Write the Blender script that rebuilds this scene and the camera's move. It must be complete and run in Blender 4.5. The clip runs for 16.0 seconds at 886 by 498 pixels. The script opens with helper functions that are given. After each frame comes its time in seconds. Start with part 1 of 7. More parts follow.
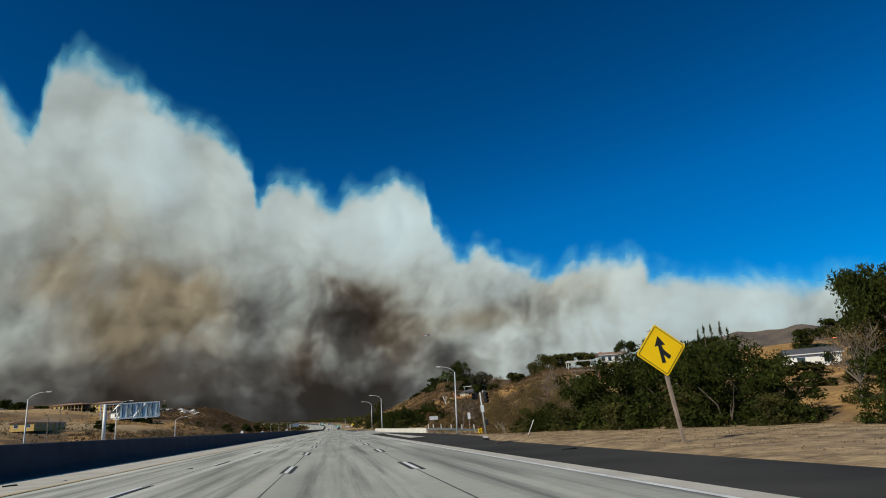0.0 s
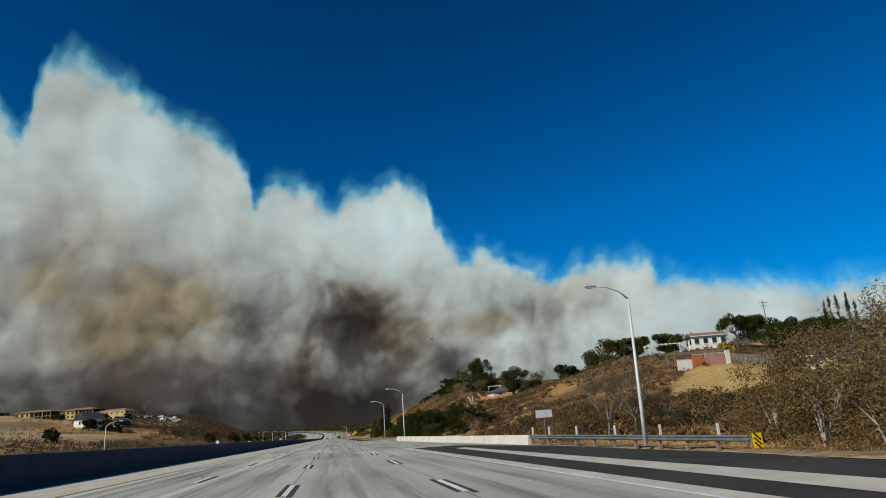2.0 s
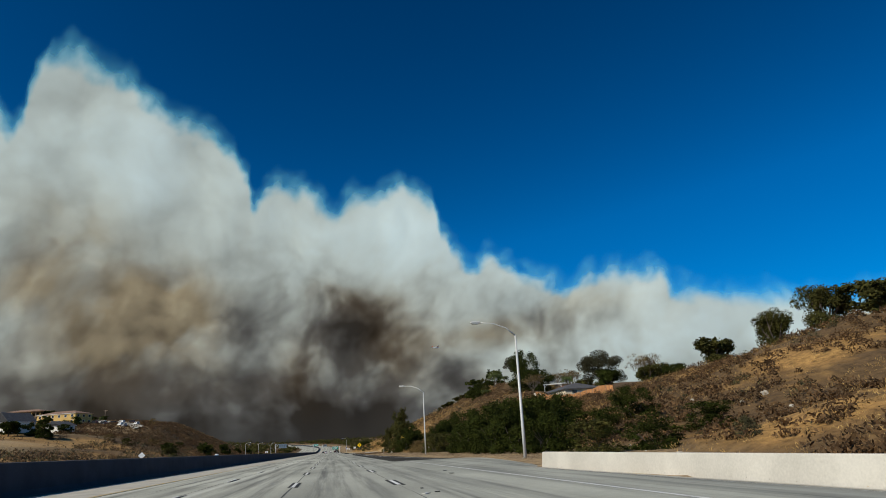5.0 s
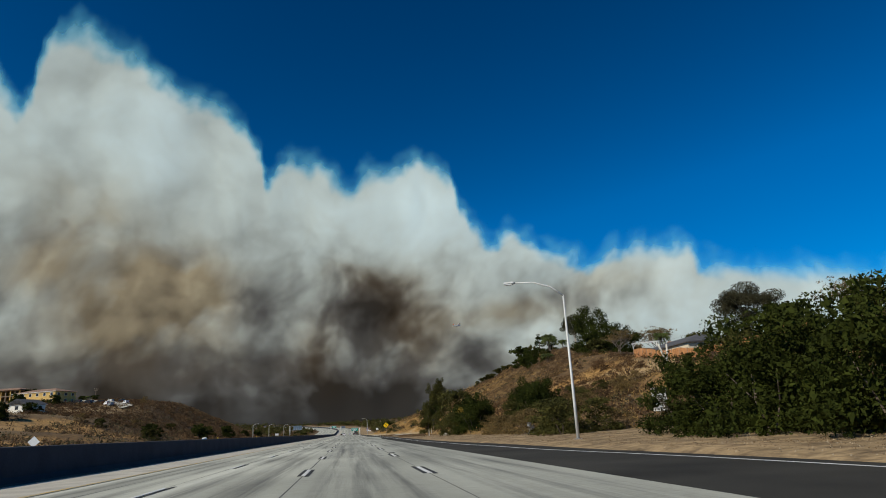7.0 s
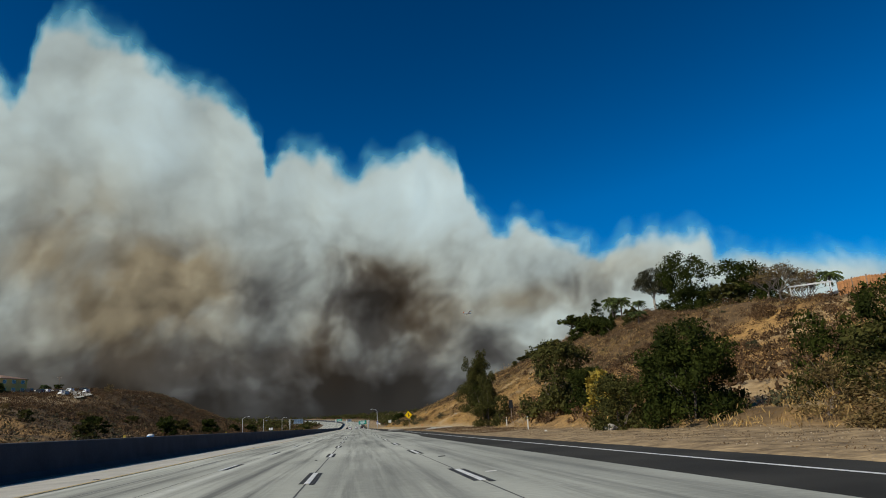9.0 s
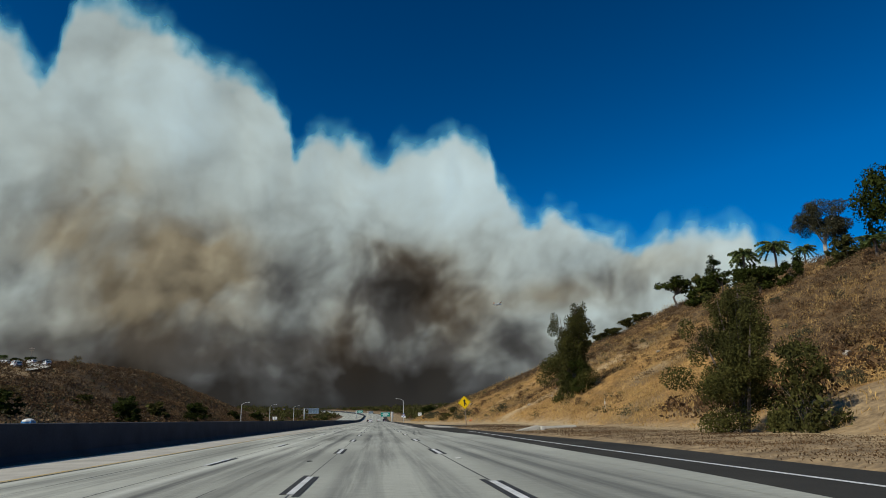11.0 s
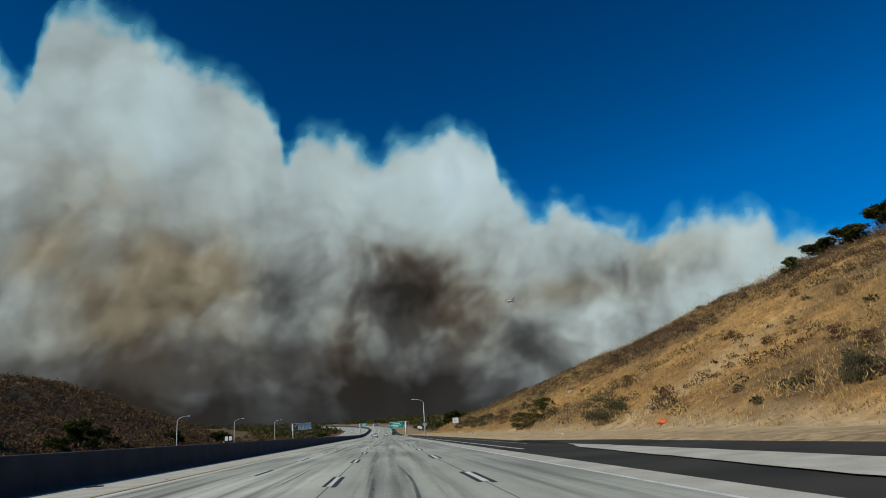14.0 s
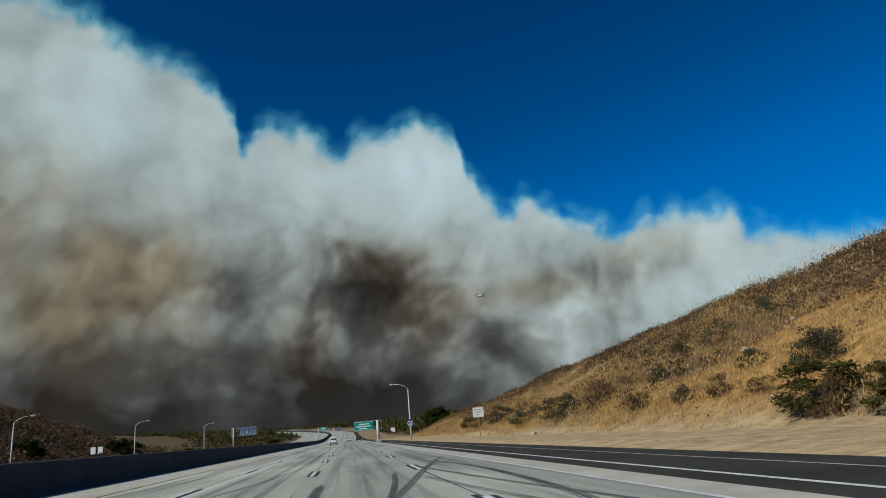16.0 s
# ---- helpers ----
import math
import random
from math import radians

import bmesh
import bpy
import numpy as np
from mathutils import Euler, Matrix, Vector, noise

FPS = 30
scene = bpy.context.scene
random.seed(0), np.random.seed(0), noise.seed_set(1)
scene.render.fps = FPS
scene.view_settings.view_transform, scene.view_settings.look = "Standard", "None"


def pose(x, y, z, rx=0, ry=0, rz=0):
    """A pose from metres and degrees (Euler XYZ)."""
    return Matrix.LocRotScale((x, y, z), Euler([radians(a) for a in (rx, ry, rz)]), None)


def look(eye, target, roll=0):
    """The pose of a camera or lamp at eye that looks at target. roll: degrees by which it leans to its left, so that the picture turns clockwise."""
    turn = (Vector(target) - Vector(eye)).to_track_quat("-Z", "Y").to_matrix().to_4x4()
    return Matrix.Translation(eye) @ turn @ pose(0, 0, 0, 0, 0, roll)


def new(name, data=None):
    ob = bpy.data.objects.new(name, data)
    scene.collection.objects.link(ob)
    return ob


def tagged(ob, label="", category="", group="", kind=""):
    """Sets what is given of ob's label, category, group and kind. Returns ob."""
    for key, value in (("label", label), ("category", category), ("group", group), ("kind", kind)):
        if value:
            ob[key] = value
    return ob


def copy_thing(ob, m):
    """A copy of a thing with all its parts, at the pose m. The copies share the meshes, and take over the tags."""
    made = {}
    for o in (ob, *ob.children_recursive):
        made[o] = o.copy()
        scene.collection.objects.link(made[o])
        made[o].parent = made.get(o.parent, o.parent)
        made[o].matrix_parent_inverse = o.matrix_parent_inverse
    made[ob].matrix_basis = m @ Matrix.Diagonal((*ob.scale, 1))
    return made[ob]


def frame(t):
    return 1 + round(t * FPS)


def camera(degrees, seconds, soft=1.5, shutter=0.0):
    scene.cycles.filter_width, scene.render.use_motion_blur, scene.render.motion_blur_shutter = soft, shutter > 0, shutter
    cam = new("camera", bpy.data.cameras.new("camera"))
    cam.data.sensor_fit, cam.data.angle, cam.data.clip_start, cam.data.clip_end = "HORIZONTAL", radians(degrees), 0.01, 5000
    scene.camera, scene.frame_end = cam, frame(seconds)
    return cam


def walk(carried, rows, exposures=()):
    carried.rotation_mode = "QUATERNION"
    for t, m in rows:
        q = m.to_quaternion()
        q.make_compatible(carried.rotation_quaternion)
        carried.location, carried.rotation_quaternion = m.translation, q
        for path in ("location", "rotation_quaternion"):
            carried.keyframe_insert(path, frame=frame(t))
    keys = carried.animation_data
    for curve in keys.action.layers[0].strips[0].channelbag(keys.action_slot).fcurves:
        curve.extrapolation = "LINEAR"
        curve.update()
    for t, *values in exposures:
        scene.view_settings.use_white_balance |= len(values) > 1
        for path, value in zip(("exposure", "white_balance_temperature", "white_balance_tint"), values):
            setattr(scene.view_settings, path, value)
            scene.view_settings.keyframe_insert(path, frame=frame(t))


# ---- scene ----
cam = camera(68.37, 16.0, 1.0)

# the drive: seconds, eye, pitch above level, roll, heading
PATH = [
    (0, 0.05, 3.80, 1.19, 14.84, 3.61, -9.18),
    (0.5, 0.05, 19.30, 1.19, 14.21, 4.58, -7.88),
    (1, -0.06, 34.50, 1.19, 14.56, 2.70, -8.46),
    (1.5, -0.20, 49.75, 1.19, 15.27, 2.68, -8.54),
    (2, -0.28, 65.40, 1.19, 15.51, 3.88, -9.22),
    (2.5, -0.25, 80.75, 1.19, 16.02, 2.70, -11.67),
    (3, -0.14, 96.00, 1.19, 17.02, 3.82, -11.63),
    (3.5, -0.11, 110.80, 1.19, 16.56, 2.87, -11.06),
    (4, -0.14, 125.10, 1.19, 16.77, 3.00, -10.43),
    (6.5, 0.15, 199.25, 1.19, 16.45, 2.45, -8.00),
    (7, 0.04, 214.70, 1.19, 15.37, 3.15, -7.90),
    (7.5, -0.15, 230.09, 1.19, 16.09, 2.32, -7.50),
    (8, -0.20, 245.57, 1.19, 15.81, 2.16, -7.35),
    (8.5, -0.16, 261.03, 1.19, 15.54, 2.69, -7.71),
    (9, -0.25, 276.61, 1.19, 14.83, 3.55, -7.40),
    (11.5, 0.17, 352.61, 1.19, 14.55, 1.28, -5.36),
    (12, 0.20, 368.22, 1.19, 15.46, 1.50, -6.34),
    (12.5, 0.08, 383.50, 1.19, 16.32, 1.68, -6.35),
    (13, -0.06, 399.06, 1.19, 16.65, 1.98, -6.66),
    (13.5, 0.07, 414.53, 1.19, 15.36, 3.16, -5.81),
    (14, 0.08, 430.17, 1.19, 15.44, 4.20, -4.90),
    (14.5, 0.07, 446.12, 1.19, 12.83, 3.33, -5.55),
    (15, 0.08, 462.07, 1.19, 13.78, 2.86, -6.15),
    (15.5, 0.01, 477.83, 1.19, 14.68, 4.00, -7.18),
    (16, -0.08, 493.33, 1.19, 15.49, 5.06, -8.08),
]
# the picture cools and darkens slightly as the smoke fills it
EXPOSURES = [(0, 0.02, 6500, 10), (4, -0.01, 6500, 10), (9, -0.03, 6420, 9.5), (12, -0.08, 6220, 8.5), (16, -0.13, 6120, 8.0)]
walk(cam, [(t, pose(x, y, z, 90 + p, r, h)) for t, x, y, z, p, r, h in PATH], EXPOSURES)

# ---- light ----
SUN_DIR = Vector((-0.80, -0.42, 0.0)).normalized()
SUN_EL = 36.0
sun_az = math.atan2(SUN_DIR.x, SUN_DIR.y)

world = bpy.data.worlds.new("sky")
scene.world = world
world.use_nodes = True
wn, wl = world.node_tree.nodes, world.node_tree.links
wn.clear()
sky = wn.new("ShaderNodeTexSky")
sky.sky_type = "NISHITA"
sky.sun_disc = False
sky.sun_elevation = radians(SUN_EL)
sky.sun_rotation = sun_az
sky.altitude = 300
sky.air_density, sky.dust_density, sky.ozone_density = 0.8, 0.1, 4.0
deep = wn.new("ShaderNodeHueSaturation")
deep.inputs["Saturation"].default_value = 1.55
deep.inputs["Hue"].default_value = 0.504
back = wn.new("ShaderNodeBackground")
back.inputs["Strength"].default_value = 0.07
wout = wn.new("ShaderNodeOutputWorld")
wl.new(sky.outputs[0], deep.inputs["Color"])
# a polarised look: the deep part of the sky deepens further
blue = wn.new("ShaderNodeSeparateColor")
wl.new(deep.outputs[0], blue.inputs[0])
gain = wn.new("ShaderNodeMapRange")
gain.inputs["From Min"].default_value, gain.inputs["From Max"].default_value = 1.6, 4.3
gain.inputs["To Min"].default_value, gain.inputs["To Max"].default_value = 0.70, 1.40
wl.new(blue.outputs["Blue"], gain.inputs["Value"])
deeper = wn.new("ShaderNodeVectorMath")
deeper.operation = "SCALE"
wl.new(deep.outputs[0], deeper.inputs[0])
wl.new(gain.outputs[0], deeper.inputs["Scale"])
wl.new(deeper.outputs[0], back.inputs["Color"])
wl.new(back.outputs[0], wout.inputs["Surface"])

sun_data = bpy.data.lights.new("sun", "SUN")
sun_data.energy, sun_data.angle, sun_data.color = 4.3, radians(0.5), (0.985, 0.93, 0.775)
sun = new("sun", sun_data)
ce, se = math.cos(radians(SUN_EL)), math.sin(radians(SUN_EL))
sun.matrix_world = look((0, 0, 100), Vector((0, 0, 100)) - Vector((SUN_DIR.x * ce, SUN_DIR.y * ce, se)))


# ---- materials ----
def material(name, base, dark=None, scale=4.0, fine=40.0, rough=0.8, metal=0.0, bump=0.2, dist=0.02, mix=0.5, island=0.0, obj=0.0, spec=0.3, trans=0.0):
    """A procedural surface: base and dark colours mixed by two scales of noise, with grain, relief and variation from piece to piece."""
    m = bpy.data.materials.new(name)
    m.use_nodes = True
    nt = m.node_tree
    n, l = nt.nodes, nt.links
    b = n["Principled BSDF"]
    b.inputs["Roughness"].default_value = rough
    b.inputs["Metallic"].default_value = metal
    b.inputs["Specular IOR Level"].default_value = spec
    dark = dark or tuple(c * 0.6 for c in base)
    geo = n.new("ShaderNodeNewGeometry")
    big = n.new("ShaderNodeTexNoise")
    big.inputs["Scale"].default_value, big.inputs["Detail"].default_value = scale, 5
    small = n.new("ShaderNodeTexNoise")
    small.inputs["Scale"].default_value, small.inputs["Detail"].default_value = fine, 4
    for t in (big, small):
        l.new(geo.outputs["Position"], t.inputs["Vector"])
    add = n.new("ShaderNodeMath")
    add.operation = "MULTIPLY_ADD"
    l.new(small.outputs[0], add.inputs[0])
    add.inputs[1].default_value = 0.5
    l.new(big.outputs[0], add.inputs[2])
    ramp = n.new("ShaderNodeMapRange")
    ramp.inputs["From Min"].default_value, ramp.inputs["From Max"].default_value = 0.75 - mix * 0.45, 0.75 + mix * 0.45
    l.new(add.outputs[0], ramp.inputs["Value"])
    col = n.new("ShaderNodeMix")
    col.data_type = "RGBA"
    col.inputs["A"].default_value, col.inputs["B"].default_value = (*dark, 1), (*base, 1)
    l.new(ramp.outputs[0], col.inputs["Factor"])
    out = col.outputs["Result"]
    for amount, sock in ((island, geo.outputs["Random Per Island"]), (obj, None)):
        if amount:
            if sock is None:
                sock = n.new("ShaderNodeObjectInfo").outputs["Random"]
            hsv = n.new("ShaderNodeHueSaturation")
            mr = n.new("ShaderNodeMapRange")
            mr.inputs["To Min"].default_value, mr.inputs["To Max"].default_value = 1 - amount, 1 + amount
            l.new(sock, mr.inputs["Value"])
            l.new(mr.outputs[0], hsv.inputs["Value"])
            l.new(out, hsv.inputs["Color"])
            out = hsv.outputs[0]
    l.new(out, b.inputs["Base Color"])
    if bump:
        bp = n.new("ShaderNodeBump")
        bp.inputs["Strength"].default_value, bp.inputs["Distance"].default_value = bump, dist
        l.new(add.outputs[0], bp.inputs["Height"])
        l.new(bp.outputs[0], b.inputs["Normal"])
    if trans:
        tr = n.new("ShaderNodeBsdfTranslucent")
        l.new(out, tr.inputs["Color"])
        ms = n.new("ShaderNodeMixShader")
        ms.inputs[0].default_value = trans
        l.new(b.outputs[0], ms.inputs[1])
        l.new(tr.outputs[0], ms.inputs[2])
        l.new(ms.outputs[0], n["Material Output"].inputs["Surface"])
    return m


M = {}
# the barrier's shaded face is put into this dark blue base colour
M["wall_shade"] = material("shaded_barrier_concrete", (0.050, 0.055, 0.068), (0.030, 0.033, 0.041), 0.6, 12, 0.9, bump=0.15)
M["parapet"] = material("parapet_concrete", (0.62, 0.58, 0.50), (0.45, 0.42, 0.36), 0.5, 14, 0.9, bump=0.2)
M["asphalt"] = material("asphalt", (0.056, 0.053, 0.046), (0.026, 0.025, 0.022), 0.25, 60, 0.95, bump=0.4, dist=0.01, spec=0.12)
M["gore"] = material("gore_concrete", (0.54, 0.505, 0.43), (0.36, 0.335, 0.285), 0.7, 20, 0.9)
M["white_paint"] = material("white_road_paint", (0.80, 0.80, 0.78), (0.45, 0.45, 0.43), 1.5, 30, 0.7, mix=0.7)
M["black_paint"] = material("black_contrast_paint", (0.025, 0.025, 0.026), (0.05, 0.05, 0.05), 2, 40, 0.8)
M["yellow_paint"] = material("yellow_road_paint", (0.55, 0.36, 0.10), (0.40, 0.33, 0.20), 1.0, 30, 0.8)
# colour deepens the barrier's shadow along the gutter
M["gutter_shade"] = material("gutter_grime", (0.10, 0.095, 0.085), (0.045, 0.043, 0.04), 0.5, 18, 0.95)
M["seam"] = material("sealed_seam", (0.04, 0.04, 0.042), (0.10, 0.10, 0.10), 0.8, 30, 0.9)
M["rubber"] = material("rubber_marks", (0.085, 0.085, 0.083), (0.16, 0.16, 0.155), 1.2, 20, 0.9, mix=0.8)
M["scrape"] = material("scraped_concrete", (0.17, 0.17, 0.165), (0.24, 0.24, 0.23), 1.2, 20, 0.9, mix=0.8)
M["steel"] = material("galvanised_steel", (0.55, 0.56, 0.57), (0.42, 0.43, 0.44), 3, 40, 0.45, 0.7, bump=0.05)
# darker copy of the steel, with the rail's shade put into its colour
M["rail_steel"] = material("shaded_rail_steel", (0.24, 0.27, 0.27), (0.14, 0.16, 0.16), 1.5, 30, 0.5, 0.5, bump=0.05)
M["pole"] = material("pole_paint", (0.62, 0.62, 0.60), (0.50, 0.50, 0.48), 2, 30, 0.55, 0.2, bump=0.05)
M["lens"] = material("lamp_glass", (0.75, 0.75, 0.72), (0.6, 0.6, 0.58), 5, 50, 0.2, bump=0)
M["wood_post"] = material("weathered_post", (0.30, 0.23, 0.17), (0.16, 0.12, 0.09), 3, 30, 0.9)
M["sign_yellow"] = material("yellow_sign_sheet", (0.98, 0.62, 0.0), (0.92, 0.56, 0.0), 2, 30, 0.4, bump=0.02)
M["sign_white"] = material("white_sign_sheet", (0.82, 0.82, 0.80), (0.72, 0.72, 0.70), 2, 30, 0.45, bump=0.02)
M["sign_green"] = material("green_sign_sheet", (0.0, 0.27, 0.20), (0.0, 0.23, 0.17), 2, 30, 0.45, bump=0.02)
M["sign_black"] = material("black_sign_ink", (0.012, 0.012, 0.012), (0.02, 0.02, 0.02), 2, 30, 0.5, bump=0.02)
M["sign_blue"] = material("blue_sign_sheet", (0.02, 0.10, 0.35), (0.02, 0.08, 0.30), 2, 30, 0.45, bump=0.02)
M["sign_red"] = material("red_sign_sheet", (0.45, 0.02, 0.03), (0.40, 0.02, 0.03), 2, 30, 0.45, bump=0.02)
M["sign_back"] = material("sign_back_aluminium", (0.36, 0.46, 0.54), (0.28, 0.38, 0.46), 1.5, 30, 0.5, 0.3, bump=0.03)
M["signal_black"] = material("signal_housing", (0.015, 0.015, 0.016), (0.03, 0.03, 0.03), 3, 40, 0.5)
M["bark"] = material("bark", (0.17, 0.13, 0.10), (0.07, 0.055, 0.045), 3, 25, 0.95, bump=0.6, dist=0.03)
M["bark_pale"] = material("pale_bark", (0.48, 0.43, 0.36), (0.28, 0.24, 0.20), 3, 25, 0.95, bump=0.5, dist=0.02)
M["bark_white"] = material("bleached_wood", (0.66, 0.62, 0.54), (0.42, 0.38, 0.32), 2.5, 22, 0.9, bump=0.5, dist=0.03)
M["leaf"] = material("dark_green_leaves", (0.046, 0.056, 0.009), (0.017, 0.023, 0.004), 0.5, 9, 0.8, island=0.32, trans=0.2, bump=0, spec=0.08)
M["leaf_olive"] = material("olive_leaves", (0.092, 0.086, 0.022), (0.040, 0.040, 0.012), 0.5, 9, 0.8, island=0.32, trans=0.2, bump=0, spec=0.08)
M["leaf_brown"] = material("dry_brown_leaves", (0.21, 0.145, 0.055), (0.085, 0.06, 0.026), 0.6, 9, 0.8, island=0.5, trans=0.2, bump=0, spec=0.08)
M["leaf_yellow"] = material("yellow_leaves", (0.42, 0.30, 0.04), (0.22, 0.17, 0.03), 0.6, 9, 0.7, island=0.4, trans=0.25, bump=0)
M["leaf_palm"] = material("palm_fronds", (0.16, 0.20, 0.05), (0.07, 0.09, 0.03), 0.6, 9, 0.6, island=0.4, trans=0.2, bump=0)
M["leaf_euc"] = material("reddish_grey_leaves", (0.078, 0.070, 0.036), (0.034, 0.034, 0.018), 0.5, 9, 0.65, island=0.4, trans=0.2, bump=0, spec=0.08)
M["twig"] = material("bare_twigs", (0.22, 0.18, 0.14), (0.12, 0.09, 0.07), 2, 20, 0.95, island=0.3, bump=0)
M["grass_dry"] = material("dry_grass", (0.57, 0.375, 0.14), (0.32, 0.195, 0.07), 0.15, 6, 0.9, island=0.35, trans=0.25, bump=0)
M["scrub"] = material("brown_scrub", (0.155, 0.086, 0.036), (0.058, 0.034, 0.016), 0.2, 7, 0.9, island=0.5, trans=0.15, bump=0)
M["scrub_green"] = material("grey_green_scrub", (0.095, 0.088, 0.038), (0.042, 0.040, 0.020), 0.2, 7, 0.9, island=0.5, trans=0.15, bump=0)
M["scrub_hill"] = material("reddish_hill_scrub", (0.20, 0.125, 0.060), (0.08, 0.052, 0.028), 0.05, 3, 0.9, island=0.45, trans=0.15, bump=0)
# the far ridge's shadowed look is put into this dark base colour
M["darkened"] = material("shaded_hillside", (0.15, 0.115, 0.085), (0.05, 0.042, 0.038), 0.012, 0.15, 0.95, bump=0.6, dist=3.0)
M["stucco"] = material("cream_stucco", (0.68, 0.58, 0.42), (0.58, 0.48, 0.34), 0.8, 20, 0.9)
M["stucco_yellow"] = material("ochre_sheathing", (0.62, 0.42, 0.14), (0.48, 0.30, 0.10), 0.7, 15, 0.9)
M["stucco_white"] = material("white_stucco", (0.80, 0.77, 0.70), (0.70, 0.67, 0.60), 0.8, 20, 0.9)
M["roof_tile"] = material("clay_roof", (0.30, 0.19, 0.13), (0.18, 0.11, 0.08), 1.0, 18, 0.9)
M["roof_grey"] = material("grey_shingle_roof", (0.10, 0.10, 0.105), (0.06, 0.06, 0.065), 1.0, 18, 0.9)
M["window"] = material("dark_window_glass", (0.03, 0.035, 0.045), (0.02, 0.024, 0.03), 1, 10, 0.08, bump=0, spec=0.6)
M["trim"] = material("white_trim", (0.75, 0.73, 0.68), (0.62, 0.60, 0.55), 1, 20, 0.7)
M["fence_wood"] = material("reddish_fence_boards", (0.52, 0.24, 0.09), (0.32, 0.145, 0.06), 1.2, 20, 0.85, obj=0.25)
M["fence_grey"] = material("weathered_grey_boards", (0.30, 0.25, 0.21), (0.18, 0.15, 0.12), 1.2, 20, 0.9, obj=0.2)
M["orange"] = material("orange_mesh_sheet", (0.50, 0.17, 0.06), (0.36, 0.12, 0.05), 1.0, 20, 0.8)
M["pink"] = material("pink_wall_panel", (0.48, 0.25, 0.20), (0.38, 0.19, 0.15), 1.0, 20, 0.8)
M["car_white"] = material("white_car_paint", (0.80, 0.80, 0.80), (0.74, 0.74, 0.74), 1, 10, 0.25, bump=0, spec=0.5)
M["car_dark"] = material("dark_car_paint", (0.03, 0.032, 0.036), (0.02, 0.02, 0.024), 1, 10, 0.25, bump=0, spec=0.5)
M["car_silver"] = material("silver_car_paint", (0.42, 0.43, 0.44), (0.36, 0.37, 0.38), 1, 10, 0.3, 0.4, bump=0)
M["tyre"] = material("tyre_rubber", (0.02, 0.02, 0.02), (0.03, 0.03, 0.03), 4, 40, 0.9)
M["red_lamp"] = material("red_lens", (0.45, 0.02, 0.02), (0.35, 0.02, 0.02), 4, 40, 0.2, bump=0)
M["cabin_blue"] = material("pale_blue_plastic", (0.10, 0.32, 0.62), (0.07, 0.24, 0.50), 2, 30, 0.5, bump=0)
M["litter"] = material("pale_litter", (0.75, 0.73, 0.68), (0.5, 0.48, 0.44), 5, 40, 0.8)
M["litter_orange"] = material("orange_plastic", (0.65, 0.13, 0.03), (0.5, 0.10, 0.03), 5, 40, 0.6)
M["chip"] = material("stone_chips", (0.40, 0.32, 0.22), (0.22, 0.17, 0.11), 2, 20, 0.95, island=0.5, bump=0)
M["rock"] = material("pale_rock", (0.50, 0.45, 0.37), (0.30, 0.26, 0.21), 2, 20, 0.95, bump=0.6, dist=0.05)
M["box_grey"] = material("grey_cabinet_paint", (0.40, 0.41, 0.41), (0.32, 0.33, 0.33), 1, 20, 0.6)


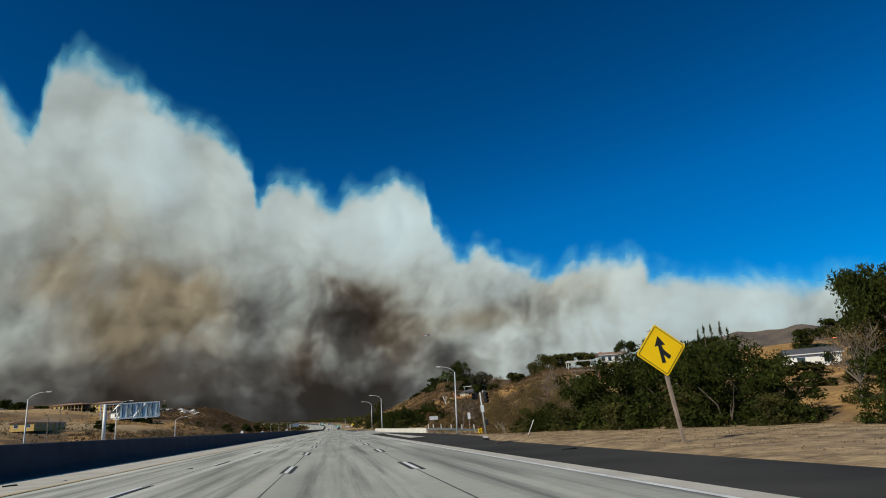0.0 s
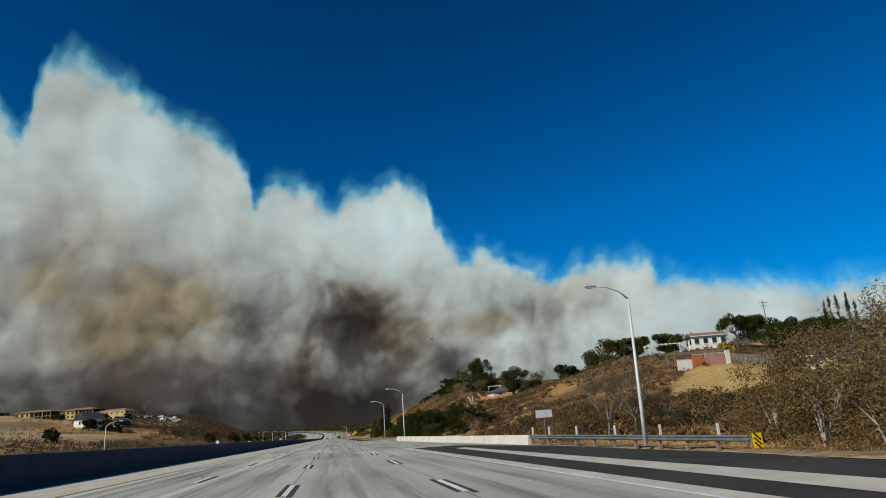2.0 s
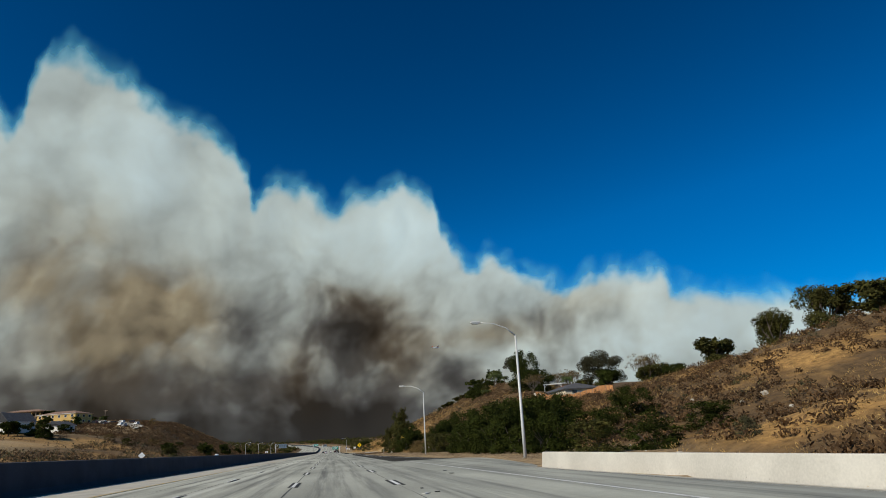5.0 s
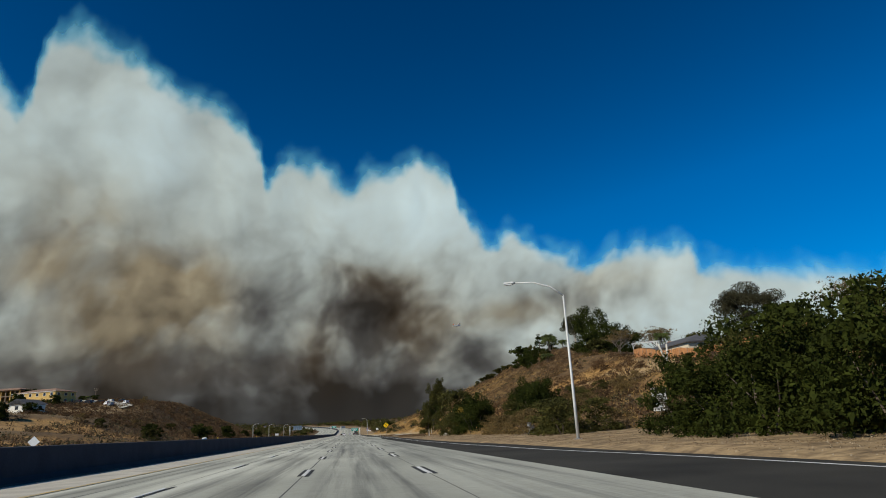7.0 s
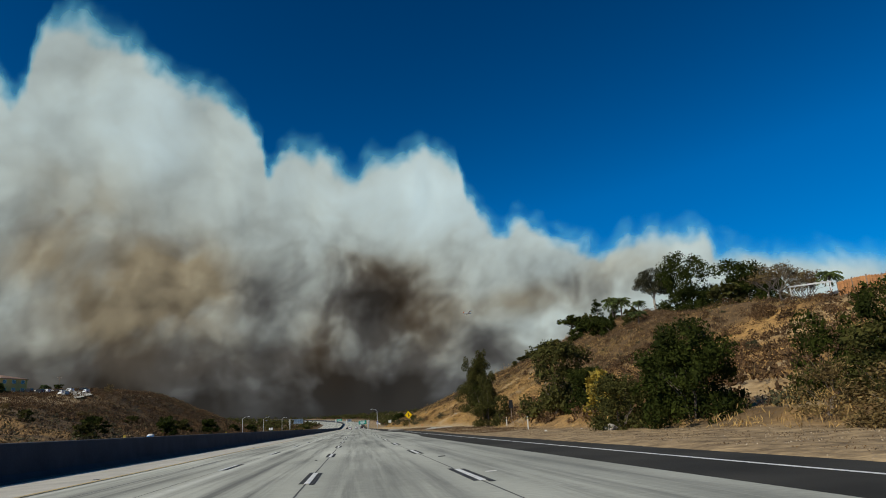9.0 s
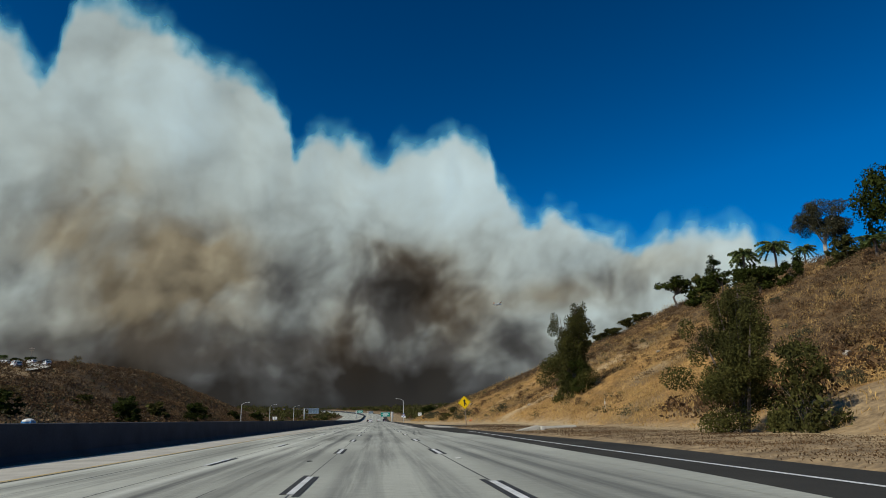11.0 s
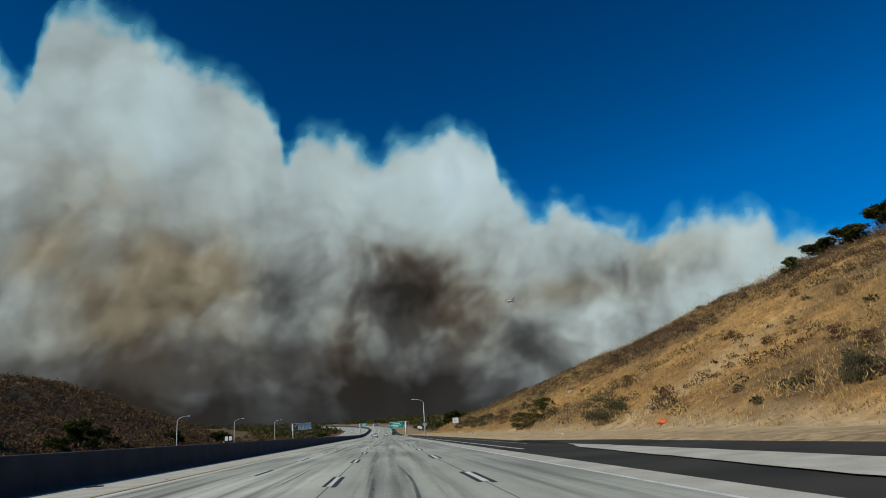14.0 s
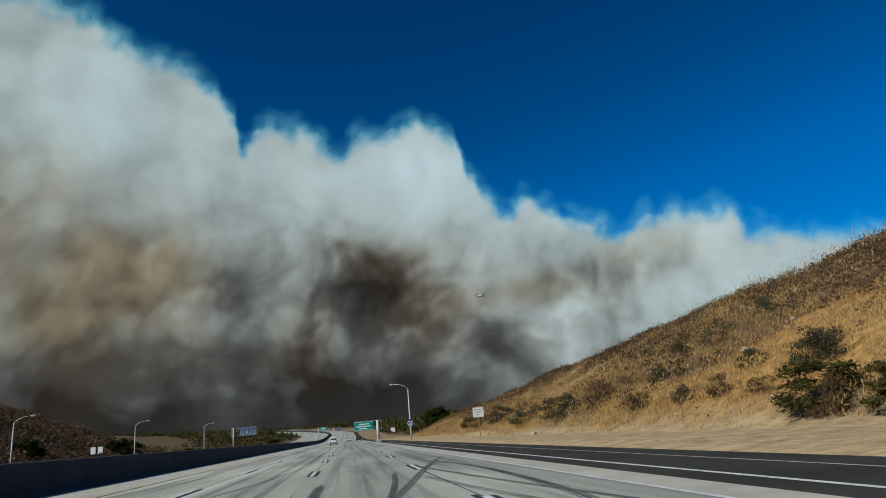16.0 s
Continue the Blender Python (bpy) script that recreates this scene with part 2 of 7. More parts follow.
def road_material():
    """Worn concrete: rubbed wheel tracks, oil down the lanes' middles, stains along the way, grooved grain."""
    m = material("road_concrete", (0.52, 0.52, 0.44), (0.345, 0.345, 0.292), 0.12, 30, 0.85, bump=0.25, dist=0.006, mix=0.7)
    n, l = m.node_tree.nodes, m.node_tree.links
    b = n["Principled BSDF"]
    old = b.inputs["Base Color"].links[0].from_socket
    uv = n.new("ShaderNodeUVMap")
    sep = n.new("ShaderNodeSeparateXYZ")
    l.new(uv.outputs[0], sep.inputs[0])
    # position across the lane, 0..1
    lane = n.new("ShaderNodeMath")
    lane.operation = "FRACT"
    sc = n.new("ShaderNodeMath")
    sc.operation = "MULTIPLY_ADD"
    l.new(sep.outputs[0], sc.inputs[0])
    sc.inputs[1].default_value = 1 / 3.66
    sc.inputs[2].default_value = 1.39 / 3.66 + 10
    l.new(sc.outputs[0], lane.inputs[0])
    def track(at, half):
        d = n.new("ShaderNodeMath"); d.operation = "SUBTRACT"
        l.new(lane.outputs[0], d.inputs[0]); d.inputs[1].default_value = at
        a = n.new("ShaderNodeMath"); a.operation = "ABSOLUTE"; l.new(d.outputs[0], a.inputs[0])
        r = n.new("ShaderNodeMapRange"); r.interpolation_type = "SMOOTHSTEP"
        r.inputs["From Min"].default_value, r.inputs["From Max"].default_value = half, 0.0
        r.inputs["To Min"].default_value, r.inputs["To Max"].default_value = 0.0, 1.0
        l.new(a.outputs[0], r.inputs["Value"])
        return r.outputs[0]
    stretch = n.new("ShaderNodeMapping")
    stretch.inputs["Scale"].default_value = (1.6, 0.035, 1)
    l.new(uv.outputs[0], stretch.inputs[0])
    streak = n.new("ShaderNodeTexNoise")
    streak.inputs["Scale"].default_value, streak.inputs["Detail"].default_value, streak.inputs["Roughness"].default_value = 1.0, 9, 0.68
    l.new(stretch.outputs[0], streak.inputs["Vector"])
    sr = n.new("ShaderNodeMapRange")
    sr.inputs["From Min"].default_value, sr.inputs["From Max"].default_value = 0.42, 0.62
    l.new(streak.outputs[0], sr.inputs["Value"])
    out = old
    for at, half, amount in ((0.26, 0.17, 0.78), (0.74, 0.17, 0.78), (0.5, 0.20, 0.72)):
        f = n.new("ShaderNodeMath"); f.operation = "MULTIPLY"
        l.new(track(at, half), f.inputs[0]); l.new(sr.outputs[0], f.inputs[1])
        g = n.new("ShaderNodeMath"); g.operation = "MULTIPLY"
        l.new(f.outputs[0], g.inputs[0]); g.inputs[1].default_value = amount
        mx = n.new("ShaderNodeMix"); mx.data_type = "RGBA"
        l.new(g.outputs[0], mx.inputs["Factor"]); l.new(out, mx.inputs["A"])
        mx.inputs["B"].default_value = (0.062, 0.062, 0.060, 1)
        out = mx.outputs["Result"]
    # cross blotches, slab to slab
    slab = n.new("ShaderNodeMapping")
    slab.inputs["Scale"].default_value = (0.273, 0.05, 1)
    l.new(uv.outputs[0], slab.inputs[0])
    sl = n.new("ShaderNodeTexNoise"); sl.inputs["Scale"].default_value = 1.0
    l.new(slab.outputs[0], sl.inputs["Vector"])
    hv = n.new("ShaderNodeHueSaturation")
    vr = n.new("ShaderNodeMapRange")
    vr.inputs["From Min"].default_value, vr.inputs["From Max"].default_value = 0.3, 0.7
    vr.inputs["To Min"].default_value, vr.inputs["To Max"].default_value = 0.72, 1.22
    l.new(sl.outputs[0], vr.inputs["Value"]); l.new(vr.outputs[0], hv.inputs["Value"]); l.new(out, hv.inputs["Color"])
    # the two right-hand lanes are greyer with rubber and oil
    used = n.new("ShaderNodeMapRange"); used.interpolation_type = "SMOOTHSTEP"
    used.inputs["From Min"].default_value, used.inputs["From Max"].default_value = -1.75, -1.15
    used.inputs["To Min"].default_value, used.inputs["To Max"].default_value = 0.0, 0.22
    l.new(sep.outputs[0], used.inputs["Value"])
    grey = n.new("ShaderNodeMix"); grey.data_type = "RGBA"
    l.new(used.outputs[0], grey.inputs["Factor"]); l.new(hv.outputs[0], grey.inputs["A"])
    grey.inputs["B"].default_value = (0.185, 0.19, 0.168, 1)
    # tyre-rubbed pale strips beside the lines of the other lanes
    strips = n.new("ShaderNodeMath"); strips.operation = "MULTIPLY"
    inv = n.new("ShaderNodeMapRange")
    inv.inputs["From Min"].default_value, inv.inputs["From Max"].default_value = 0.0, 0.22
    inv.inputs["To Min"].default_value, inv.inputs["To Max"].default_value = 0.55, 0.0
    l.new(used.outputs[0], inv.inputs["Value"])
    l.new(track(0.10, 0.07), strips.inputs[0]); l.new(inv.outputs[0], strips.inputs[1])
    rub = n.new("ShaderNodeMix"); rub.data_type = "RGBA"
    l.new(strips.outputs[0], rub.inputs["Factor"]); l.new(grey.outputs["Result"], rub.inputs["A"])
    rub.inputs["B"].default_value = (0.60, 0.60, 0.53, 1)
    # sawn grooves and pits
    cross = n.new("ShaderNodeMapping")
    cross.inputs["Scale"].default_value = (2.2, 16.0, 1)
    l.new(uv.outputs[0], cross.inputs[0])
    saw = n.new("ShaderNodeTexNoise")
    saw.inputs["Scale"].default_value, saw.inputs["Detail"].default_value, saw.inputs["Roughness"].default_value = 1.0, 5, 0.7
    l.new(cross.outputs[0], saw.inputs["Vector"])
    sv = n.new("ShaderNodeMapRange")
    sv.inputs["From Min"].default_value, sv.inputs["From Max"].default_value = 0.3, 0.7
    sv.inputs["To Min"].default_value, sv.inputs["To Max"].default_value = 0.80, 1.20
    l.new(saw.outputs[0], sv.inputs["Value"])
    pit = n.new("ShaderNodeHueSaturation")
    l.new(sv.outputs[0], pit.inputs["Value"]); l.new(rub.outputs["Result"], pit.inputs["Color"])
    l.new(pit.outputs[0], b.inputs["Base Color"])
    return m


M["road"] = road_material()


def ground_material():
    """Bare dirt, dry grass and brown scrub floor, in patches of three sizes."""
    m = material("dry_ground", (0.55, 0.318, 0.100), (0.18, 0.094, 0.033), 0.16, 2.6, 0.95, bump=0.9, dist=0.25, mix=0.75)
    n, l = m.node_tree.nodes, m.node_tree.links
    b = n["Principled BSDF"]
    old = b.inputs["Base Color"].links[0].from_socket
    at = n.new("ShaderNodeAttribute")
    at.attribute_name = "bare"
    geo = n.new("ShaderNodeNewGeometry")
    ns = n.new("ShaderNodeTexNoise")
    ns.inputs["Scale"].default_value, ns.inputs["Detail"].default_value, ns.inputs["Roughness"].default_value = 0.9, 10, 0.72
    l.new(geo.outputs["Position"], ns.inputs["Vector"])
    r = n.new("ShaderNodeMapRange")
    r.inputs["From Min"].default_value, r.inputs["From Max"].default_value = 0.35, 0.65
    l.new(ns.outputs[0], r.inputs["Value"])
    dirt = n.new("ShaderNodeMix"); dirt.data_type = "RGBA"
    dirt.inputs["A"].default_value, dirt.inputs["B"].default_value = (0.11, 0.074, 0.040, 1), (0.44, 0.31, 0.165, 1)
    l.new(r.outputs[0], dirt.inputs["Factor"])
    br = n.new("ShaderNodeAttribute")
    br.attribute_name = "brush"
    spot = n.new("ShaderNodeTexNoise")
    spot.inputs["Scale"].default_value, spot.inputs["Detail"].default_value = 0.55, 7
    l.new(geo.outputs["Position"], spot.inputs["Vector"])
    sm = n.new("ShaderNodeMath"); sm.operation = "ADD"
    l.new(spot.outputs[0], sm.inputs[0]); l.new(br.outputs["Fac"], sm.inputs[1])
    sr = n.new("ShaderNodeMapRange")
    sr.inputs["From Min"].default_value, sr.inputs["From Max"].default_value = 0.85, 1.25
    l.new(sm.outputs[0], sr.inputs["Value"])
    cover = n.new("ShaderNodeMix"); cover.data_type = "RGBA"
    l.new(sr.outputs[0], cover.inputs["Factor"]); l.new(old, cover.inputs["A"])
    cover.inputs["B"].default_value = (0.125, 0.075, 0.032, 1)
    old = cover.outputs["Result"]
    # tussocks and bare scrapes
    tuft = n.new("ShaderNodeTexNoise")
    tuft.inputs["Scale"].default_value, tuft.inputs["Detail"].default_value, tuft.inputs["Roughness"].default_value = 1.1, 9, 0.75
    l.new(geo.outputs["Position"], tuft.inputs["Vector"])
    tr = n.new("ShaderNodeMapRange")
    tr.inputs["From Min"].default_value, tr.inputs["From Max"].default_value = 0.36, 0.62
    tr.inputs["To Min"].default_value, tr.inputs["To Max"].default_value = 0.42, 1.22
    l.new(tuft.outputs[0], tr.inputs["Value"])
    hs = n.new("ShaderNodeHueSaturation")
    l.new(tr.outputs[0], hs.inputs["Value"]); l.new(old, hs.inputs["Color"])
    old = hs.outputs[0]
    mx = n.new("ShaderNodeMix"); mx.data_type = "RGBA"
    l.new(at.outputs["Fac"], mx.inputs["Factor"]); l.new(old, mx.inputs["A"]); l.new(dirt.outputs["Result"], mx.inputs["B"])
    sand = n.new("ShaderNodeAttribute")
    sand.attribute_name = "sand"
    pale = n.new("ShaderNodeMix"); pale.data_type = "RGBA"
    pale.inputs["A"].default_value, pale.inputs["B"].default_value = (0.29, 0.20, 0.105, 1), (0.55, 0.41, 0.225, 1)
    l.new(r.outputs[0], pale.inputs["Factor"])
    ms = n.new("ShaderNodeMix"); ms.data_type = "RGBA"
    l.new(sand.outputs["Fac"], ms.inputs["Factor"]); l.new(mx.outputs["Result"], ms.inputs["A"]); l.new(pale.outputs["Result"], ms.inputs["B"])
    mx = ms
    lawn = n.new("ShaderNodeAttribute")
    lawn.attribute_name = "lawn"
    mown = n.new("ShaderNodeMix"); mown.data_type = "RGBA"
    mown.inputs["A"].default_value, mown.inputs["B"].default_value = (0.30, 0.19, 0.06, 1), (0.52, 0.36, 0.13, 1)
    l.new(r.outputs[0], mown.inputs["Factor"])
    last = n.new("ShaderNodeMix"); last.data_type = "RGBA"
    l.new(lawn.outputs["Fac"], last.inputs["Factor"]); l.new(mx.outputs["Result"], last.inputs["A"]); l.new(mown.outputs["Result"], last.inputs["B"])
    l.new(last.outputs["Result"], b.inputs["Base Color"])
    return m


M["ground"] = ground_material()


# ---- building blocks ----
def mesh_from(name, verts, faces, mat=None, smooth=False):
    me = bpy.data.meshes.new(name)
    me.from_pydata(verts, [], faces)
    if mat:
        me.materials.append(M[mat])
    if smooth:
        me.shade_smooth()
    me.update()
    return me


def to_mesh(name, bm, mat, smooth=False):
    me = bpy.data.meshes.new(name)
    bm.normal_update()
    bm.to_mesh(me)
    bm.free()
    me.materials.append(M[mat])
    if smooth:
        me.shade_smooth()
    return me


def part(name, data, mat, parent, label="", smooth=False):
    """One mesh object under a thing or a part."""
    me = to_mesh(name, data, mat, smooth) if isinstance(data, bmesh.types.BMesh) else data
    ob = new(name, me)
    ob.parent = parent
    if label:
        ob["label"] = label
    return ob


def thing(name, at, label, category, group="", rz=0.0, kind=""):
    ob = new(name)
    ob.empty_display_size = 0.2
    ob.matrix_basis = pose(at[0], at[1], at[2], 0, 0, rz)
    return tagged(ob, label, category, group, kind)


def box(sx, sy, sz, at=(0, 0, 0), bevel=0.0, bm=None, rot=None):
    """A box with its base centre at `at`."""
    own = bmesh.new()
    bmesh.ops.create_cube(own, size=1.0)
    bmesh.ops.scale(own, vec=(sx, sy, sz), verts=own.verts)
    if bevel:
        bmesh.ops.bevel(own, geom=own.edges[:], offset=bevel, segments=1, affect="EDGES")
    if rot:
        bmesh.ops.rotate(own, cent=(0, 0, 0), matrix=Euler([radians(a) for a in rot]).to_matrix(), verts=own.verts)
    bmesh.ops.translate(own, vec=(at[0], at[1], at[2] + (0 if rot else sz / 2)), verts=own.verts)
    return join(bm, own)


def join(bm, own):
    if bm is None:
        return own
    me = bpy.data.meshes.new("tmp")
    own.to_mesh(me)
    own.free()
    bm.from_mesh(me)
    bpy.data.meshes.remove(me)
    return bm


def tube(points, radii, sides=8, bm=None, cap=True):
    """A round tube through points, with a radius at each."""
    bm = bm or bmesh.new()
    rings = []
    pts = [Vector(p) for p in points]
    for i, p in enumerate(pts):
        d = (pts[min(i + 1, len(pts) - 1)] - pts[max(i - 1, 0)]).normalized()
        u = d.orthogonal().normalized() if abs(d.z) < 0.9 else (Vector((1, 0, 0)) - d * d.x).normalized()
        v = d.cross(u)
        r = radii[i] if isinstance(radii, (list, tuple)) else radii
        rings.append([bm.verts.new(p + (u * math.cos(a) + v * math.sin(a)) * r) for a in (2 * math.pi * k / sides for k in range(sides))])
    for a, b in zip(rings, rings[1:]):
        for k in range(sides):
            bm.faces.new((a[k], a[(k + 1) % sides], b[(k + 1) % sides], b[k]))
    if cap:
        bm.faces.new(rings[0][::-1])
        bm.faces.new(rings[-1])
    return bm


def prism(outline, y0, y1, bm=None):
    """A flat shape in x, z drawn out along y."""
    bm = bm or bmesh.new()
    a = [bm.verts.new((x, y0, z)) for x, z in outline]
    b = [bm.verts.new((x, y1, z)) for x, z in outline]
    n = len(outline)
    bm.faces.new(a)
    bm.faces.new(b[::-1])
    for i in range(n):
        bm.faces.new((a[i], b[i], b[(i + 1) % n], a[(i + 1) % n]))
    bmesh.ops.recalc_face_normals(bm, faces=bm.faces[:])
    return bm


# ---- the line of the freeway: straight, then a rising left-hand bend ----
BEND, RADIUS = 1050.0, 350.0


def rise(s):
    u = max(0.0, s - 760.0)
    return 0.00006 * u * u if u < 400 else 0.00006 * 400 * (2 * u - 400)


def way(s, d):
    """The place at s metres along the road and d metres to its right."""
    if s <= BEND:
        return Vector((d, s, rise(s)))
    a = min((s - BEND) / RADIUS, 2.2)
    r = RADIUS + d
    return Vector((-RADIUS + r * math.cos(a), BEND + r * math.sin(a), rise(s)))


def along(x, y):
    """Inverse of way: s and d of a place."""
    if y <= BEND:
        return y, x
    a = math.atan2(y - BEND, x + RADIUS)
    r = math.hypot(x + RADIUS, y - BEND)
    return BEND + a * RADIUS, r - RADIUS


def lerp(table, v):
    if v <= table[0][0]:
        return table[0][1:]
    for a, b in zip(table, table[1:]):
        if v <= b[0]:
            k = (v - a[0]) / (b[0] - a[0])
            k = k * k * (3 - 2 * k)
            return tuple(p + (q - p) * k for p, q in zip(a[1:], b[1:]))
    return table[-1][1:]


# along the road: foot of the slope, steepness, crest distance, steepness behind the crest
NEAR_SLOPE = [(-60, 20, 0.03, 90, 0.02), (40, 20, 0.04, 90, 0.02), (64, 20, 0.05, 90, 0.02), (90, 21.5, 0.07, 80, 0.05), (120, 21, 0.09, 90, 0.05), (158, 22, 0.07, 100, 0.05), (205, 26, 0.21, 100, 0.05),
              (240, 24, 0.29, 78, 0.06), (266, 25.5, 0.275, 72, 0.06), (286, 21.5, 0.25, 68, 0.06), (302, 17, 0.232, 64, 0.0), (320, 16, 0.228, 62, -0.08)]
FAR_SLOPE = [(350, 16, 0.278, 63, -0.12), (364, 19.5, 0.335, 63, 0.0), (380, 20.5, 0.385, 63, 0.03), (393, 21, 0.416, 63, 0.0), (410, 22, 0.465, 65, -0.02), (440, 21, 0.46, 76, -0.05), (465, 19.5, 0.45, 78, 0.0), (490, 18, 0.45, 80, 0.0), (525, 17, 0.445, 60, 0.0),
             (565, 17, 0.435, 44.5, -0.05), (605, 17, 0.42, 38, -0.08), (645, 17, 0.38, 33, -0.08), (700, 20, 0.20, 28, -0.02), (760, 24, 0.06, 60, 0.03), (1000, 24, 0.05, 120, 0.05)]
SLOPE = NEAR_SLOPE + FAR_SLOPE
LEFT = [(-60, 60, 0.02, 130, 0.02), (140, 58, 0.04, 160, 0.02), (280, 56, 0.11, 150, 0.06), (440, 56, 0.17, 120, 0.08), (520, 55, 0.38, 92, 0.10), (572, 55, 0.49, 98, 0.02), (612, 56, 0.45, 106, 0.05),
        (655, 56, 0.49, 106, 0.04), (690, 57, 0.47, 106, 0.0), (720, 58, 0.38, 106, 0.0), (760, 60, 0.27, 112, 0.0), (820, 75, 0.20, 150, 0.0), (900, 100, 0.08, 200, 0.0), (980, 80, 0.03, 160, 0.0), (1200, 60, 0.02, 200, 0.0)]


def dip(s, d):
    """The first slip road leans down away from the lanes."""
    if d < 9 or s < 45 or s > 212:
        return 0.0
    k = lerp([(45, 0.0), (66, 0.07), (96, 0.082), (122, 0.072), (160, 0.080), (189, 0.080), (206, 0.01), (212, 0.0)], s)[0]
    return -k * (min(d, 24) - 9) * max(0.0, 1 - max(0.0, d - 24) / 16)


def height(x, y):
    """The lie of the land."""
    s, d = along(x, y)
    z = rise(s) + dip(s, d)
    if s > 760 and d > 30:
        z *= max(0.35, 1 - (d - 30) / 140)
    if d > 8:
        foot, k, crest, behind = lerp(SLOPE, s)
        if d > foot:
            top = min(d, crest) - foot
            z += k * top + min(0.35 * top, 0.6)
            if 290 < s < 400:
                z -= 1.3 * math.sin(math.pi * min(1.0, top / (crest - foot))) * min(1.0, (s - 290) / 20, (400 - s) / 10)
            if d > crest:
                z += max(behind * min(d - crest, 120), -k * top * 0.9)
            w = min(1.0, top / 6)
            z += w * (1.1 * noise.noise((x * 0.06, y * 0.06, 0.3)) + 0.55 * noise.noise((x * 0.17, y * 0.17, 4.3)) + 0.3 * noise.noise((x * 0.45, y * 0.45, 7.7)))
        elif d > 9.4:
            z += 0.06 + 0.10 * noise.noise((x * 0.35, y * 0.35, 1.7)) + 0.05 * noise.noise((x * 1.3, y * 1.3, 2.7))
            z += 0.012 * (d - 9.4)
    if 120 < s < 250 and d > 60:
        z -= 8.6 * math.exp(-((x - 110) ** 2 + (y - 183) ** 2) / 484)
    if s > 900 and abs(d) > 45:
        far = min(1.0, (s - 900) / 300) * min(1.0, (abs(d) - 45) / 120)
        z += far * (3 + 5 * noise.noise((x * 0.006, y * 0.006, 9.1)))
    if d < -40:
        foot, k, crest, behind = lerp(LEFT, s)
        if -d > foot:
            top = min(-d, crest) - foot
            z += k * top + behind * max(0.0, min(-d, 300) - crest)
            w = min(1.0, top / 20)
            z += w * (4 * noise.noise((x * 0.012, y * 0.012, 5.3)) + 1.6 * noise.noise((x * 0.05, y * 0.05, 2.3)))
    return z


def steps(*runs):
    out = []
    for a, b, st in runs:
        v = a
        while v < b - 1e-6:
            out.append(v)
            v += st
    out.append(runs[-1][1])
    return out


def paved(s):
    """How far to the right the asphalt reaches."""
    return lerp([(-100, 8.6), (30, 9.1), (44, 9.5), (56, 11.5), (66, 14.6), (85, 15.4), (94, 18.6), (98, 19.2), (106, 18.0), (121, 15.8), (150, 13.6), (189, 11.0), (196, 12.6), (214, 13.4), (219, 12.6), (221, 11.2), (250, 10.2), (280, 9.2), (340, 9.3), (368, 10.1), (392, 9.7), (425, 9.4), (500, 9.7), (600, 9.7), (800, 9.2), (1500, 9.2)], s)[0]


RAMP = [(400, 16.0, 21.4), (412, 13.6, 19.4), (427, 11.2, 16.4), (433, 10.4, 15.0), (443, 9.8, 13.2), (460, 9.4, 12.3), (478, 9.2, 10.0)]


LAWN = [(42, 128), (46, 158), (74, 195), (95, 193), (95, 140)]


def inside(x, y, poly):
    hit = False
    for (x0, y0), (x1, y1) in zip(poly, poly[1:] + poly[:1]):
        if (y0 > y) != (y1 > y) and x < x0 + (y - y0) / (y1 - y0) * (x1 - x0):
            hit = not hit
    return hit


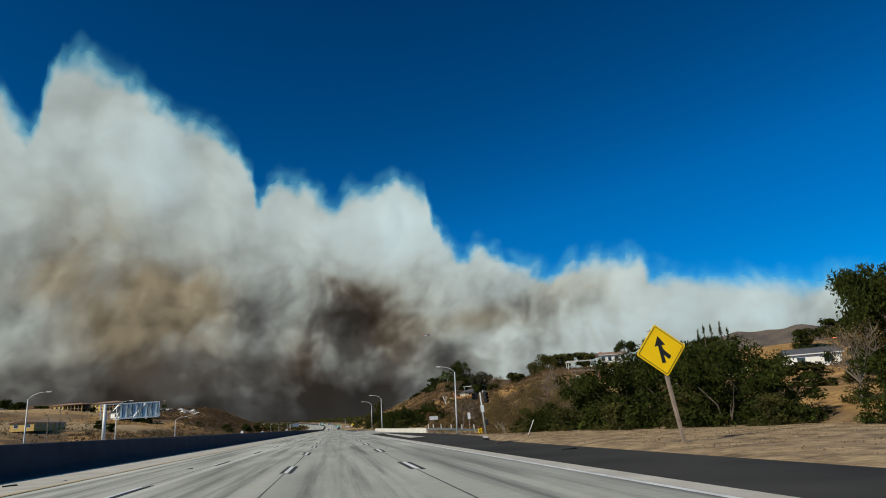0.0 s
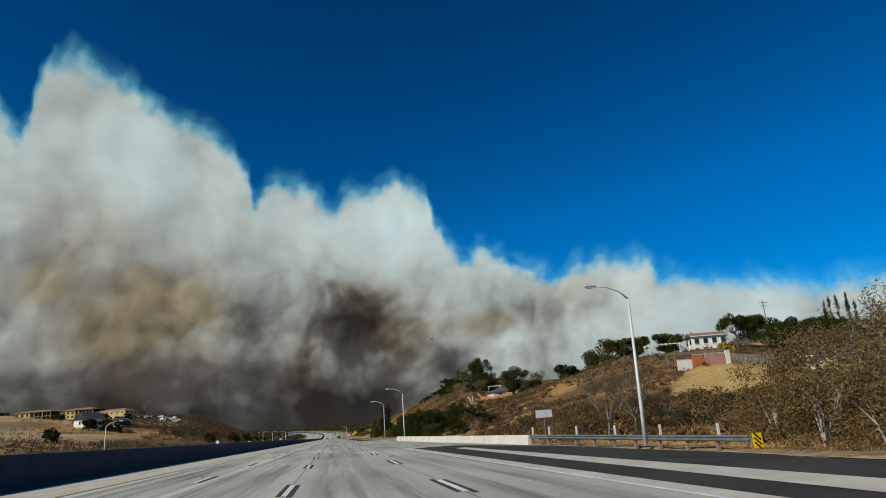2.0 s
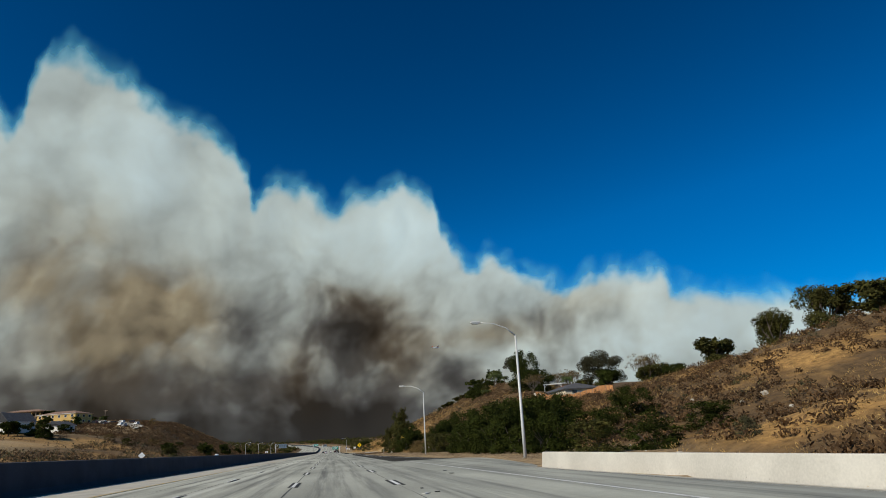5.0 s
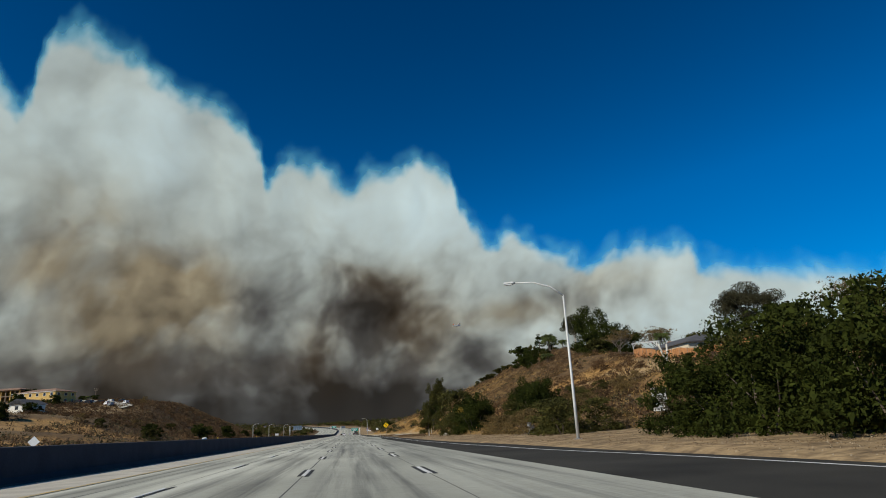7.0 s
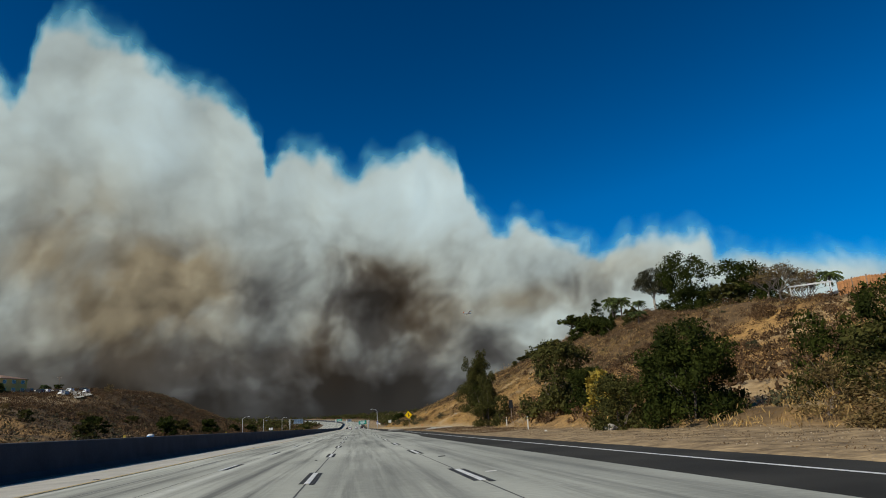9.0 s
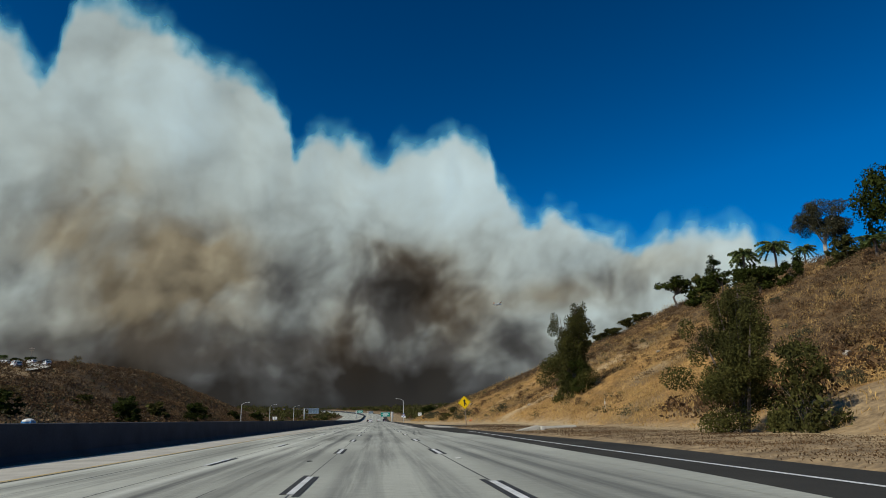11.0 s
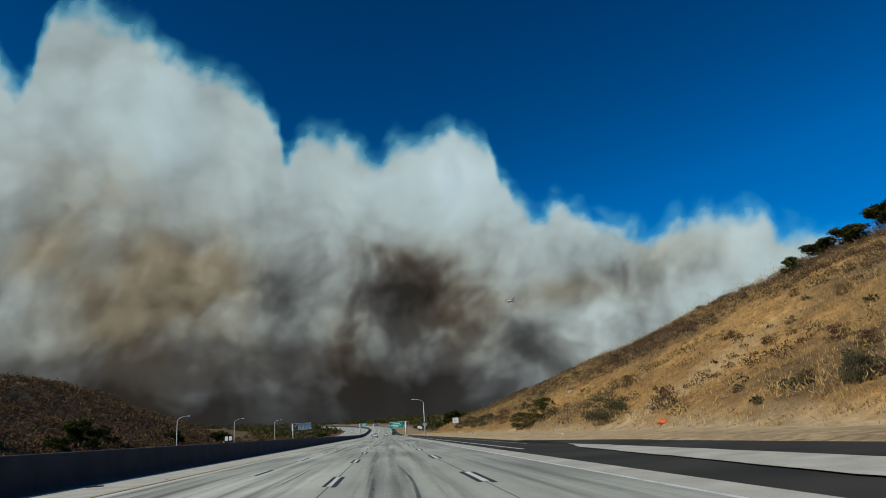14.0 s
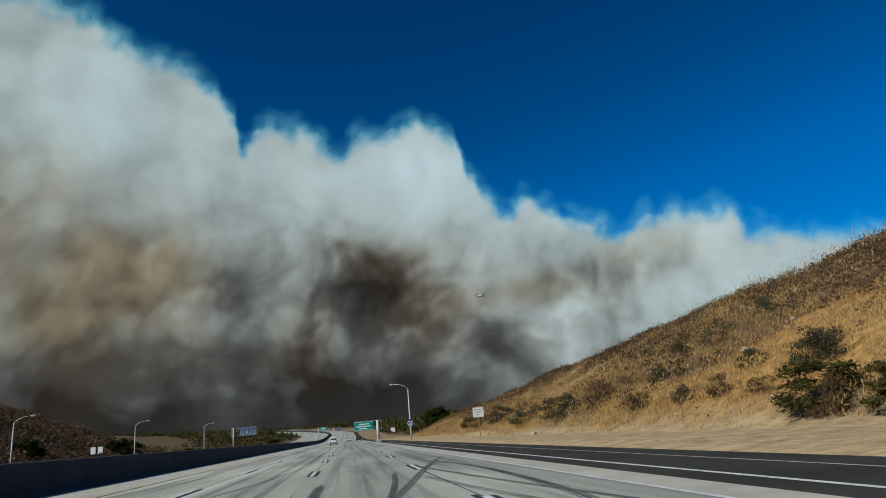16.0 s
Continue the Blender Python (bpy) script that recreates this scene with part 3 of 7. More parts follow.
def build_ground():
    xs = steps((-3000, -400, 200), (-400, -60, 10), (-60, -36, 6), (-36, 6, 14), (6, 9, 1.5), (9, 62, 1.25), (62, 130, 4), (130, 420, 20), (420, 3000, 215))
    ys = steps((-400, -20, 40), (-20, 640, 2), (640, 1000, 8), (1000, 1600, 30), (1600, 4300, 180))
    verts, bare, brush, lawn, sand = [], [], [], [], []
    for y in ys:
        for x in xs:
            s, d = along(x, y)
            z = height(x, y)
            if -37 < d < paved(s) + 0.6 and s < 1480:
                z = rise(s) + dip(s, d) - (0.35 if d < paved(s) - 0.3 else 0.02)
            if 398 < s < 480:
                a, b = lerp(RAMP, s)
                if a - 0.4 < d < b + 0.4:
                    z = -0.06
            verts.append((x, y, z))
            foot = lerp(SLOPE, s)[0]
            bare.append(max(0.0, min(1.0, (foot + 1.5 - d) / 3.0)) if d > 0 else 0.0)
            if d > 0 and (345 < s < 402 and d < 26 or 303 < s < 322 and 20 < d < 33):
                bare[-1] = max(bare[-1], min(1.0, max(0.0, 0.7 + 1.5 * noise.noise((x * 0.2, y * 0.2, 8.8)))))
            p = 0.5 + 1.1 * noise.noise((x * 0.05, y * 0.05, 3.3)) + 0.5 * noise.noise((x * 0.16, y * 0.16, 6.3))
            if d > 0:
                p += 0.05 * min(1.0, max(0.0, (330 - s) / 60))
            elif 480 < s < 690 and d < -135:
                p -= 0.45
            elif s < 480 and d < -60:
                p += 0.25
            else:
                p += 0.75
            if s > 720:
                p += 1.0
            if 300 < s < 700 and d > 20:
                crest = lerp(SLOPE, s)[2]
                p += 0.9 * ((d - foot) / (crest - foot) - 0.45)
            k = 0.0
            if 396 < s < 700 and d > 9:
                foot = lerp(SLOPE, s)[0]
                k = max(0.0, min(1.0, (foot + 1.6 - d) / 2.0)) * min(1.0, (s - 396) / 14)
                if s < 470:
                    k *= max(min(1.0, max(0.0, (d - foot + 4.5) / 1.2)), min(1.0, max(0.0, (s - 440) / 30)))
                k = max(k, min(0.85, 3.5 * (noise.noise((x * 0.05, y * 0.09, 3.9)) - 0.16)) if d < foot + 30 else 0.0)
                if s < 414 and d < 15 + 5 * min(1.0, max(0.0, (s - 396) / 14)) and k < 1:
                    k *= max(0.0, (s - 404) / 10)
            elif 316 < s < 354 and 45 < d < 61:
                k = max(0.0, min(0.9, 0.55 + 1.2 * noise.noise((x * 0.07, y * 0.09, 2.6)))) * min(1.0, (d - 45) / 5)
            elif 352 < s <= 396 and d > 14:
                k = max(0.0, 1 - abs(d - foot + 1.6) / 2.6)
            elif d < -95 and 250 < s < 640:
                k = max(0.0, min(0.9, 0.55 + 1.4 * noise.noise((x * 0.02, y * 0.02, 1.4))))
                k *= max(0.0, min(1.0, (-d - 95) / 25))
            elif 296 < s < 330 and 20 < d < 50:
                k = max(0.0, min(0.7, 2.5 * (noise.noise((x * 0.08, y * 0.1, 2.2)) + 0.1)))
            sand.append(k)
            lawn.append(1.0 if inside(x, y, LAWN) else 0.0)
            brush.append(max(0.0, min(1.0, p)))
    w = len(xs)
    faces = [(j * w + i, j * w + i + 1, (j + 1) * w + i + 1, (j + 1) * w + i) for j in range(len(ys) - 1) for i in range(w - 1)]
    me = mesh_from("ground", verts, faces, "ground", True)
    at = me.attributes.new("bare", "FLOAT", "POINT")
    at.data.foreach_set("value", bare)
    me.attributes.new("brush", "FLOAT", "POINT").data.foreach_set("value", brush)
    me.attributes.new("sand", "FLOAT", "POINT").data.foreach_set("value", sand)
    me.attributes.new("lawn", "FLOAT", "POINT").data.foreach_set("value", lawn)
    tagged(new("ground", me), "dry brown hillside and bare dirt verge with scrub", "ground", kind="structure")


build_ground()


def ribbon(name, s0, s1, left, right, up, mat, label, category="road", kind="structure", step=6.0, thick=0.0, parent=None):
    """A strip of the road between two offsets (numbers or functions of s), with UVs in metres."""
    n = max(1, int((s1 - s0) / step))
    verts, faces, uvs = [], [], []
    for i in range(n + 1):
        s = s0 + (s1 - s0) * i / n
        a = left(s) if callable(left) else left
        b = right(s) if callable(right) else right
        for d in (a, b):
            p = way(s, d)
            verts.append((p.x, p.y, p.z + up + dip(s, d)))
            uvs.append((d, s))
    for i in range(n):
        faces.append((2 * i, 2 * i + 1, 2 * i + 3, 2 * i + 2))
    me = mesh_from(name, verts, faces, mat)
    layer = me.uv_layers.new(name="UVMap")
    for lp in me.loops:
        layer.data[lp.index].uv = uvs[lp.vertex_index]
    ob = new(name, me)
    if parent:
        ob.parent = parent
        return ob
    return tagged(ob, label, category, kind=kind)


XL, LANE, CYCLE = -1.39, 3.66, 14.10
road = ribbon("road", -80, 1500, -14.0, 5.75, 0.0, "road", "worn grey concrete freeway lanes with dark wheel tracks")
slip = ribbon("slip_road", 45, 117, 9.0, lambda s: max(paved(s), 9.02), -0.004, "asphalt", "black asphalt slip road falling away beside the freeway", step=2.5)
deck = ribbon("bridge_deck", 117, 219, 9.0, lambda s: max(paved(s), 9.02), -0.002, "road", "pale worn concrete bridge deck beside the lanes", step=2.5)
asphalt = ribbon("road_shoulder", -80, 117, 5.75, lambda s: min(paved(s), 9.0), -0.004, "asphalt", "black asphalt shoulder and merging lane beside the freeway")
ribbon("road_lane_merge", 117, 219, 5.75, 9.0, -0.002, "road", "pale concrete merging lane over the bridge", step=2.5)
asphalt_far = ribbon("road_shoulder_far", 219, 1450, 5.75, paved, -0.004, "asphalt", "black asphalt shoulder with a white line beside the freeway")
far_road = ribbon("road_opposite", -80, 1500, -36.5, -14.6, 0.0, "road", "grey concrete lanes of the opposite carriageway")


tagged(ribbon("ramp_road", 402, 478, lambda s: lerp(RAMP, s)[0], lambda s: lerp(RAMP, s)[1], 0.03, "asphalt", "black asphalt slip road merging from the slope's foot", step=3.0))


# ---- the median barrier ----
def build_wall():
    prof = [(-13.95, 0.0), (-13.75, 0.25), (-13.62, 1.40), (-13.50, 1.43), (-13.38, 1.40), (-13.25, 0.25), (-13.05, 0.0)]
    verts, faces = [], []
    ss = steps((-60, 700, 6), (700, 1450, 12))
    for s in ss:
        for d, z in prof:
            p = way(s, d)
            verts.append((p.x, p.y, p.z + z))
    k = len(prof)
    for i in range(len(ss) - 1):
        for j in range(k - 1):
            faces.append((i * k + j, i * k + j + 1, (i + 1) * k + j + 1, (i + 1) * k + j))
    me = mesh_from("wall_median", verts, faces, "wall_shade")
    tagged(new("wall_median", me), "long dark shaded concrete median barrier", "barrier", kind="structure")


build_wall()


# ---- smoke ----
# crest of the smoke: bearing to the right of straight ahead, and elevation, in degrees
CREST = [(-75, 16), (-60, 20), (-48, 24), (-40, 27.5), (-33, 29.5), (-29.5, 28.3), (-28.3, 26.2), (-27.2, 25.4), (-26.4, 26.6), (-25.9, 29.4), (-25.2, 31.4), (-23.7, 32.2), (-21.1, 31.6), (-18.8, 31.0), (-16.4, 29.2), (-14, 28.4),
         (-11.8, 28.3), (-9.2, 26.4), (-7.9, 24.4), (-7.2, 21.8), (-6.0, 23.4), (-5.0, 24.0), (-2.9, 23.8), (-0.9, 22.9), (0.5, 21.6), (2.3, 23.0), (3.9, 22.8), (6.3, 24.0), (8.2, 23.5), (9.9, 22.4),
         (10.8, 19.4), (12.0, 17.4), (13.6, 15.7), (15.3, 17.2), (16.6, 16.2), (18.6, 15.0), (22.2, 13.6), (24.7, 14.6), (30.4, 14.3), (31.6, 12.4), (36.9, 11.2), (43, 9.8), (55, 8.4), (75, 5.5)]
# thick dark masses in the smoke: bearing, elevation, half width, half height, darkness
DARK_MASSES = [(3.4, 11.8, 3.8, 2.4, 0.32), (6.4, 9.2, 2.1, 2.1, 0.30), (0.6, 9.4, 1.9, 2.6, 0.28), (1.0, 13.2, 2.6, 1.2, 0.15), (-1.9, 6.8, 1.7, 3.0, 0.26), (1.6, 3.5, 5.5, 2.5, 0.10), (7.4, 2.7, 3.4, 1.5, 0.20),
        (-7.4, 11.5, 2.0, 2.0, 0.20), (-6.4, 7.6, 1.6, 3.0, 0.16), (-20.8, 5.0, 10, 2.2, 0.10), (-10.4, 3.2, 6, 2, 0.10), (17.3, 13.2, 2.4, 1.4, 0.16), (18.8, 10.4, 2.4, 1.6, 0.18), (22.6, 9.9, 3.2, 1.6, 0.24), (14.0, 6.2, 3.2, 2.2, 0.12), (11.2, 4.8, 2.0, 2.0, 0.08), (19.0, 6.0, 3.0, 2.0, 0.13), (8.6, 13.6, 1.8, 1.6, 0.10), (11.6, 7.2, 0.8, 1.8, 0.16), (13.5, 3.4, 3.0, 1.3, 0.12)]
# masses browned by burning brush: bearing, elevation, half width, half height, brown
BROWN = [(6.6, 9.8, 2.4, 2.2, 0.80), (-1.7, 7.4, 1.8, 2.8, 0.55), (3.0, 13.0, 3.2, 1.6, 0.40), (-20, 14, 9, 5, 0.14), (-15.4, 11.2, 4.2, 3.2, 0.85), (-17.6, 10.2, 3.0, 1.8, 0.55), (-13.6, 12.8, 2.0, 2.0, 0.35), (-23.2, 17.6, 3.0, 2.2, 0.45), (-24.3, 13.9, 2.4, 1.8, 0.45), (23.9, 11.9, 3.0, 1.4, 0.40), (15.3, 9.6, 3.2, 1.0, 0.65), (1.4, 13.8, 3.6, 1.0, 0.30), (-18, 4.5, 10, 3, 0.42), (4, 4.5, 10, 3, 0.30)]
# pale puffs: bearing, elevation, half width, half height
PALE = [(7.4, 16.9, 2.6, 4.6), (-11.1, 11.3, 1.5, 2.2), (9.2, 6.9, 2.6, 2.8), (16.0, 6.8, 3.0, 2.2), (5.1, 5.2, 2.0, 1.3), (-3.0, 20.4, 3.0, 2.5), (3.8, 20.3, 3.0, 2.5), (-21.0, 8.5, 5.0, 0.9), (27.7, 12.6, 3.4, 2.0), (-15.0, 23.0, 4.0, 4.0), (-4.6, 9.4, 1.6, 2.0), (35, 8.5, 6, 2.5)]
# how dark the smoke is, by elevation, darkest towards its base
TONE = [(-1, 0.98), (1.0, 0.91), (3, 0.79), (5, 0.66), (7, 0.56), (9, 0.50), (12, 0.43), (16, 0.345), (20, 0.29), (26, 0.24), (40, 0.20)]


def smoke_material():
    m = bpy.data.materials.new("smoke")
    m.use_nodes = True
    n, l = m.node_tree.nodes, m.node_tree.links
    n.clear()
    def attr(name):
        a = n.new("ShaderNodeAttribute")
        a.attribute_name = name
        return a.outputs["Fac"]
    def mixc(f, a, b):
        x = n.new("ShaderNodeMix")
        x.data_type = "RGBA"
        l.new(f, x.inputs["Factor"])
        for s, v in (("A", a), ("B", b)):
            if isinstance(v, tuple):
                x.inputs[s].default_value = (*v, 1)
            else:
                l.new(v, x.inputs[s])
        return x.outputs["Result"]
    smoke_tone, brown, veil = attr("smoke_tone"), attr("brown"), attr("veil")
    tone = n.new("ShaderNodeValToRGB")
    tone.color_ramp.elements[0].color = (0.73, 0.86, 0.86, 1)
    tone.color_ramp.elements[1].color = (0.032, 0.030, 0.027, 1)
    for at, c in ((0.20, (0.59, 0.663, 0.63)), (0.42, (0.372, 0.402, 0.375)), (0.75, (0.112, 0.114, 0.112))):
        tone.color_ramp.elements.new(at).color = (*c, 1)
    l.new(smoke_tone, tone.inputs[0])
    # browned smoke keeps its depth of tone
    darkened = n.new("ShaderNodeMix")
    darkened.data_type, darkened.blend_type = "RGBA", "MULTIPLY"
    l.new(brown, darkened.inputs["Factor"])
    l.new(tone.outputs[0], darkened.inputs["A"])
    darkened.inputs["B"].default_value = (0.86, 0.60, 0.36, 1)
    tinted = darkened.outputs["Result"]
    # thin smoke's blue-green scattered light is put into its colour
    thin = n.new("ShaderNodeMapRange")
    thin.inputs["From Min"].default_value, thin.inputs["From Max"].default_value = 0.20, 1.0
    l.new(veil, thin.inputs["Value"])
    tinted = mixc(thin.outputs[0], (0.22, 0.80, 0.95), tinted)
    dif = n.new("ShaderNodeBsdfDiffuse")
    l.new(tinted, dif.inputs["Color"])
    tl = n.new("ShaderNodeBsdfTranslucent")
    l.new(tinted, tl.inputs["Color"])
    soft = n.new("ShaderNodeMixShader")
    soft.inputs[0].default_value = 0.12
    l.new(dif.outputs[0], soft.inputs[1])
    l.new(tl.outputs[0], soft.inputs[2])
    clear = n.new("ShaderNodeBsdfTransparent")
    mx = n.new("ShaderNodeMixShader")
    l.new(veil, mx.inputs[0])
    l.new(clear.outputs[0], mx.inputs[1])
    l.new(soft.outputs[0], mx.inputs[2])
    out = n.new("ShaderNodeOutputMaterial")
    l.new(mx.outputs[0], out.inputs["Surface"])
    return m


M["smoke"] = smoke_material()


def smooth(v):
    v = np.clip(v, 0.0, 1.0)
    return v * v * (3 - 2 * v)


def lattice(u, v, seed):
    """Gradient noise over arrays, about -0.7 to 0.7."""
    angle = np.random.default_rng(seed).uniform(0, 2 * math.pi, (256, 256))
    gx, gy = np.cos(angle), np.sin(angle)
    i, j = np.floor(u).astype(int), np.floor(v).astype(int)
    fu, fv = u - i, v - j
    def corner(a, b):
        p, q = (i + a) & 255, (j + b) & 255
        return gx[p, q] * (fu - a) + gy[p, q] * (fv - b)
    su, sv = fu ** 3 * (fu * (fu * 6 - 15) + 10), fv ** 3 * (fv * (fv * 6 - 15) + 10)
    low = corner(0, 0) * (1 - su) + corner(1, 0) * su
    high = corner(0, 1) * (1 - su) + corner(1, 1) * su
    return low * (1 - sv) + high * sv


def drift(u, v, f, seed, octaves=5, gain=0.5):
    """Sum of finer and finer noise."""
    out, a = 0.0, 1.0
    for k in range(octaves):
        out = out + a * lattice(u * f + 7.3 * k + 60, v * f + 3.1 * k + 60, seed + k)
        f, a = f * 2.03, a * gain
    return out


def puffs(u, v, size, seed):
    """Round heads of smoke crowding one another, softly creased where they meet, about -0.5 to 0.5."""
    jit = np.random.default_rng(seed).uniform(0.05, 0.95, (2, 128, 128))
    gu, gv = u / size + 40, v / size + 40
    i, j = np.floor(gu).astype(int), np.floor(gv).astype(int)
    near = 0.0
    for a in (-1, 0, 1):
        for b in (-1, 0, 1):
            p, q = (i + a) & 127, (j + b) & 127
            near = near + np.exp(-4.5 * ((gu - i - a - jit[0, p, q]) ** 2 + (gv - j - b - jit[1, p, q]) ** 2))
    head = np.log(near + 1e-4) / 4.5
    return 0.7 * np.tanh((head - head.mean()) * 2.4)


def build_smoke():
    az = np.array(steps((-64, -38, 1.0), (-38, 52, 0.15), (52, 66, 1.0)))
    el = np.array(steps((-0.6, 36.0, 0.15)))
    A, E = np.meshgrid(az, el)
    # the whole mass is folded by slow turning currents
    wx, wy = drift(A, E, 0.085, 10, 2), drift(A, E, 0.085, 20, 2)
    U = A + 1.8 * wx + 0.5 * drift(A, E, 0.30, 23, 3, 0.42)
    V = E + 1.8 * wy + 0.5 * drift(A, E, 0.30, 33, 3, 0.42)
    crest = np.array([lerp(CREST, a)[0] for a in az])
    crest = np.interp(A + 0.5 * drift(A, E, 0.30, 30, 3), az, crest)
    U2, V2 = U + 0.35 * drift(A, E, 0.9, 43, 3), V + 0.35 * drift(A, E, 0.9, 53, 3)
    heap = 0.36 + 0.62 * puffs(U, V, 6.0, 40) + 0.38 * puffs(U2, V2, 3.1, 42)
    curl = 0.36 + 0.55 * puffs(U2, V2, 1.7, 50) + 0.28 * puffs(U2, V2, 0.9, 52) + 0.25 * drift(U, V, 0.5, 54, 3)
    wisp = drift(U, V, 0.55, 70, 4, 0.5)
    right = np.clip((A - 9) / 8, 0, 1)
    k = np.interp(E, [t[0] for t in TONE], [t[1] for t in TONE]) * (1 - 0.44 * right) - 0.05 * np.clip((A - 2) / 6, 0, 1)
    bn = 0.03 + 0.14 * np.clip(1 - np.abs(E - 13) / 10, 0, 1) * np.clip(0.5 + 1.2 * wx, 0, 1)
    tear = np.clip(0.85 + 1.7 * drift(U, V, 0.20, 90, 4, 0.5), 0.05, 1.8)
    for ca, ch, rw, rh, amount in DARK_MASSES:
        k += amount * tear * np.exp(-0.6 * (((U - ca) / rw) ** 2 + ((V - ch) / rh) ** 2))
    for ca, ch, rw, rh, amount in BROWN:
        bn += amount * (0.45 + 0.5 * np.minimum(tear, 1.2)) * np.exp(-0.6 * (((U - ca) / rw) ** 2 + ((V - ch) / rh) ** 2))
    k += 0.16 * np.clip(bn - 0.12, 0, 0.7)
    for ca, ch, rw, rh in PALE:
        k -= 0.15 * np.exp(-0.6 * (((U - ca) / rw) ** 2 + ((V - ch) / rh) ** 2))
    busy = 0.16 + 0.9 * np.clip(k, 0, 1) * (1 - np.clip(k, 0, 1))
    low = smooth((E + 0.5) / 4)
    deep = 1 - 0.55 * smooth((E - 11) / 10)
    # puff heads coloured lighter, creases darker: their shading is put into the tone
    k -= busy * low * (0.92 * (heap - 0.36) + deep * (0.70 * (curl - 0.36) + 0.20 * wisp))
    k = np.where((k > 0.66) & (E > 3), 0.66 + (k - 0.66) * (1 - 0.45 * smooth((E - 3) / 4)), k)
    edge = crest - E + 0.9 * (heap - 0.36) + 1.2 * (curl - 0.36) + 0.28 * wisp
    dense = smooth((edge + 0.3) / (1.3 + 0.9 * np.clip(0.5 + wy, 0, 1)))
    fringe = 0.55 * smooth((edge + 1.5) / 2.4) * np.clip(0.7 + 0.8 * wisp, 0, 1)
    cover = 1 - (1 - dense) * (1 - fringe)
    cover *= smooth((crest + 3.0 - E) / 1.5)
    k = np.clip(k, 0.0, 0.97)
    bn = np.clip(bn, 0, 0.85)
    bulge = low * (13 * puffs(U, V, 6.0, 40) + 3.5 * puffs(U, V, 3.1, 42))
    ra, re = np.radians(A), np.radians(E)
    dx, dy, dz = np.cos(re) * np.sin(ra), np.cos(re) * np.cos(ra), np.sin(re)
    t = (1560 - bulge) / np.maximum(dy - 0.32 * np.maximum(dz, 0), 0.2)
    verts = np.stack([dx * t, 262 + dy * t, dz * t], -1).reshape(-1, 3)
    w = len(az)
    flat = cover.ravel()
    faces = [(j * w + i, j * w + i + 1, (j + 1) * w + i + 1, (j + 1) * w + i) for j in range(len(el) - 1) for i in range(w - 1)
             if max(flat[j * w + i], flat[j * w + i + 1], flat[(j + 1) * w + i + 1], flat[(j + 1) * w + i]) > 0.004]
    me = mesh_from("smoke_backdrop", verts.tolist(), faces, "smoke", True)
    for name, vals in (("smoke_tone", k), ("brown", bn), ("veil", cover)):
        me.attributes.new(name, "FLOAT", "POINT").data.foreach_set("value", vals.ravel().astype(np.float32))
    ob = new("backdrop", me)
    tagged(ob, "towering grey and brown wildfire smoke behind the hills", "smoke", kind="structure")


build_smoke()


# ---- road markings ----
def build_dashes():
    white = to_mesh("lane_dash", box(0.13, 3.5, 0.010, (0, 0, 0)), "white_paint")
    black = to_mesh("contrast_strip", box(0.12, 3.9, 0.006, (0, 0, 0)), "black_paint")
    lines = [(XL, 12.54, True), (XL + LANE, 10.08, True), (XL - LANE, 7.5, False)]
    for d, phase, contrast in lines:
        k = -2
        while phase + CYCLE * k < 960:
            s = phase + CYCLE * k
            p, q = way(s, d), way(s + 1, d)
            m = Matrix.Translation(p + Vector((0, 0, 0.004))) @ Matrix.Rotation(math.atan2(q.y - p.y, q.x - p.x) - math.pi / 2, 4, "Z")
            ob = new("lane_dash", white)
            ob.parent = road
            ob.matrix_basis = m
            if contrast:
                for side in (-1, 1):
                    ob = new("contrast_strip", black)
                    ob.parent = road
                    ob.matrix_basis = m @ Matrix.Translation((side * 0.128, -0.2 * side, 0))
            else:
                ob = new("contrast_strip", black)
                ob.parent = road
                ob.matrix_basis = m @ Matrix.Translation((0.16, 0.2, 0))
            k += 1


build_dashes()


def mark(name, s0, s1, a, b, mat, up=0.006, step=4.0, parent=None):
    return ribbon(name, s0, s1, a, b, up, mat, "", parent=parent or road, step=step)


def wob(d, w, amp=0.02, seed=0.0):
    return (lambda s: d - w / 2 + amp * noise.noise((s * 0.13, seed, 0.5)), lambda s: d + w / 2 + amp * noise.noise((s * 0.13, seed + 3, 0.5)))


for at in (XL, XL + LANE, XL - LANE):
    a, b = wob(at - 0.02, 0.035, 0.03, at)
    mark("lane_seam", -60, 900, a, b, "seam", 0.002, 3.0)
a, b = wob(XL - LANE - 1.9, 0.03, 0.05, 9.0)
mark("crack_seam", -60, 900, a, b, "seam", 0.002, 3.0)
a, b = wob(XL - 1.55, 0.03, 0.06, 19.0)
mark("crack_seam", 330, 620, a, b, "seam", 0.002, 3.0)
mark("yellow_edge_line", -60, 1400, -8.76, -8.60, "yellow_paint", 0.024)
mark("white_edge_line", -60, 119, 5.08, 5.22, "white_paint")
mark("white_edge_line", 430, 1300, 4.78, 4.90, "white_paint")
mark("pale_gutter", -60, 119, 5.25, 5.73, "gore", 0.003)
mark("pale_gutter", 428, 1300, 4.92, 5.73, "gore", 0.003)
mark("pale_gutter", -60, 1300, -12.3, -8.8, "gore", 0.012)
# dark ragged strip laid where the barrier's shadow falls, shade put into colour
mark("gutter_grime", -60, 900, -13.04, lambda s: -12.15 + 0.2 * noise.noise((s * 0.4, 4, 1)), "gutter_shade", 0.022, 2.0)
SHOULDER = [(221, 10.6), (228, 10.2), (250, 8.7), (266, 8.1), (290, 7.7), (360, 7.8), (398, 8.2)]
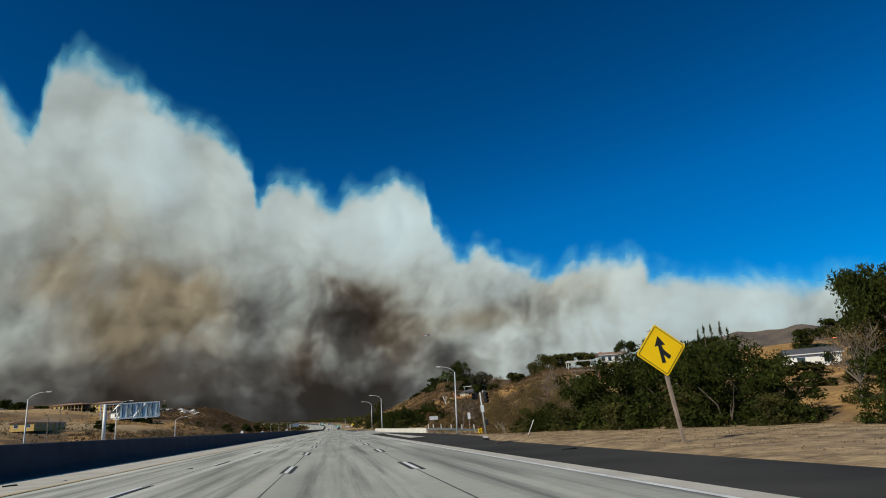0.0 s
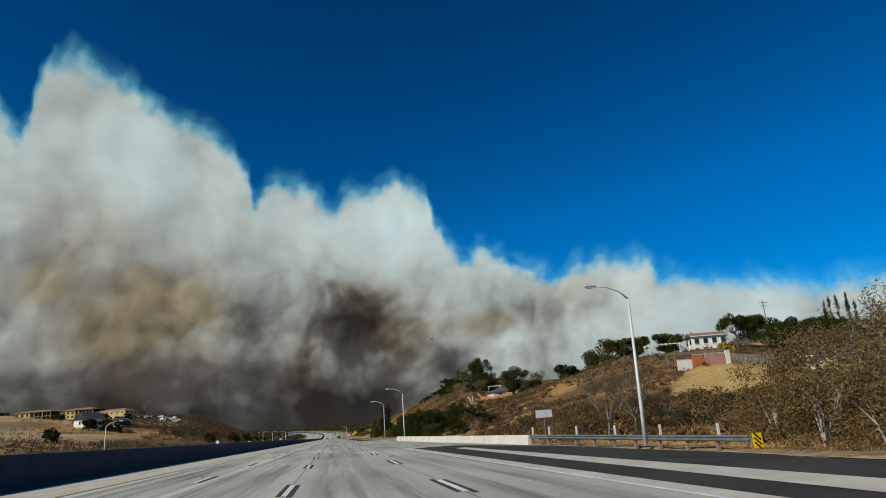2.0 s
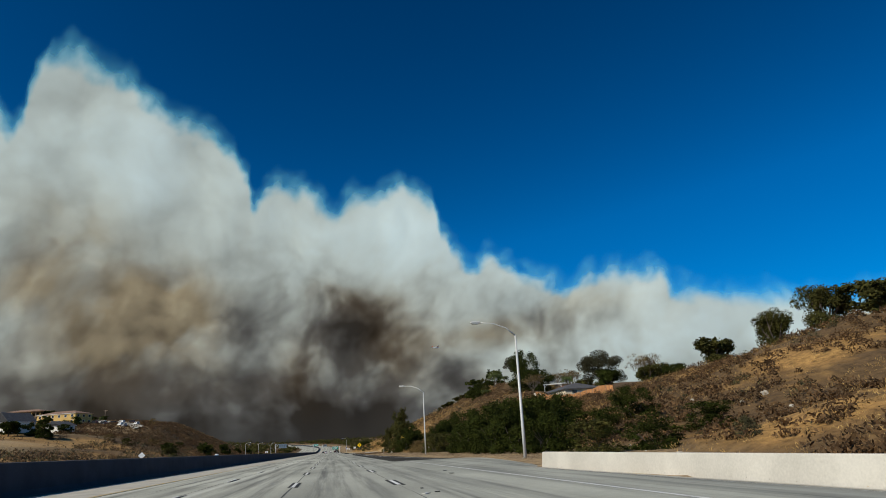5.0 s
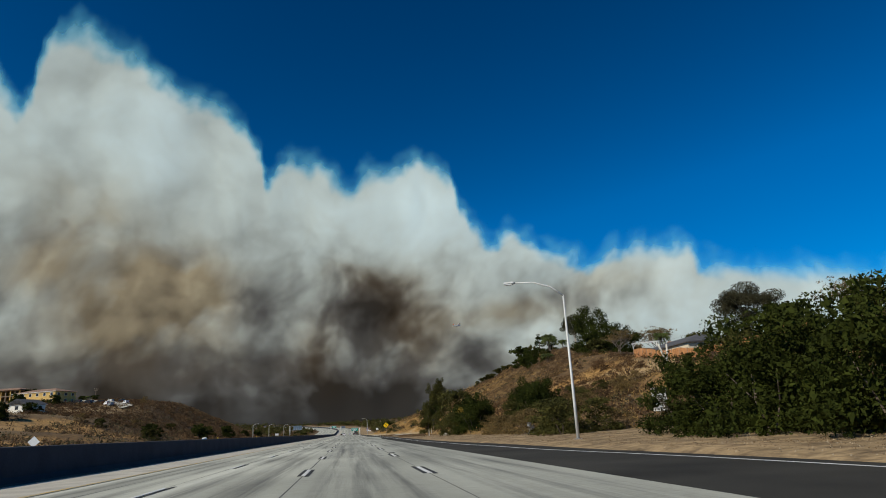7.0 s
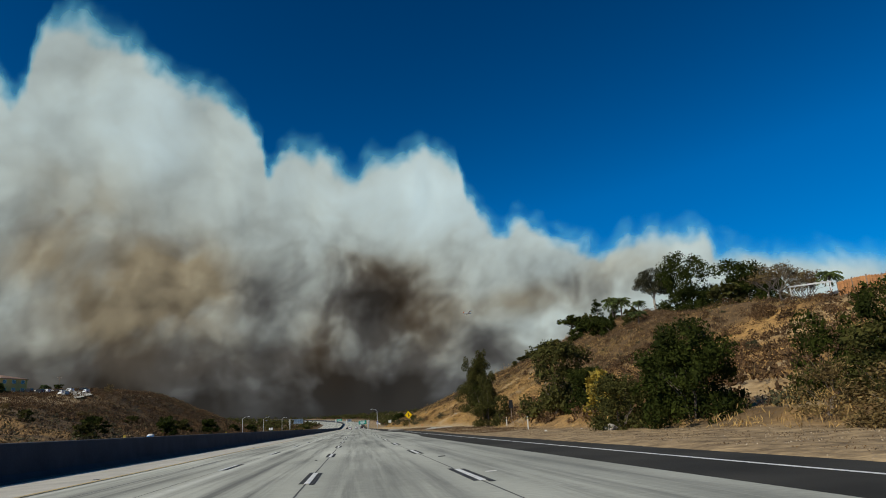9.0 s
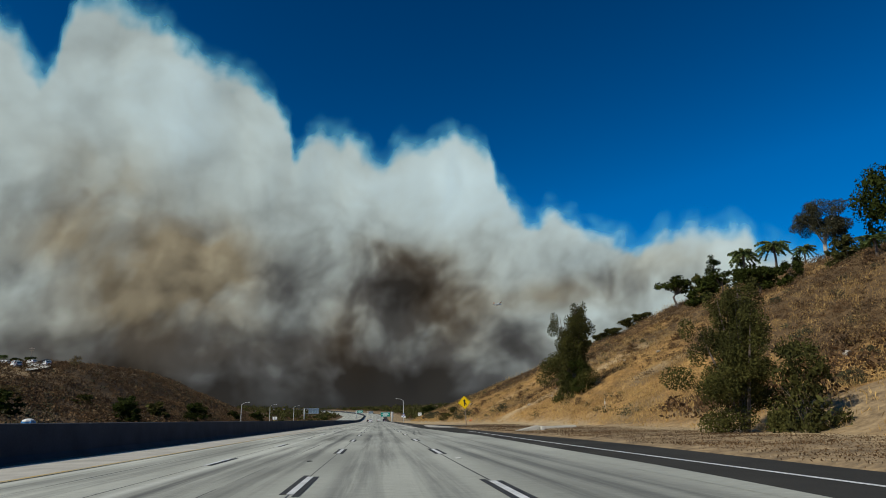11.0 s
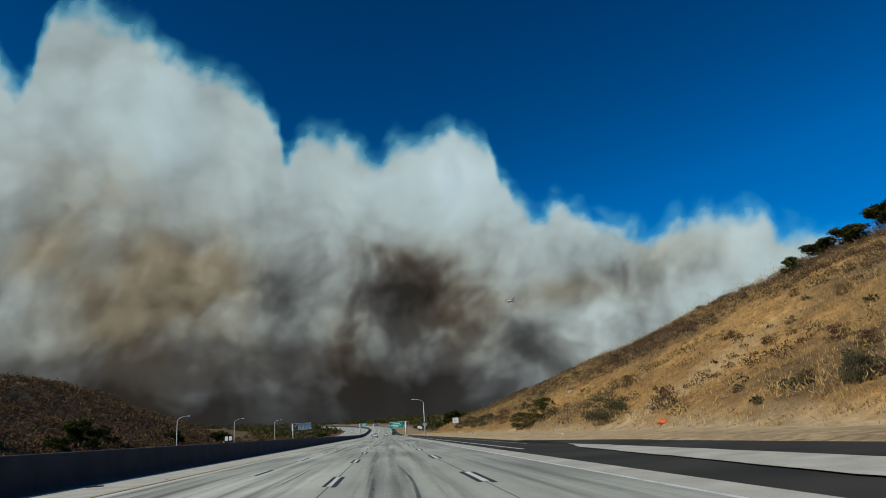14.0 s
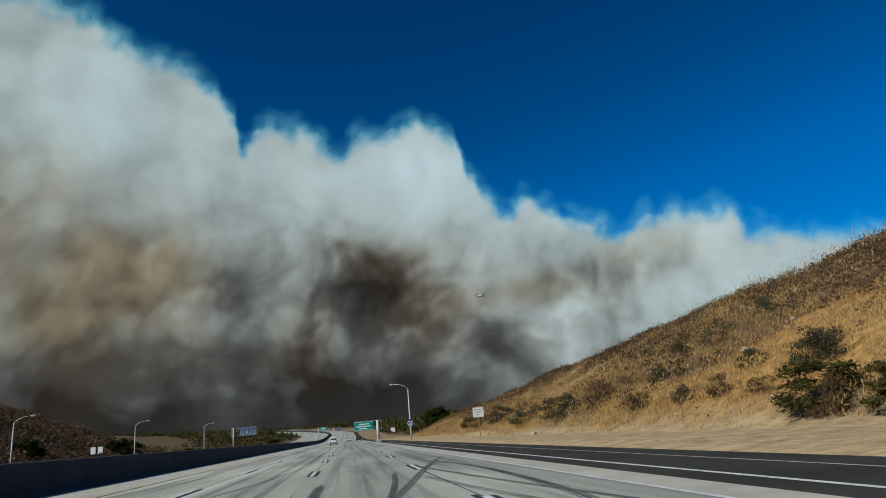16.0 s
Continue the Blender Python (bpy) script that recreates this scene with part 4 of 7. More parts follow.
mark("white_shoulder_line", 221, 398, lambda s: lerp(SHOULDER, s)[0] - 0.07, lambda s: lerp(SHOULDER, s)[0] + 0.07, "white_paint", 0.006, parent=asphalt_far)
mark("white_shoulder_line", 462, 900, 6.50, 6.64, "white_paint", 0.006, parent=asphalt_far)
mark("thin_shoulder_line", 470, 760, 8.36, 8.44, "gore", 0.006, parent=asphalt_far)
mark("white_merge_line", 128, 219, 6.86, 7.00, "white_paint", 0.006)
mark("thin_kerb_line", 122, 188, lambda s: paved(s) - 1.45, lambda s: paved(s) - 1.36, "white_paint", 0.006, parent=deck)
mark("pale_kerb_strip", 118, 190, lambda s: paved(s) - 1.0, lambda s: paved(s) - 0.05, "gore", 0.006, parent=deck)
mark("pale_kerb_strip", 46, 97, lambda s: paved(s) - 0.25, lambda s: paved(s) + 0.1, "gore", 0.03, parent=slip)
mark("deck_end_strip", 119, 121, 5.8, 9.0, "gore", 0.008)
mark("deck_joint", 104, 104.5, -8.6, 5.6, "gore", 0.004)
mark("deck_joint", 217.6, 218.1, 5.8, 12.4, "seam", 0.006)
WIDER = [(335, 5.74), (355, 6.6), (385, 7.0), (395, 6.4), (428, 5.74)]
mark("lane_widening", 335, 428, 5.70, lambda s: max(5.72, lerp(WIDER, s)[0]), "road", 0.004, 2.0)
GORE = [(406.5, 13.2, 14.0), (411, 12.0, 13.8), (418, 10.2, 12.9), (424, 8.2, 11.7), (430, 7.3, 10.7), (441, 7.5, 9.9), (449, 7.9, 9.8), (458, 8.3, 9.6), (463.5, 9.1, 9.3)]
mark("gore_patch", 406.5, 463.5, lambda s: lerp(GORE, s)[0] + 0.12 * noise.noise((s * 0.9, 1, 1)), lambda s: lerp(GORE, s)[1] + 0.1 * noise.noise((s * 0.9, 7, 1)), "gore", 0.035, 1.0, parent=asphalt_far)
# pale wedge between the lanes and the first slip road
mark("gore_strip", 64, 109, lambda s: 6.7 + 0.018 * (s - 64), lambda s: 8.1 + 0.002 * (s - 64) + 0.06 * noise.noise((s * 0.7, 2, 1)), "gore", 0.008, 2.0, parent=asphalt)


def strip(name, pts, w, mat, up=0.012, parent=None):
    """A flat band through points of the plan."""
    verts, faces = [], []
    P = [Vector((x, y, 0)) for x, y in pts]
    fine = []
    for i in range(len(P) - 1):
        p0, p1, p2, p3 = P[max(i - 1, 0)], P[i], P[i + 1], P[min(i + 2, len(P) - 1)]
        for k in range(8):
            t = k / 8
            fine.append(0.5 * ((2 * p1) + (p2 - p0) * t + (2 * p0 - 5 * p1 + 4 * p2 - p3) * t * t + (3 * p1 - p0 - 3 * p2 + p3) * t ** 3))
    fine.append(P[-1])
    for i, p in enumerate(fine):
        d = (fine[min(i + 1, len(fine) - 1)] - fine[max(i - 1, 0)]).normalized()
        nrm = Vector((-d.y, d.x, 0)) * w / 2 * (0.75 + 0.5 * noise.noise((i * 0.3, w, p.y * 0.1)))
        z = rise(p.y) + up
        verts += [(p.x - nrm.x, p.y - nrm.y, z), (p.x + nrm.x, p.y + nrm.y, z)]
    faces = [(2 * i, 2 * i + 1, 2 * i + 3, 2 * i + 2) for i in range(len(fine) - 1)]
    ob = new(name, mesh_from(name, verts, faces, mat))
    ob.parent = parent or road
    return ob


rk = random.Random(33)
SKIDS = [([(-0.3, 499), (0.1, 503), (1.2, 509), (2.6, 517), (4.6, 527)], 0.22), ([(0.0, 500), (0.5, 505), (1.0, 510), (1.4, 516)], 0.13),
         ([(3.2, 500), (3.7, 506), (3.9, 513), (3.6, 519), (3.0, 523)], 0.2), ([(-6.5, 500), (-4.6, 508), (-3.2, 516), (-2.4, 524), (-2.2, 528)], 0.10)]
CROSSED_SKIDS = [([(1.9, 513), (2.6, 506), (3.5, 500), (4.6, 493)], 0.16), ([(2.2, 520), (3.1, 510), (4.3, 500), (5.4, 492)], 0.12),
         ([(-8.5, 515), (-6.0, 530), (-5.0, 540), (-4.4, 548), (-4.8, 552)], 0.10), ([(-1.15, 496), (-1.0, 503), (-0.9, 509), (-0.85, 513)], 0.24),
         ([(0.6, 440), (0.7, 448), (0.5, 456)], 0.08), ([(-0.2, 436), (-0.3, 450)], 0.10),
         ([(2.9, 386), (3.1, 394), (3.6, 402), (4.0, 412)], 0.14), ([(3.3, 386), (3.6, 394), (4.1, 403), (4.6, 414)], 0.14)]
for pts, w in SKIDS + CROSSED_SKIDS:
    n = 3 + int(w * 14)
    for j in range(n):
        off, cut0, cut1 = (j - (n - 1) / 2) * w / n, rk.uniform(0, 0.25), rk.uniform(0, 0.25)
        q = [(x + off * 1.15 + rk.uniform(-0.012, 0.012), y) for x, y in pts]
        q[0] = (q[0][0] + (q[1][0] - q[0][0]) * cut0, q[0][1] + (q[1][1] - q[0][1]) * cut0)
        q[-1] = (q[-1][0] + (q[-2][0] - q[-1][0]) * cut1, q[-1][1] + (q[-2][1] - q[-1][1]) * cut1)
        strip("skid_mark", q, w / n * rk.uniform(0.45, 0.95), "rubber", 0.012 + 0.0004 * j)
# scraped patches in two rows down the next lane
rr = random.Random(14)
for k in range(30):
    for d, w in ((-1.05, 0.18), (-0.62, 0.30), (0.15, 0.28), (1.05, 0.26), (1.7, 0.32)):
        if rr.random() < 0.72:
            y0, x0 = 250 + 1.25 * k + rr.uniform(-0.2, 0.2), d + rr.uniform(-0.06, 0.06)
            strip("scraped_patch", [(x0, y0), (x0 + rr.uniform(-0.04, 0.04), y0 + rr.uniform(0.3, 0.6))], w * rr.uniform(0.7, 1.2), "scrape", 0.003)


# ---- plants ----
def leaf_mesh(name, centres, size, mat, seed, long=2.0, droop=0.0):
    """Many small leaves, each a bent pair of faces, at the given centres."""
    rng = np.random.default_rng(seed)
    c = np.asarray(centres, float)
    n = len(c)
    a = rng.normal(size=(n, 3))
    a[:, 2] += droop
    a /= np.linalg.norm(a, axis=1)[:, None]
    b = np.cross(a, rng.normal(size=(n, 3)))
    b /= np.linalg.norm(b, axis=1)[:, None] + 1e-9
    s = np.broadcast_to(np.reshape(size, (-1, 1)), (n, 1)) * rng.uniform(0.6, 1.4, (n, 1))
    v = np.stack([c - a * s * long / 2, c + b * s / 2, c + a * s * long / 2, c - b * s / 2], 1).reshape(-1, 3)
    me = bpy.data.meshes.new(name)
    me.vertices.add(4 * n)
    me.vertices.foreach_set("co", v.astype(np.float32).ravel())
    me.loops.add(4 * n)
    me.loops.foreach_set("vertex_index", np.arange(4 * n, dtype=np.int32))
    me.polygons.add(n)
    me.polygons.foreach_set("loop_start", np.arange(0, 4 * n, 4, dtype=np.int32))
    me.materials.append(M[mat])
    me.update()
    me.validate()
    return me


def clump_points(clumps, per, rng, shell=0.55):
    """Points in the outer part of round clumps (x, y, z, rx, rz), thinned at random so that gaps stay."""
    out = []
    for x, y, z, rx, rz in clumps:
        k = int(per * (rx * rx * rz) ** (2 / 3)) + 10
        d = rng.normal(size=(k, 3))
        d /= np.linalg.norm(d, axis=1)[:, None]
        r = rng.uniform(shell ** 3, 1.12, k) ** (1 / 3)
        out.append(np.array([x, y, z]) + d * r[:, None] * np.array([rx, rx, rz]))
    return np.concatenate(out)


def limbs(bm, base, height, spread, count, rng, r0, wig=0.12):
    """A trunk that parts into limbs; returns their tips."""
    tips = []
    fork = Vector(base) + Vector((rng.normal() * 0.05 * height, rng.normal() * 0.05 * height, height * 0.3))
    tube([base, (Vector(base) + fork) / 2 + Vector((wig * rng.normal() * 0.3, wig * rng.normal() * 0.3, 0)), fork], [r0, r0 * 0.85, r0 * 0.7], 7, bm)
    for i in range(count):
        a = 2 * math.pi * (i + rng.uniform(-0.3, 0.3)) / count
        tip = fork + Vector((math.cos(a) * spread * rng.uniform(0.5, 1), math.sin(a) * spread * rng.uniform(0.5, 1), height * rng.uniform(0.35, 0.68)))
        mid = fork.lerp(tip, 0.5) + Vector((math.cos(a) * spread * 0.18, math.sin(a) * spread * 0.18, rng.uniform(-0.03, 0.06) * height))
        tube([fork, mid, tip], [r0 * 0.5, r0 * 0.32, r0 * 0.1], 5, bm)
        tips.append(tip)
        for k in range(2):
            t2 = mid.lerp(tip, rng.uniform(0.2, 0.7)) + Vector((rng.normal() * spread * 0.3, rng.normal() * spread * 0.3, height * rng.uniform(0.02, 0.2)))
            tube([mid, t2], [r0 * 0.22, r0 * 0.06], 4, bm)
            tips.append(t2)
    return tips


PLANT = {}


def plant_template(kind, variant, coarse=False):
    """One plant of a kind, at its own size, kept far below the ground's plan until it is copied."""
    rng = np.random.default_rng(hash_seed(kind) + variant * 17)
    h, w, leaf, size, per, barkm, style = PLANTS[kind]
    if coarse:
        size, per = size * 2.1, per // 4
    top = new(kind)
    bm = bmesh.new()
    if style == "round":
        tips = limbs(bm, (0, 0, -0.2), h * 0.9, w * 0.42, 7, rng, 0.045 * h)
        cl = [(t.x, t.y, min(t.z, h * 0.86), w * rng.uniform(0.13, 0.2), h * rng.uniform(0.10, 0.16)) for t in tips]
        cl += [(rng.normal() * w * 0.2, rng.normal() * w * 0.2, h * rng.uniform(0.16, 0.75), w * 0.2, h * 0.16) for _ in range(14)]
        pts = clump_points(cl, per, rng, 0.3)
    elif style == "bush":
        for k in range(5):
            a = rng.uniform(0, 6.28)
            tube([(0.1 * math.cos(a), 0.1 * math.sin(a), -0.2), (w * 0.10 * math.cos(a + 0.5), w * 0.10 * math.sin(a + 0.5), h * 0.24), (w * 0.24 * math.cos(a), w * 0.24 * math.sin(a), h * 0.46)], [0.010 * h, 0.006 * h, 0.002 * h], 5, bm)
        cl = []
        for k in range(30):
            a, q = rng.uniform(0, 6.28), rng.uniform(0, 1) ** 0.5
            z = rng.uniform(0.06, 0.86)
            rr = w * 0.40 * q * math.sqrt(max(0.05, 1 - (z - 0.25) ** 2 / 0.5))
            cl.append((rr * math.cos(a), rr * math.sin(a), h * z, w * rng.uniform(0.09, 0.17), h * rng.uniform(0.09, 0.15)))
        for k in range(11):
            a = 2 * math.pi * (k + rng.uniform(-0.3, 0.3)) / 11
            rr = w * rng.uniform(0.30, 0.39)
            cl.append((rr * math.cos(a), rr * math.sin(a), h * rng.uniform(0.02, 0.14), w * 0.12, h * 0.12))
        pts = clump_points(cl, per, rng, 0.2)
    elif style == "slender":
        tips = []
        for k in range(11):
            a = rng.uniform(0, 6.28)
            q = w * rng.uniform(0.06, 0.34)
            tip = Vector((q * math.cos(a), q * math.sin(a), h * rng.uniform(0.62, 0.98)))
            mid = Vector((tip.x * 0.45, tip.y * 0.45, tip.z * 0.45))
            tube([(0, 0, -0.2), mid, tip], [0.016 * h, 0.010 * h, 0.002 * h], 5, bm)
            tips += [mid.lerp(tip, f) + Vector((rng.normal() * w * 0.07, rng.normal() * w * 0.07, 0)) for f in (0.0, 0.2, 0.38, 0.54, 0.7, 0.84, 0.97)]
        cl = [(t.x, t.y, t.z, w * (0.145 - 0.09 * t.z / h), h * 0.075) for t in tips]
        cl += [(rng.normal() * w * 0.2, rng.normal() * w * 0.2, h * rng.uniform(0.04, 0.42), w * 0.17, h * 0.08) for _ in range(16)]
        pts = clump_points(cl, per, rng, 0.1)
    elif style == "tall":
        tube([(0, 0, -0.3), (0.02 * h, 0, h * 0.3), (-0.01 * h, 0.02 * h, h * 0.55)], [0.035 * h, 0.028 * h, 0.02 * h], 8, bm)
        cl = []
        for k in range(30):
            a = 2 * math.pi * k / 11 + rng.uniform(-0.3, 0.3)
            q = rng.uniform(0.3, 1)
            tip = Vector((w * 0.42 * math.cos(a) * q, w * 0.42 * math.sin(a) * q, h * (rng.uniform(0.42, 0.78) + 0.16 * (1 - q))))
            if k < 7:
                tube([(0, 0, h * rng.uniform(0.3, 0.55)), tip * 0.6 + Vector((0, 0, h * 0.2)), tip], [0.014 * h, 0.009 * h, 0.003 * h], 5, bm)
            cl.append((tip.x, tip.y, tip.z, w * rng.uniform(0.09, 0.16), h * rng.uniform(0.06, 0.10)))
        cl.append((0, 0, h * 0.86, w * 0.2, h * 0.12))
        pts = clump_points(cl, per, rng, 0.3)
    elif style == "cone":
        tube([(0, 0, -0.3), (0, 0, h * 0.95)], [0.03 * h, 0.004 * h], 6, bm)
        cl = []
        for k in range(30):
            z = rng.uniform(0.06, 0.96)
            rr = w * 0.42 * (1 - z) ** 0.7
            a = rng.uniform(0, 6.28)
            cl.append((rr * math.cos(a) * 0.7, rr * math.sin(a) * 0.7, h * z, w * 0.1 + rr * 0.3, h * 0.06))
        pts = clump_points(cl, per, rng, 0.1)
    elif style == "flat":
        tube([(0, 0, -0.3), (0.1 * w, 0, h * 0.35), (-0.05 * w, 0.05 * w, h * 0.65)], [0.04 * h, 0.03 * h, 0.02 * h], 7, bm)
        cl = []
        for k in range(12):
            a, q = rng.uniform(0, 6.28), w * 0.38 * rng.uniform(0.1, 1) ** 0.5
            tip = Vector((q * math.cos(a), q * math.sin(a), h * rng.uniform(0.66, 0.9)))
            tube([(0, 0, h * 0.45), tip], [0.016 * h, 0.005 * h], 5, bm)
            cl.append((tip.x, tip.y, tip.z, w * 0.16, h * 0.11))
        pts = clump_points(cl, per, rng, 0.3)
    elif style == "bare":
        tips = limbs(bm, (0, 0, -0.2), h, w * 0.4, 9, rng, 0.022 * h)
        tw = []
        for t in tips:
            for k in range(5):
                e = t + Vector((rng.normal() * w * 0.12, rng.normal() * w * 0.12, h * rng.uniform(0.02, 0.16)))
                tube([t * 0.93, e], [0.004 * h, 0.001 * h], 3, bm, False)
                tw.append(e)
        pts = clump_points([(t.x, t.y, t.z, w * 0.07, h * 0.05) for t in tw], per, rng, 0.0)
    else:  # palm
        tube([(0, 0, -0.3), (0.02 * h, 0, h * 0.5), (0, 0, h * 0.86)], [0.03 * h, 0.024 * h, 0.026 * h], 8, bm)
        out = []
        for k in range(30):
            a, up = 2 * math.pi * k / 30 + rng.uniform(-0.1, 0.1), rng.uniform(-0.25, 0.9)
            for q in np.linspace(0.05, 1, 26):
                z = h * 0.86 + w * 0.5 * (up * q - 0.75 * q * q)
                c0 = np.array([math.cos(a) * w * 0.5 * q, math.sin(a) * w * 0.5 * q, z])
                side = np.array([-math.sin(a), math.cos(a), -0.35]) * w * 0.035 * (1.1 - q)
                out += [c0 + side, c0 - side]
        pts = np.array(out)
    part("trunk", bm, barkm, top)
    sizes = np.full(len(pts), size)
    if style in ("bush", "round") and leaf not in ("leaf_brown", "scrub", "scrub_green"):
        # larger leaves added deep inside the crown block light and close its gaps
        core = clump_points([(x, y, z, rx * 0.7, rz * 0.7) for x, y, z, rx, rz in cl], 12 if coarse else 34, rng, 0.0)
        pts, sizes = np.concatenate([pts, core]), np.concatenate([sizes, np.full(len(core), size * 2.6)])
    fine = leaf in ("scrub", "scrub_green")
    part("crown", leaf_mesh("crown", pts, sizes, leaf, 31 + variant, 5.5 if fine else 2.2, 1.2 if fine else 0.0), leaf, top)
    return top


def hash_seed(text):
    return sum((i + 1) * ord(c) for i, c in enumerate(text)) % 9973


# height, width, leaves, leaf size, leaves per clump, bark, build
PLANTS = {
    "oak_tree": (7.0, 8.0, "leaf", 0.11, 300, "bark", "round"),
    "bush": (5.0, 5.5, "leaf", 0.074, 420, "bark", "bush"),
    "olive_bush": (4.0, 4.5, "leaf_olive", 0.068, 380, "bark", "bush"),
    "autumn_tree": (5.5, 5.0, "leaf_brown", 0.062, 330, "bark_pale", "bush"),
    "dry_bush": (3.2, 4.2, "leaf_brown", 0.07, 260, "twig", "bush"),
    "tall_shrub": (14.5, 10.0, "leaf_olive", 0.11, 460, "bark", "slender"),
    "eucalyptus": (13.0, 12.0, "leaf_euc", 0.12, 420, "bark_pale", "tall"),
    "conifer": (11.0, 7.0, "leaf", 0.17, 200, "bark", "cone"),
    "cypress": (10.0, 2.0, "leaf", 0.13, 160, "bark", "cone"),
    "pine_tree": (6.5, 8.5, "leaf", 0.17, 220, "bark", "flat"),
    "hedge_tree": (5.5, 5.5, "leaf_olive", 0.085, 420, "bark", "round"),
    "bare_tree": (7.0, 6.5, "leaf_brown", 0.07, 20, "twig", "bare"),
    "palm_tree": (8.0, 5.5, "leaf_palm", 0.14, 0, "bark", "palm"),
    "yellow_bush": (2.6, 2.8, "leaf_yellow", 0.10, 260, "bark", "bush"),
    "sage_bush": (1.6, 2.4, "scrub_green", 0.028, 1250, "twig", "bush"),
    "brown_shrub": (1.3, 2.0, "scrub", 0.030, 560, "twig", "bush"),
}
LABELS = {
    "oak_tree": "dense dark green roadside tree with spreading limbs", "bush": "dense dark green bush beside the freeway verge",
    "olive_bush": "olive green leafy bush on the dry slope", "autumn_tree": "small pale-trunked tree with brown autumn leaves",
    "dry_bush": "dry brown twiggy bush on the verge", "tall_shrub": "tall upright grey-green tree alone on the dry slope",
    "eucalyptus": "tall dark rounded eucalyptus with pale trunk", "conifer": "dark green conical conifer on the hilltop",
    "cypress": "narrow dark green cypress behind the houses", "pine_tree": "flat-topped dark pine on the ridge",
    "hedge_tree": "grey-green hillside tree with loose crown", "bare_tree": "nearly leafless brown tree with thin twigs",
    "palm_tree": "palm tree with drooping green fronds on the ridge", "yellow_bush": "bright yellow flowering bush among green shrubs",
    "sage_bush": "low grey-green sage bush on the dry slope", "brown_shrub": "low brown dried shrub on the slope",
}
count = {}


def plant(kind, x, y, h=None, w=None, dz=0.0):
    i = count.get(kind, 0)
    count[kind] = i + 1
    coarse = (not -30 < x < 42 and not (x > 0 and (h or 0) >= 9)) or y > 600
    key = (kind, i % 3, coarse)
    if key not in PLANT:
        PLANT[key] = plant_template(kind, i % 3, coarse)
        src, fresh = PLANT[key], True
    else:
        src, fresh = PLANT[key], False
    H, W = PLANTS[kind][:2]
    sz, sx = (h or H) / H, (w or W) / W
    m = pose(x, y, height(x, y) - 0.05 + dz, 0, 0, (i * 137.5) % 360) @ Matrix.Diagonal((sx, sx, sz, 1))
    if fresh:
        src.matrix_basis = m
        ob = src
    else:
        ob = copy_thing(src, pose(0, 0, 0))
        ob.matrix_basis = m
    return tagged(ob, LABELS[kind], kind.split("_")[-1] if kind != "eucalyptus" else "tree", "roadside plants")


# first verge: dark trees behind the leaning sign, then brown ones
for x, y, h, w, k in [(15.4, 55.5, 1.5, 3.6, "bush"), (16.0, 51.5, 2.3, 4.6, "bush"), (16.6, 47, 4.0, 5.4, "bush"), (17.2, 42.4, 4.8, 5.8, "bush"), (18.0, 37.8, 4.9, 5.6, "bush"), (18.8, 33.8, 4.4, 5.0, "bush"), (19.6, 30.6, 3.4, 3.8, "bush"),
                      (20, 52.5, 3.0, 5.4, "bush"), (21, 46.5, 4.4, 6, "bush"), (22, 41, 4.8, 6, "bush"), (21.8, 37, 4.4, 5, "bush"), (20.2, 25.0, 2.8, 3.4, "bush"), (41, 46, 10, 6, "oak_tree")]:
    plant(k, x, y, h, w)
for x, y, h, w in [(14.6, 52.5, 1.9, 3.0), (15.0, 46, 1.6, 2.6), (15.8, 40, 1.7, 2.8), (17.2, 34.6, 1.8, 2.6), (18.6, 30, 1.5, 2.4), (23.5, 30, 1.8, 2.6)]:
    plant("olive_bush", x, y, h, w)
plant("bare_tree", 22.5, 29.5, 3.4, 2.6)
FIRST_ROW = [(22, 12, 1.2, 5, "olive_bush"), (25, 60, 1.4, 5.5, "bush"), (17.0, 56, 1.9, 4, "bush"), (17.6, 60, 1.0, 4.4, "bush"), (19.5, 64, 1.3, 5, "bush"), (18.6, 69, 2.9, 4.6, "autumn_tree"), (18.2, 74, 3.1, 4.6, "autumn_tree"),
             (18.8, 79, 3.4, 4.6, "autumn_tree"), (20, 84, 4.3, 5, "autumn_tree"), (21.5, 89, 5.2, 5, "autumn_tree"), (22.4, 94, 6.2, 5.4, "autumn_tree"), (23.4, 98.5, 5.2, 5, "autumn_tree")]
SECOND_ROW = [(24, 77, 3.3, 6, "autumn_tree"), (25, 85, 5.2, 6, "autumn_tree"), (26.5, 92, 6.3, 6, "autumn_tree"), (27, 99, 5.6, 6, "autumn_tree"), (30, 95, 6.6, 6.5, "bare_tree"), (31, 103, 6.0, 6.5, "bare_tree"), (29, 86, 4.4, 6.5, "autumn_tree"),
              (34, 98, 5.2, 6.5, "autumn_tree"), (36, 105, 5.2, 7, "bare_tree"), (33, 90, 4.4, 6, "bare_tree"), (40, 112, 5.6, 7, "autumn_tree"), (26, 104, 3.2, 4, "dry_bush")]
FAR_ROW = [(25, 128, 2.2, 4.4, "dry_bush"), (28, 130, 2.4, 4.4, "dry_bush"), (21.8, 117.8, 5.6, 5, "bare_tree"), (23.8, 116.5, 5.6, 5, "bare_tree"), (20.4, 125, 3.4, 4, "dry_bush"), (22.5, 124, 3.6, 4.5, "dry_bush"), (26, 119, 3.4, 4.5, "dry_bush"),
           (30, 117, 3.0, 5, "dry_bush"), (23.5, 112, 1.8, 3.4, "dry_bush"), (34, 134, 1.8, 4, "dry_bush"), (60, 60, 2.9, 8, "olive_bush"), (70, 76, 3.5, 9, "oak_tree"), (48, 66, 2.9, 8, "olive_bush"), (104, 120, 7, 8, "oak_tree"), (118, 150, 8, 9, "oak_tree"), (126, 172, 8, 9, "hedge_tree")]
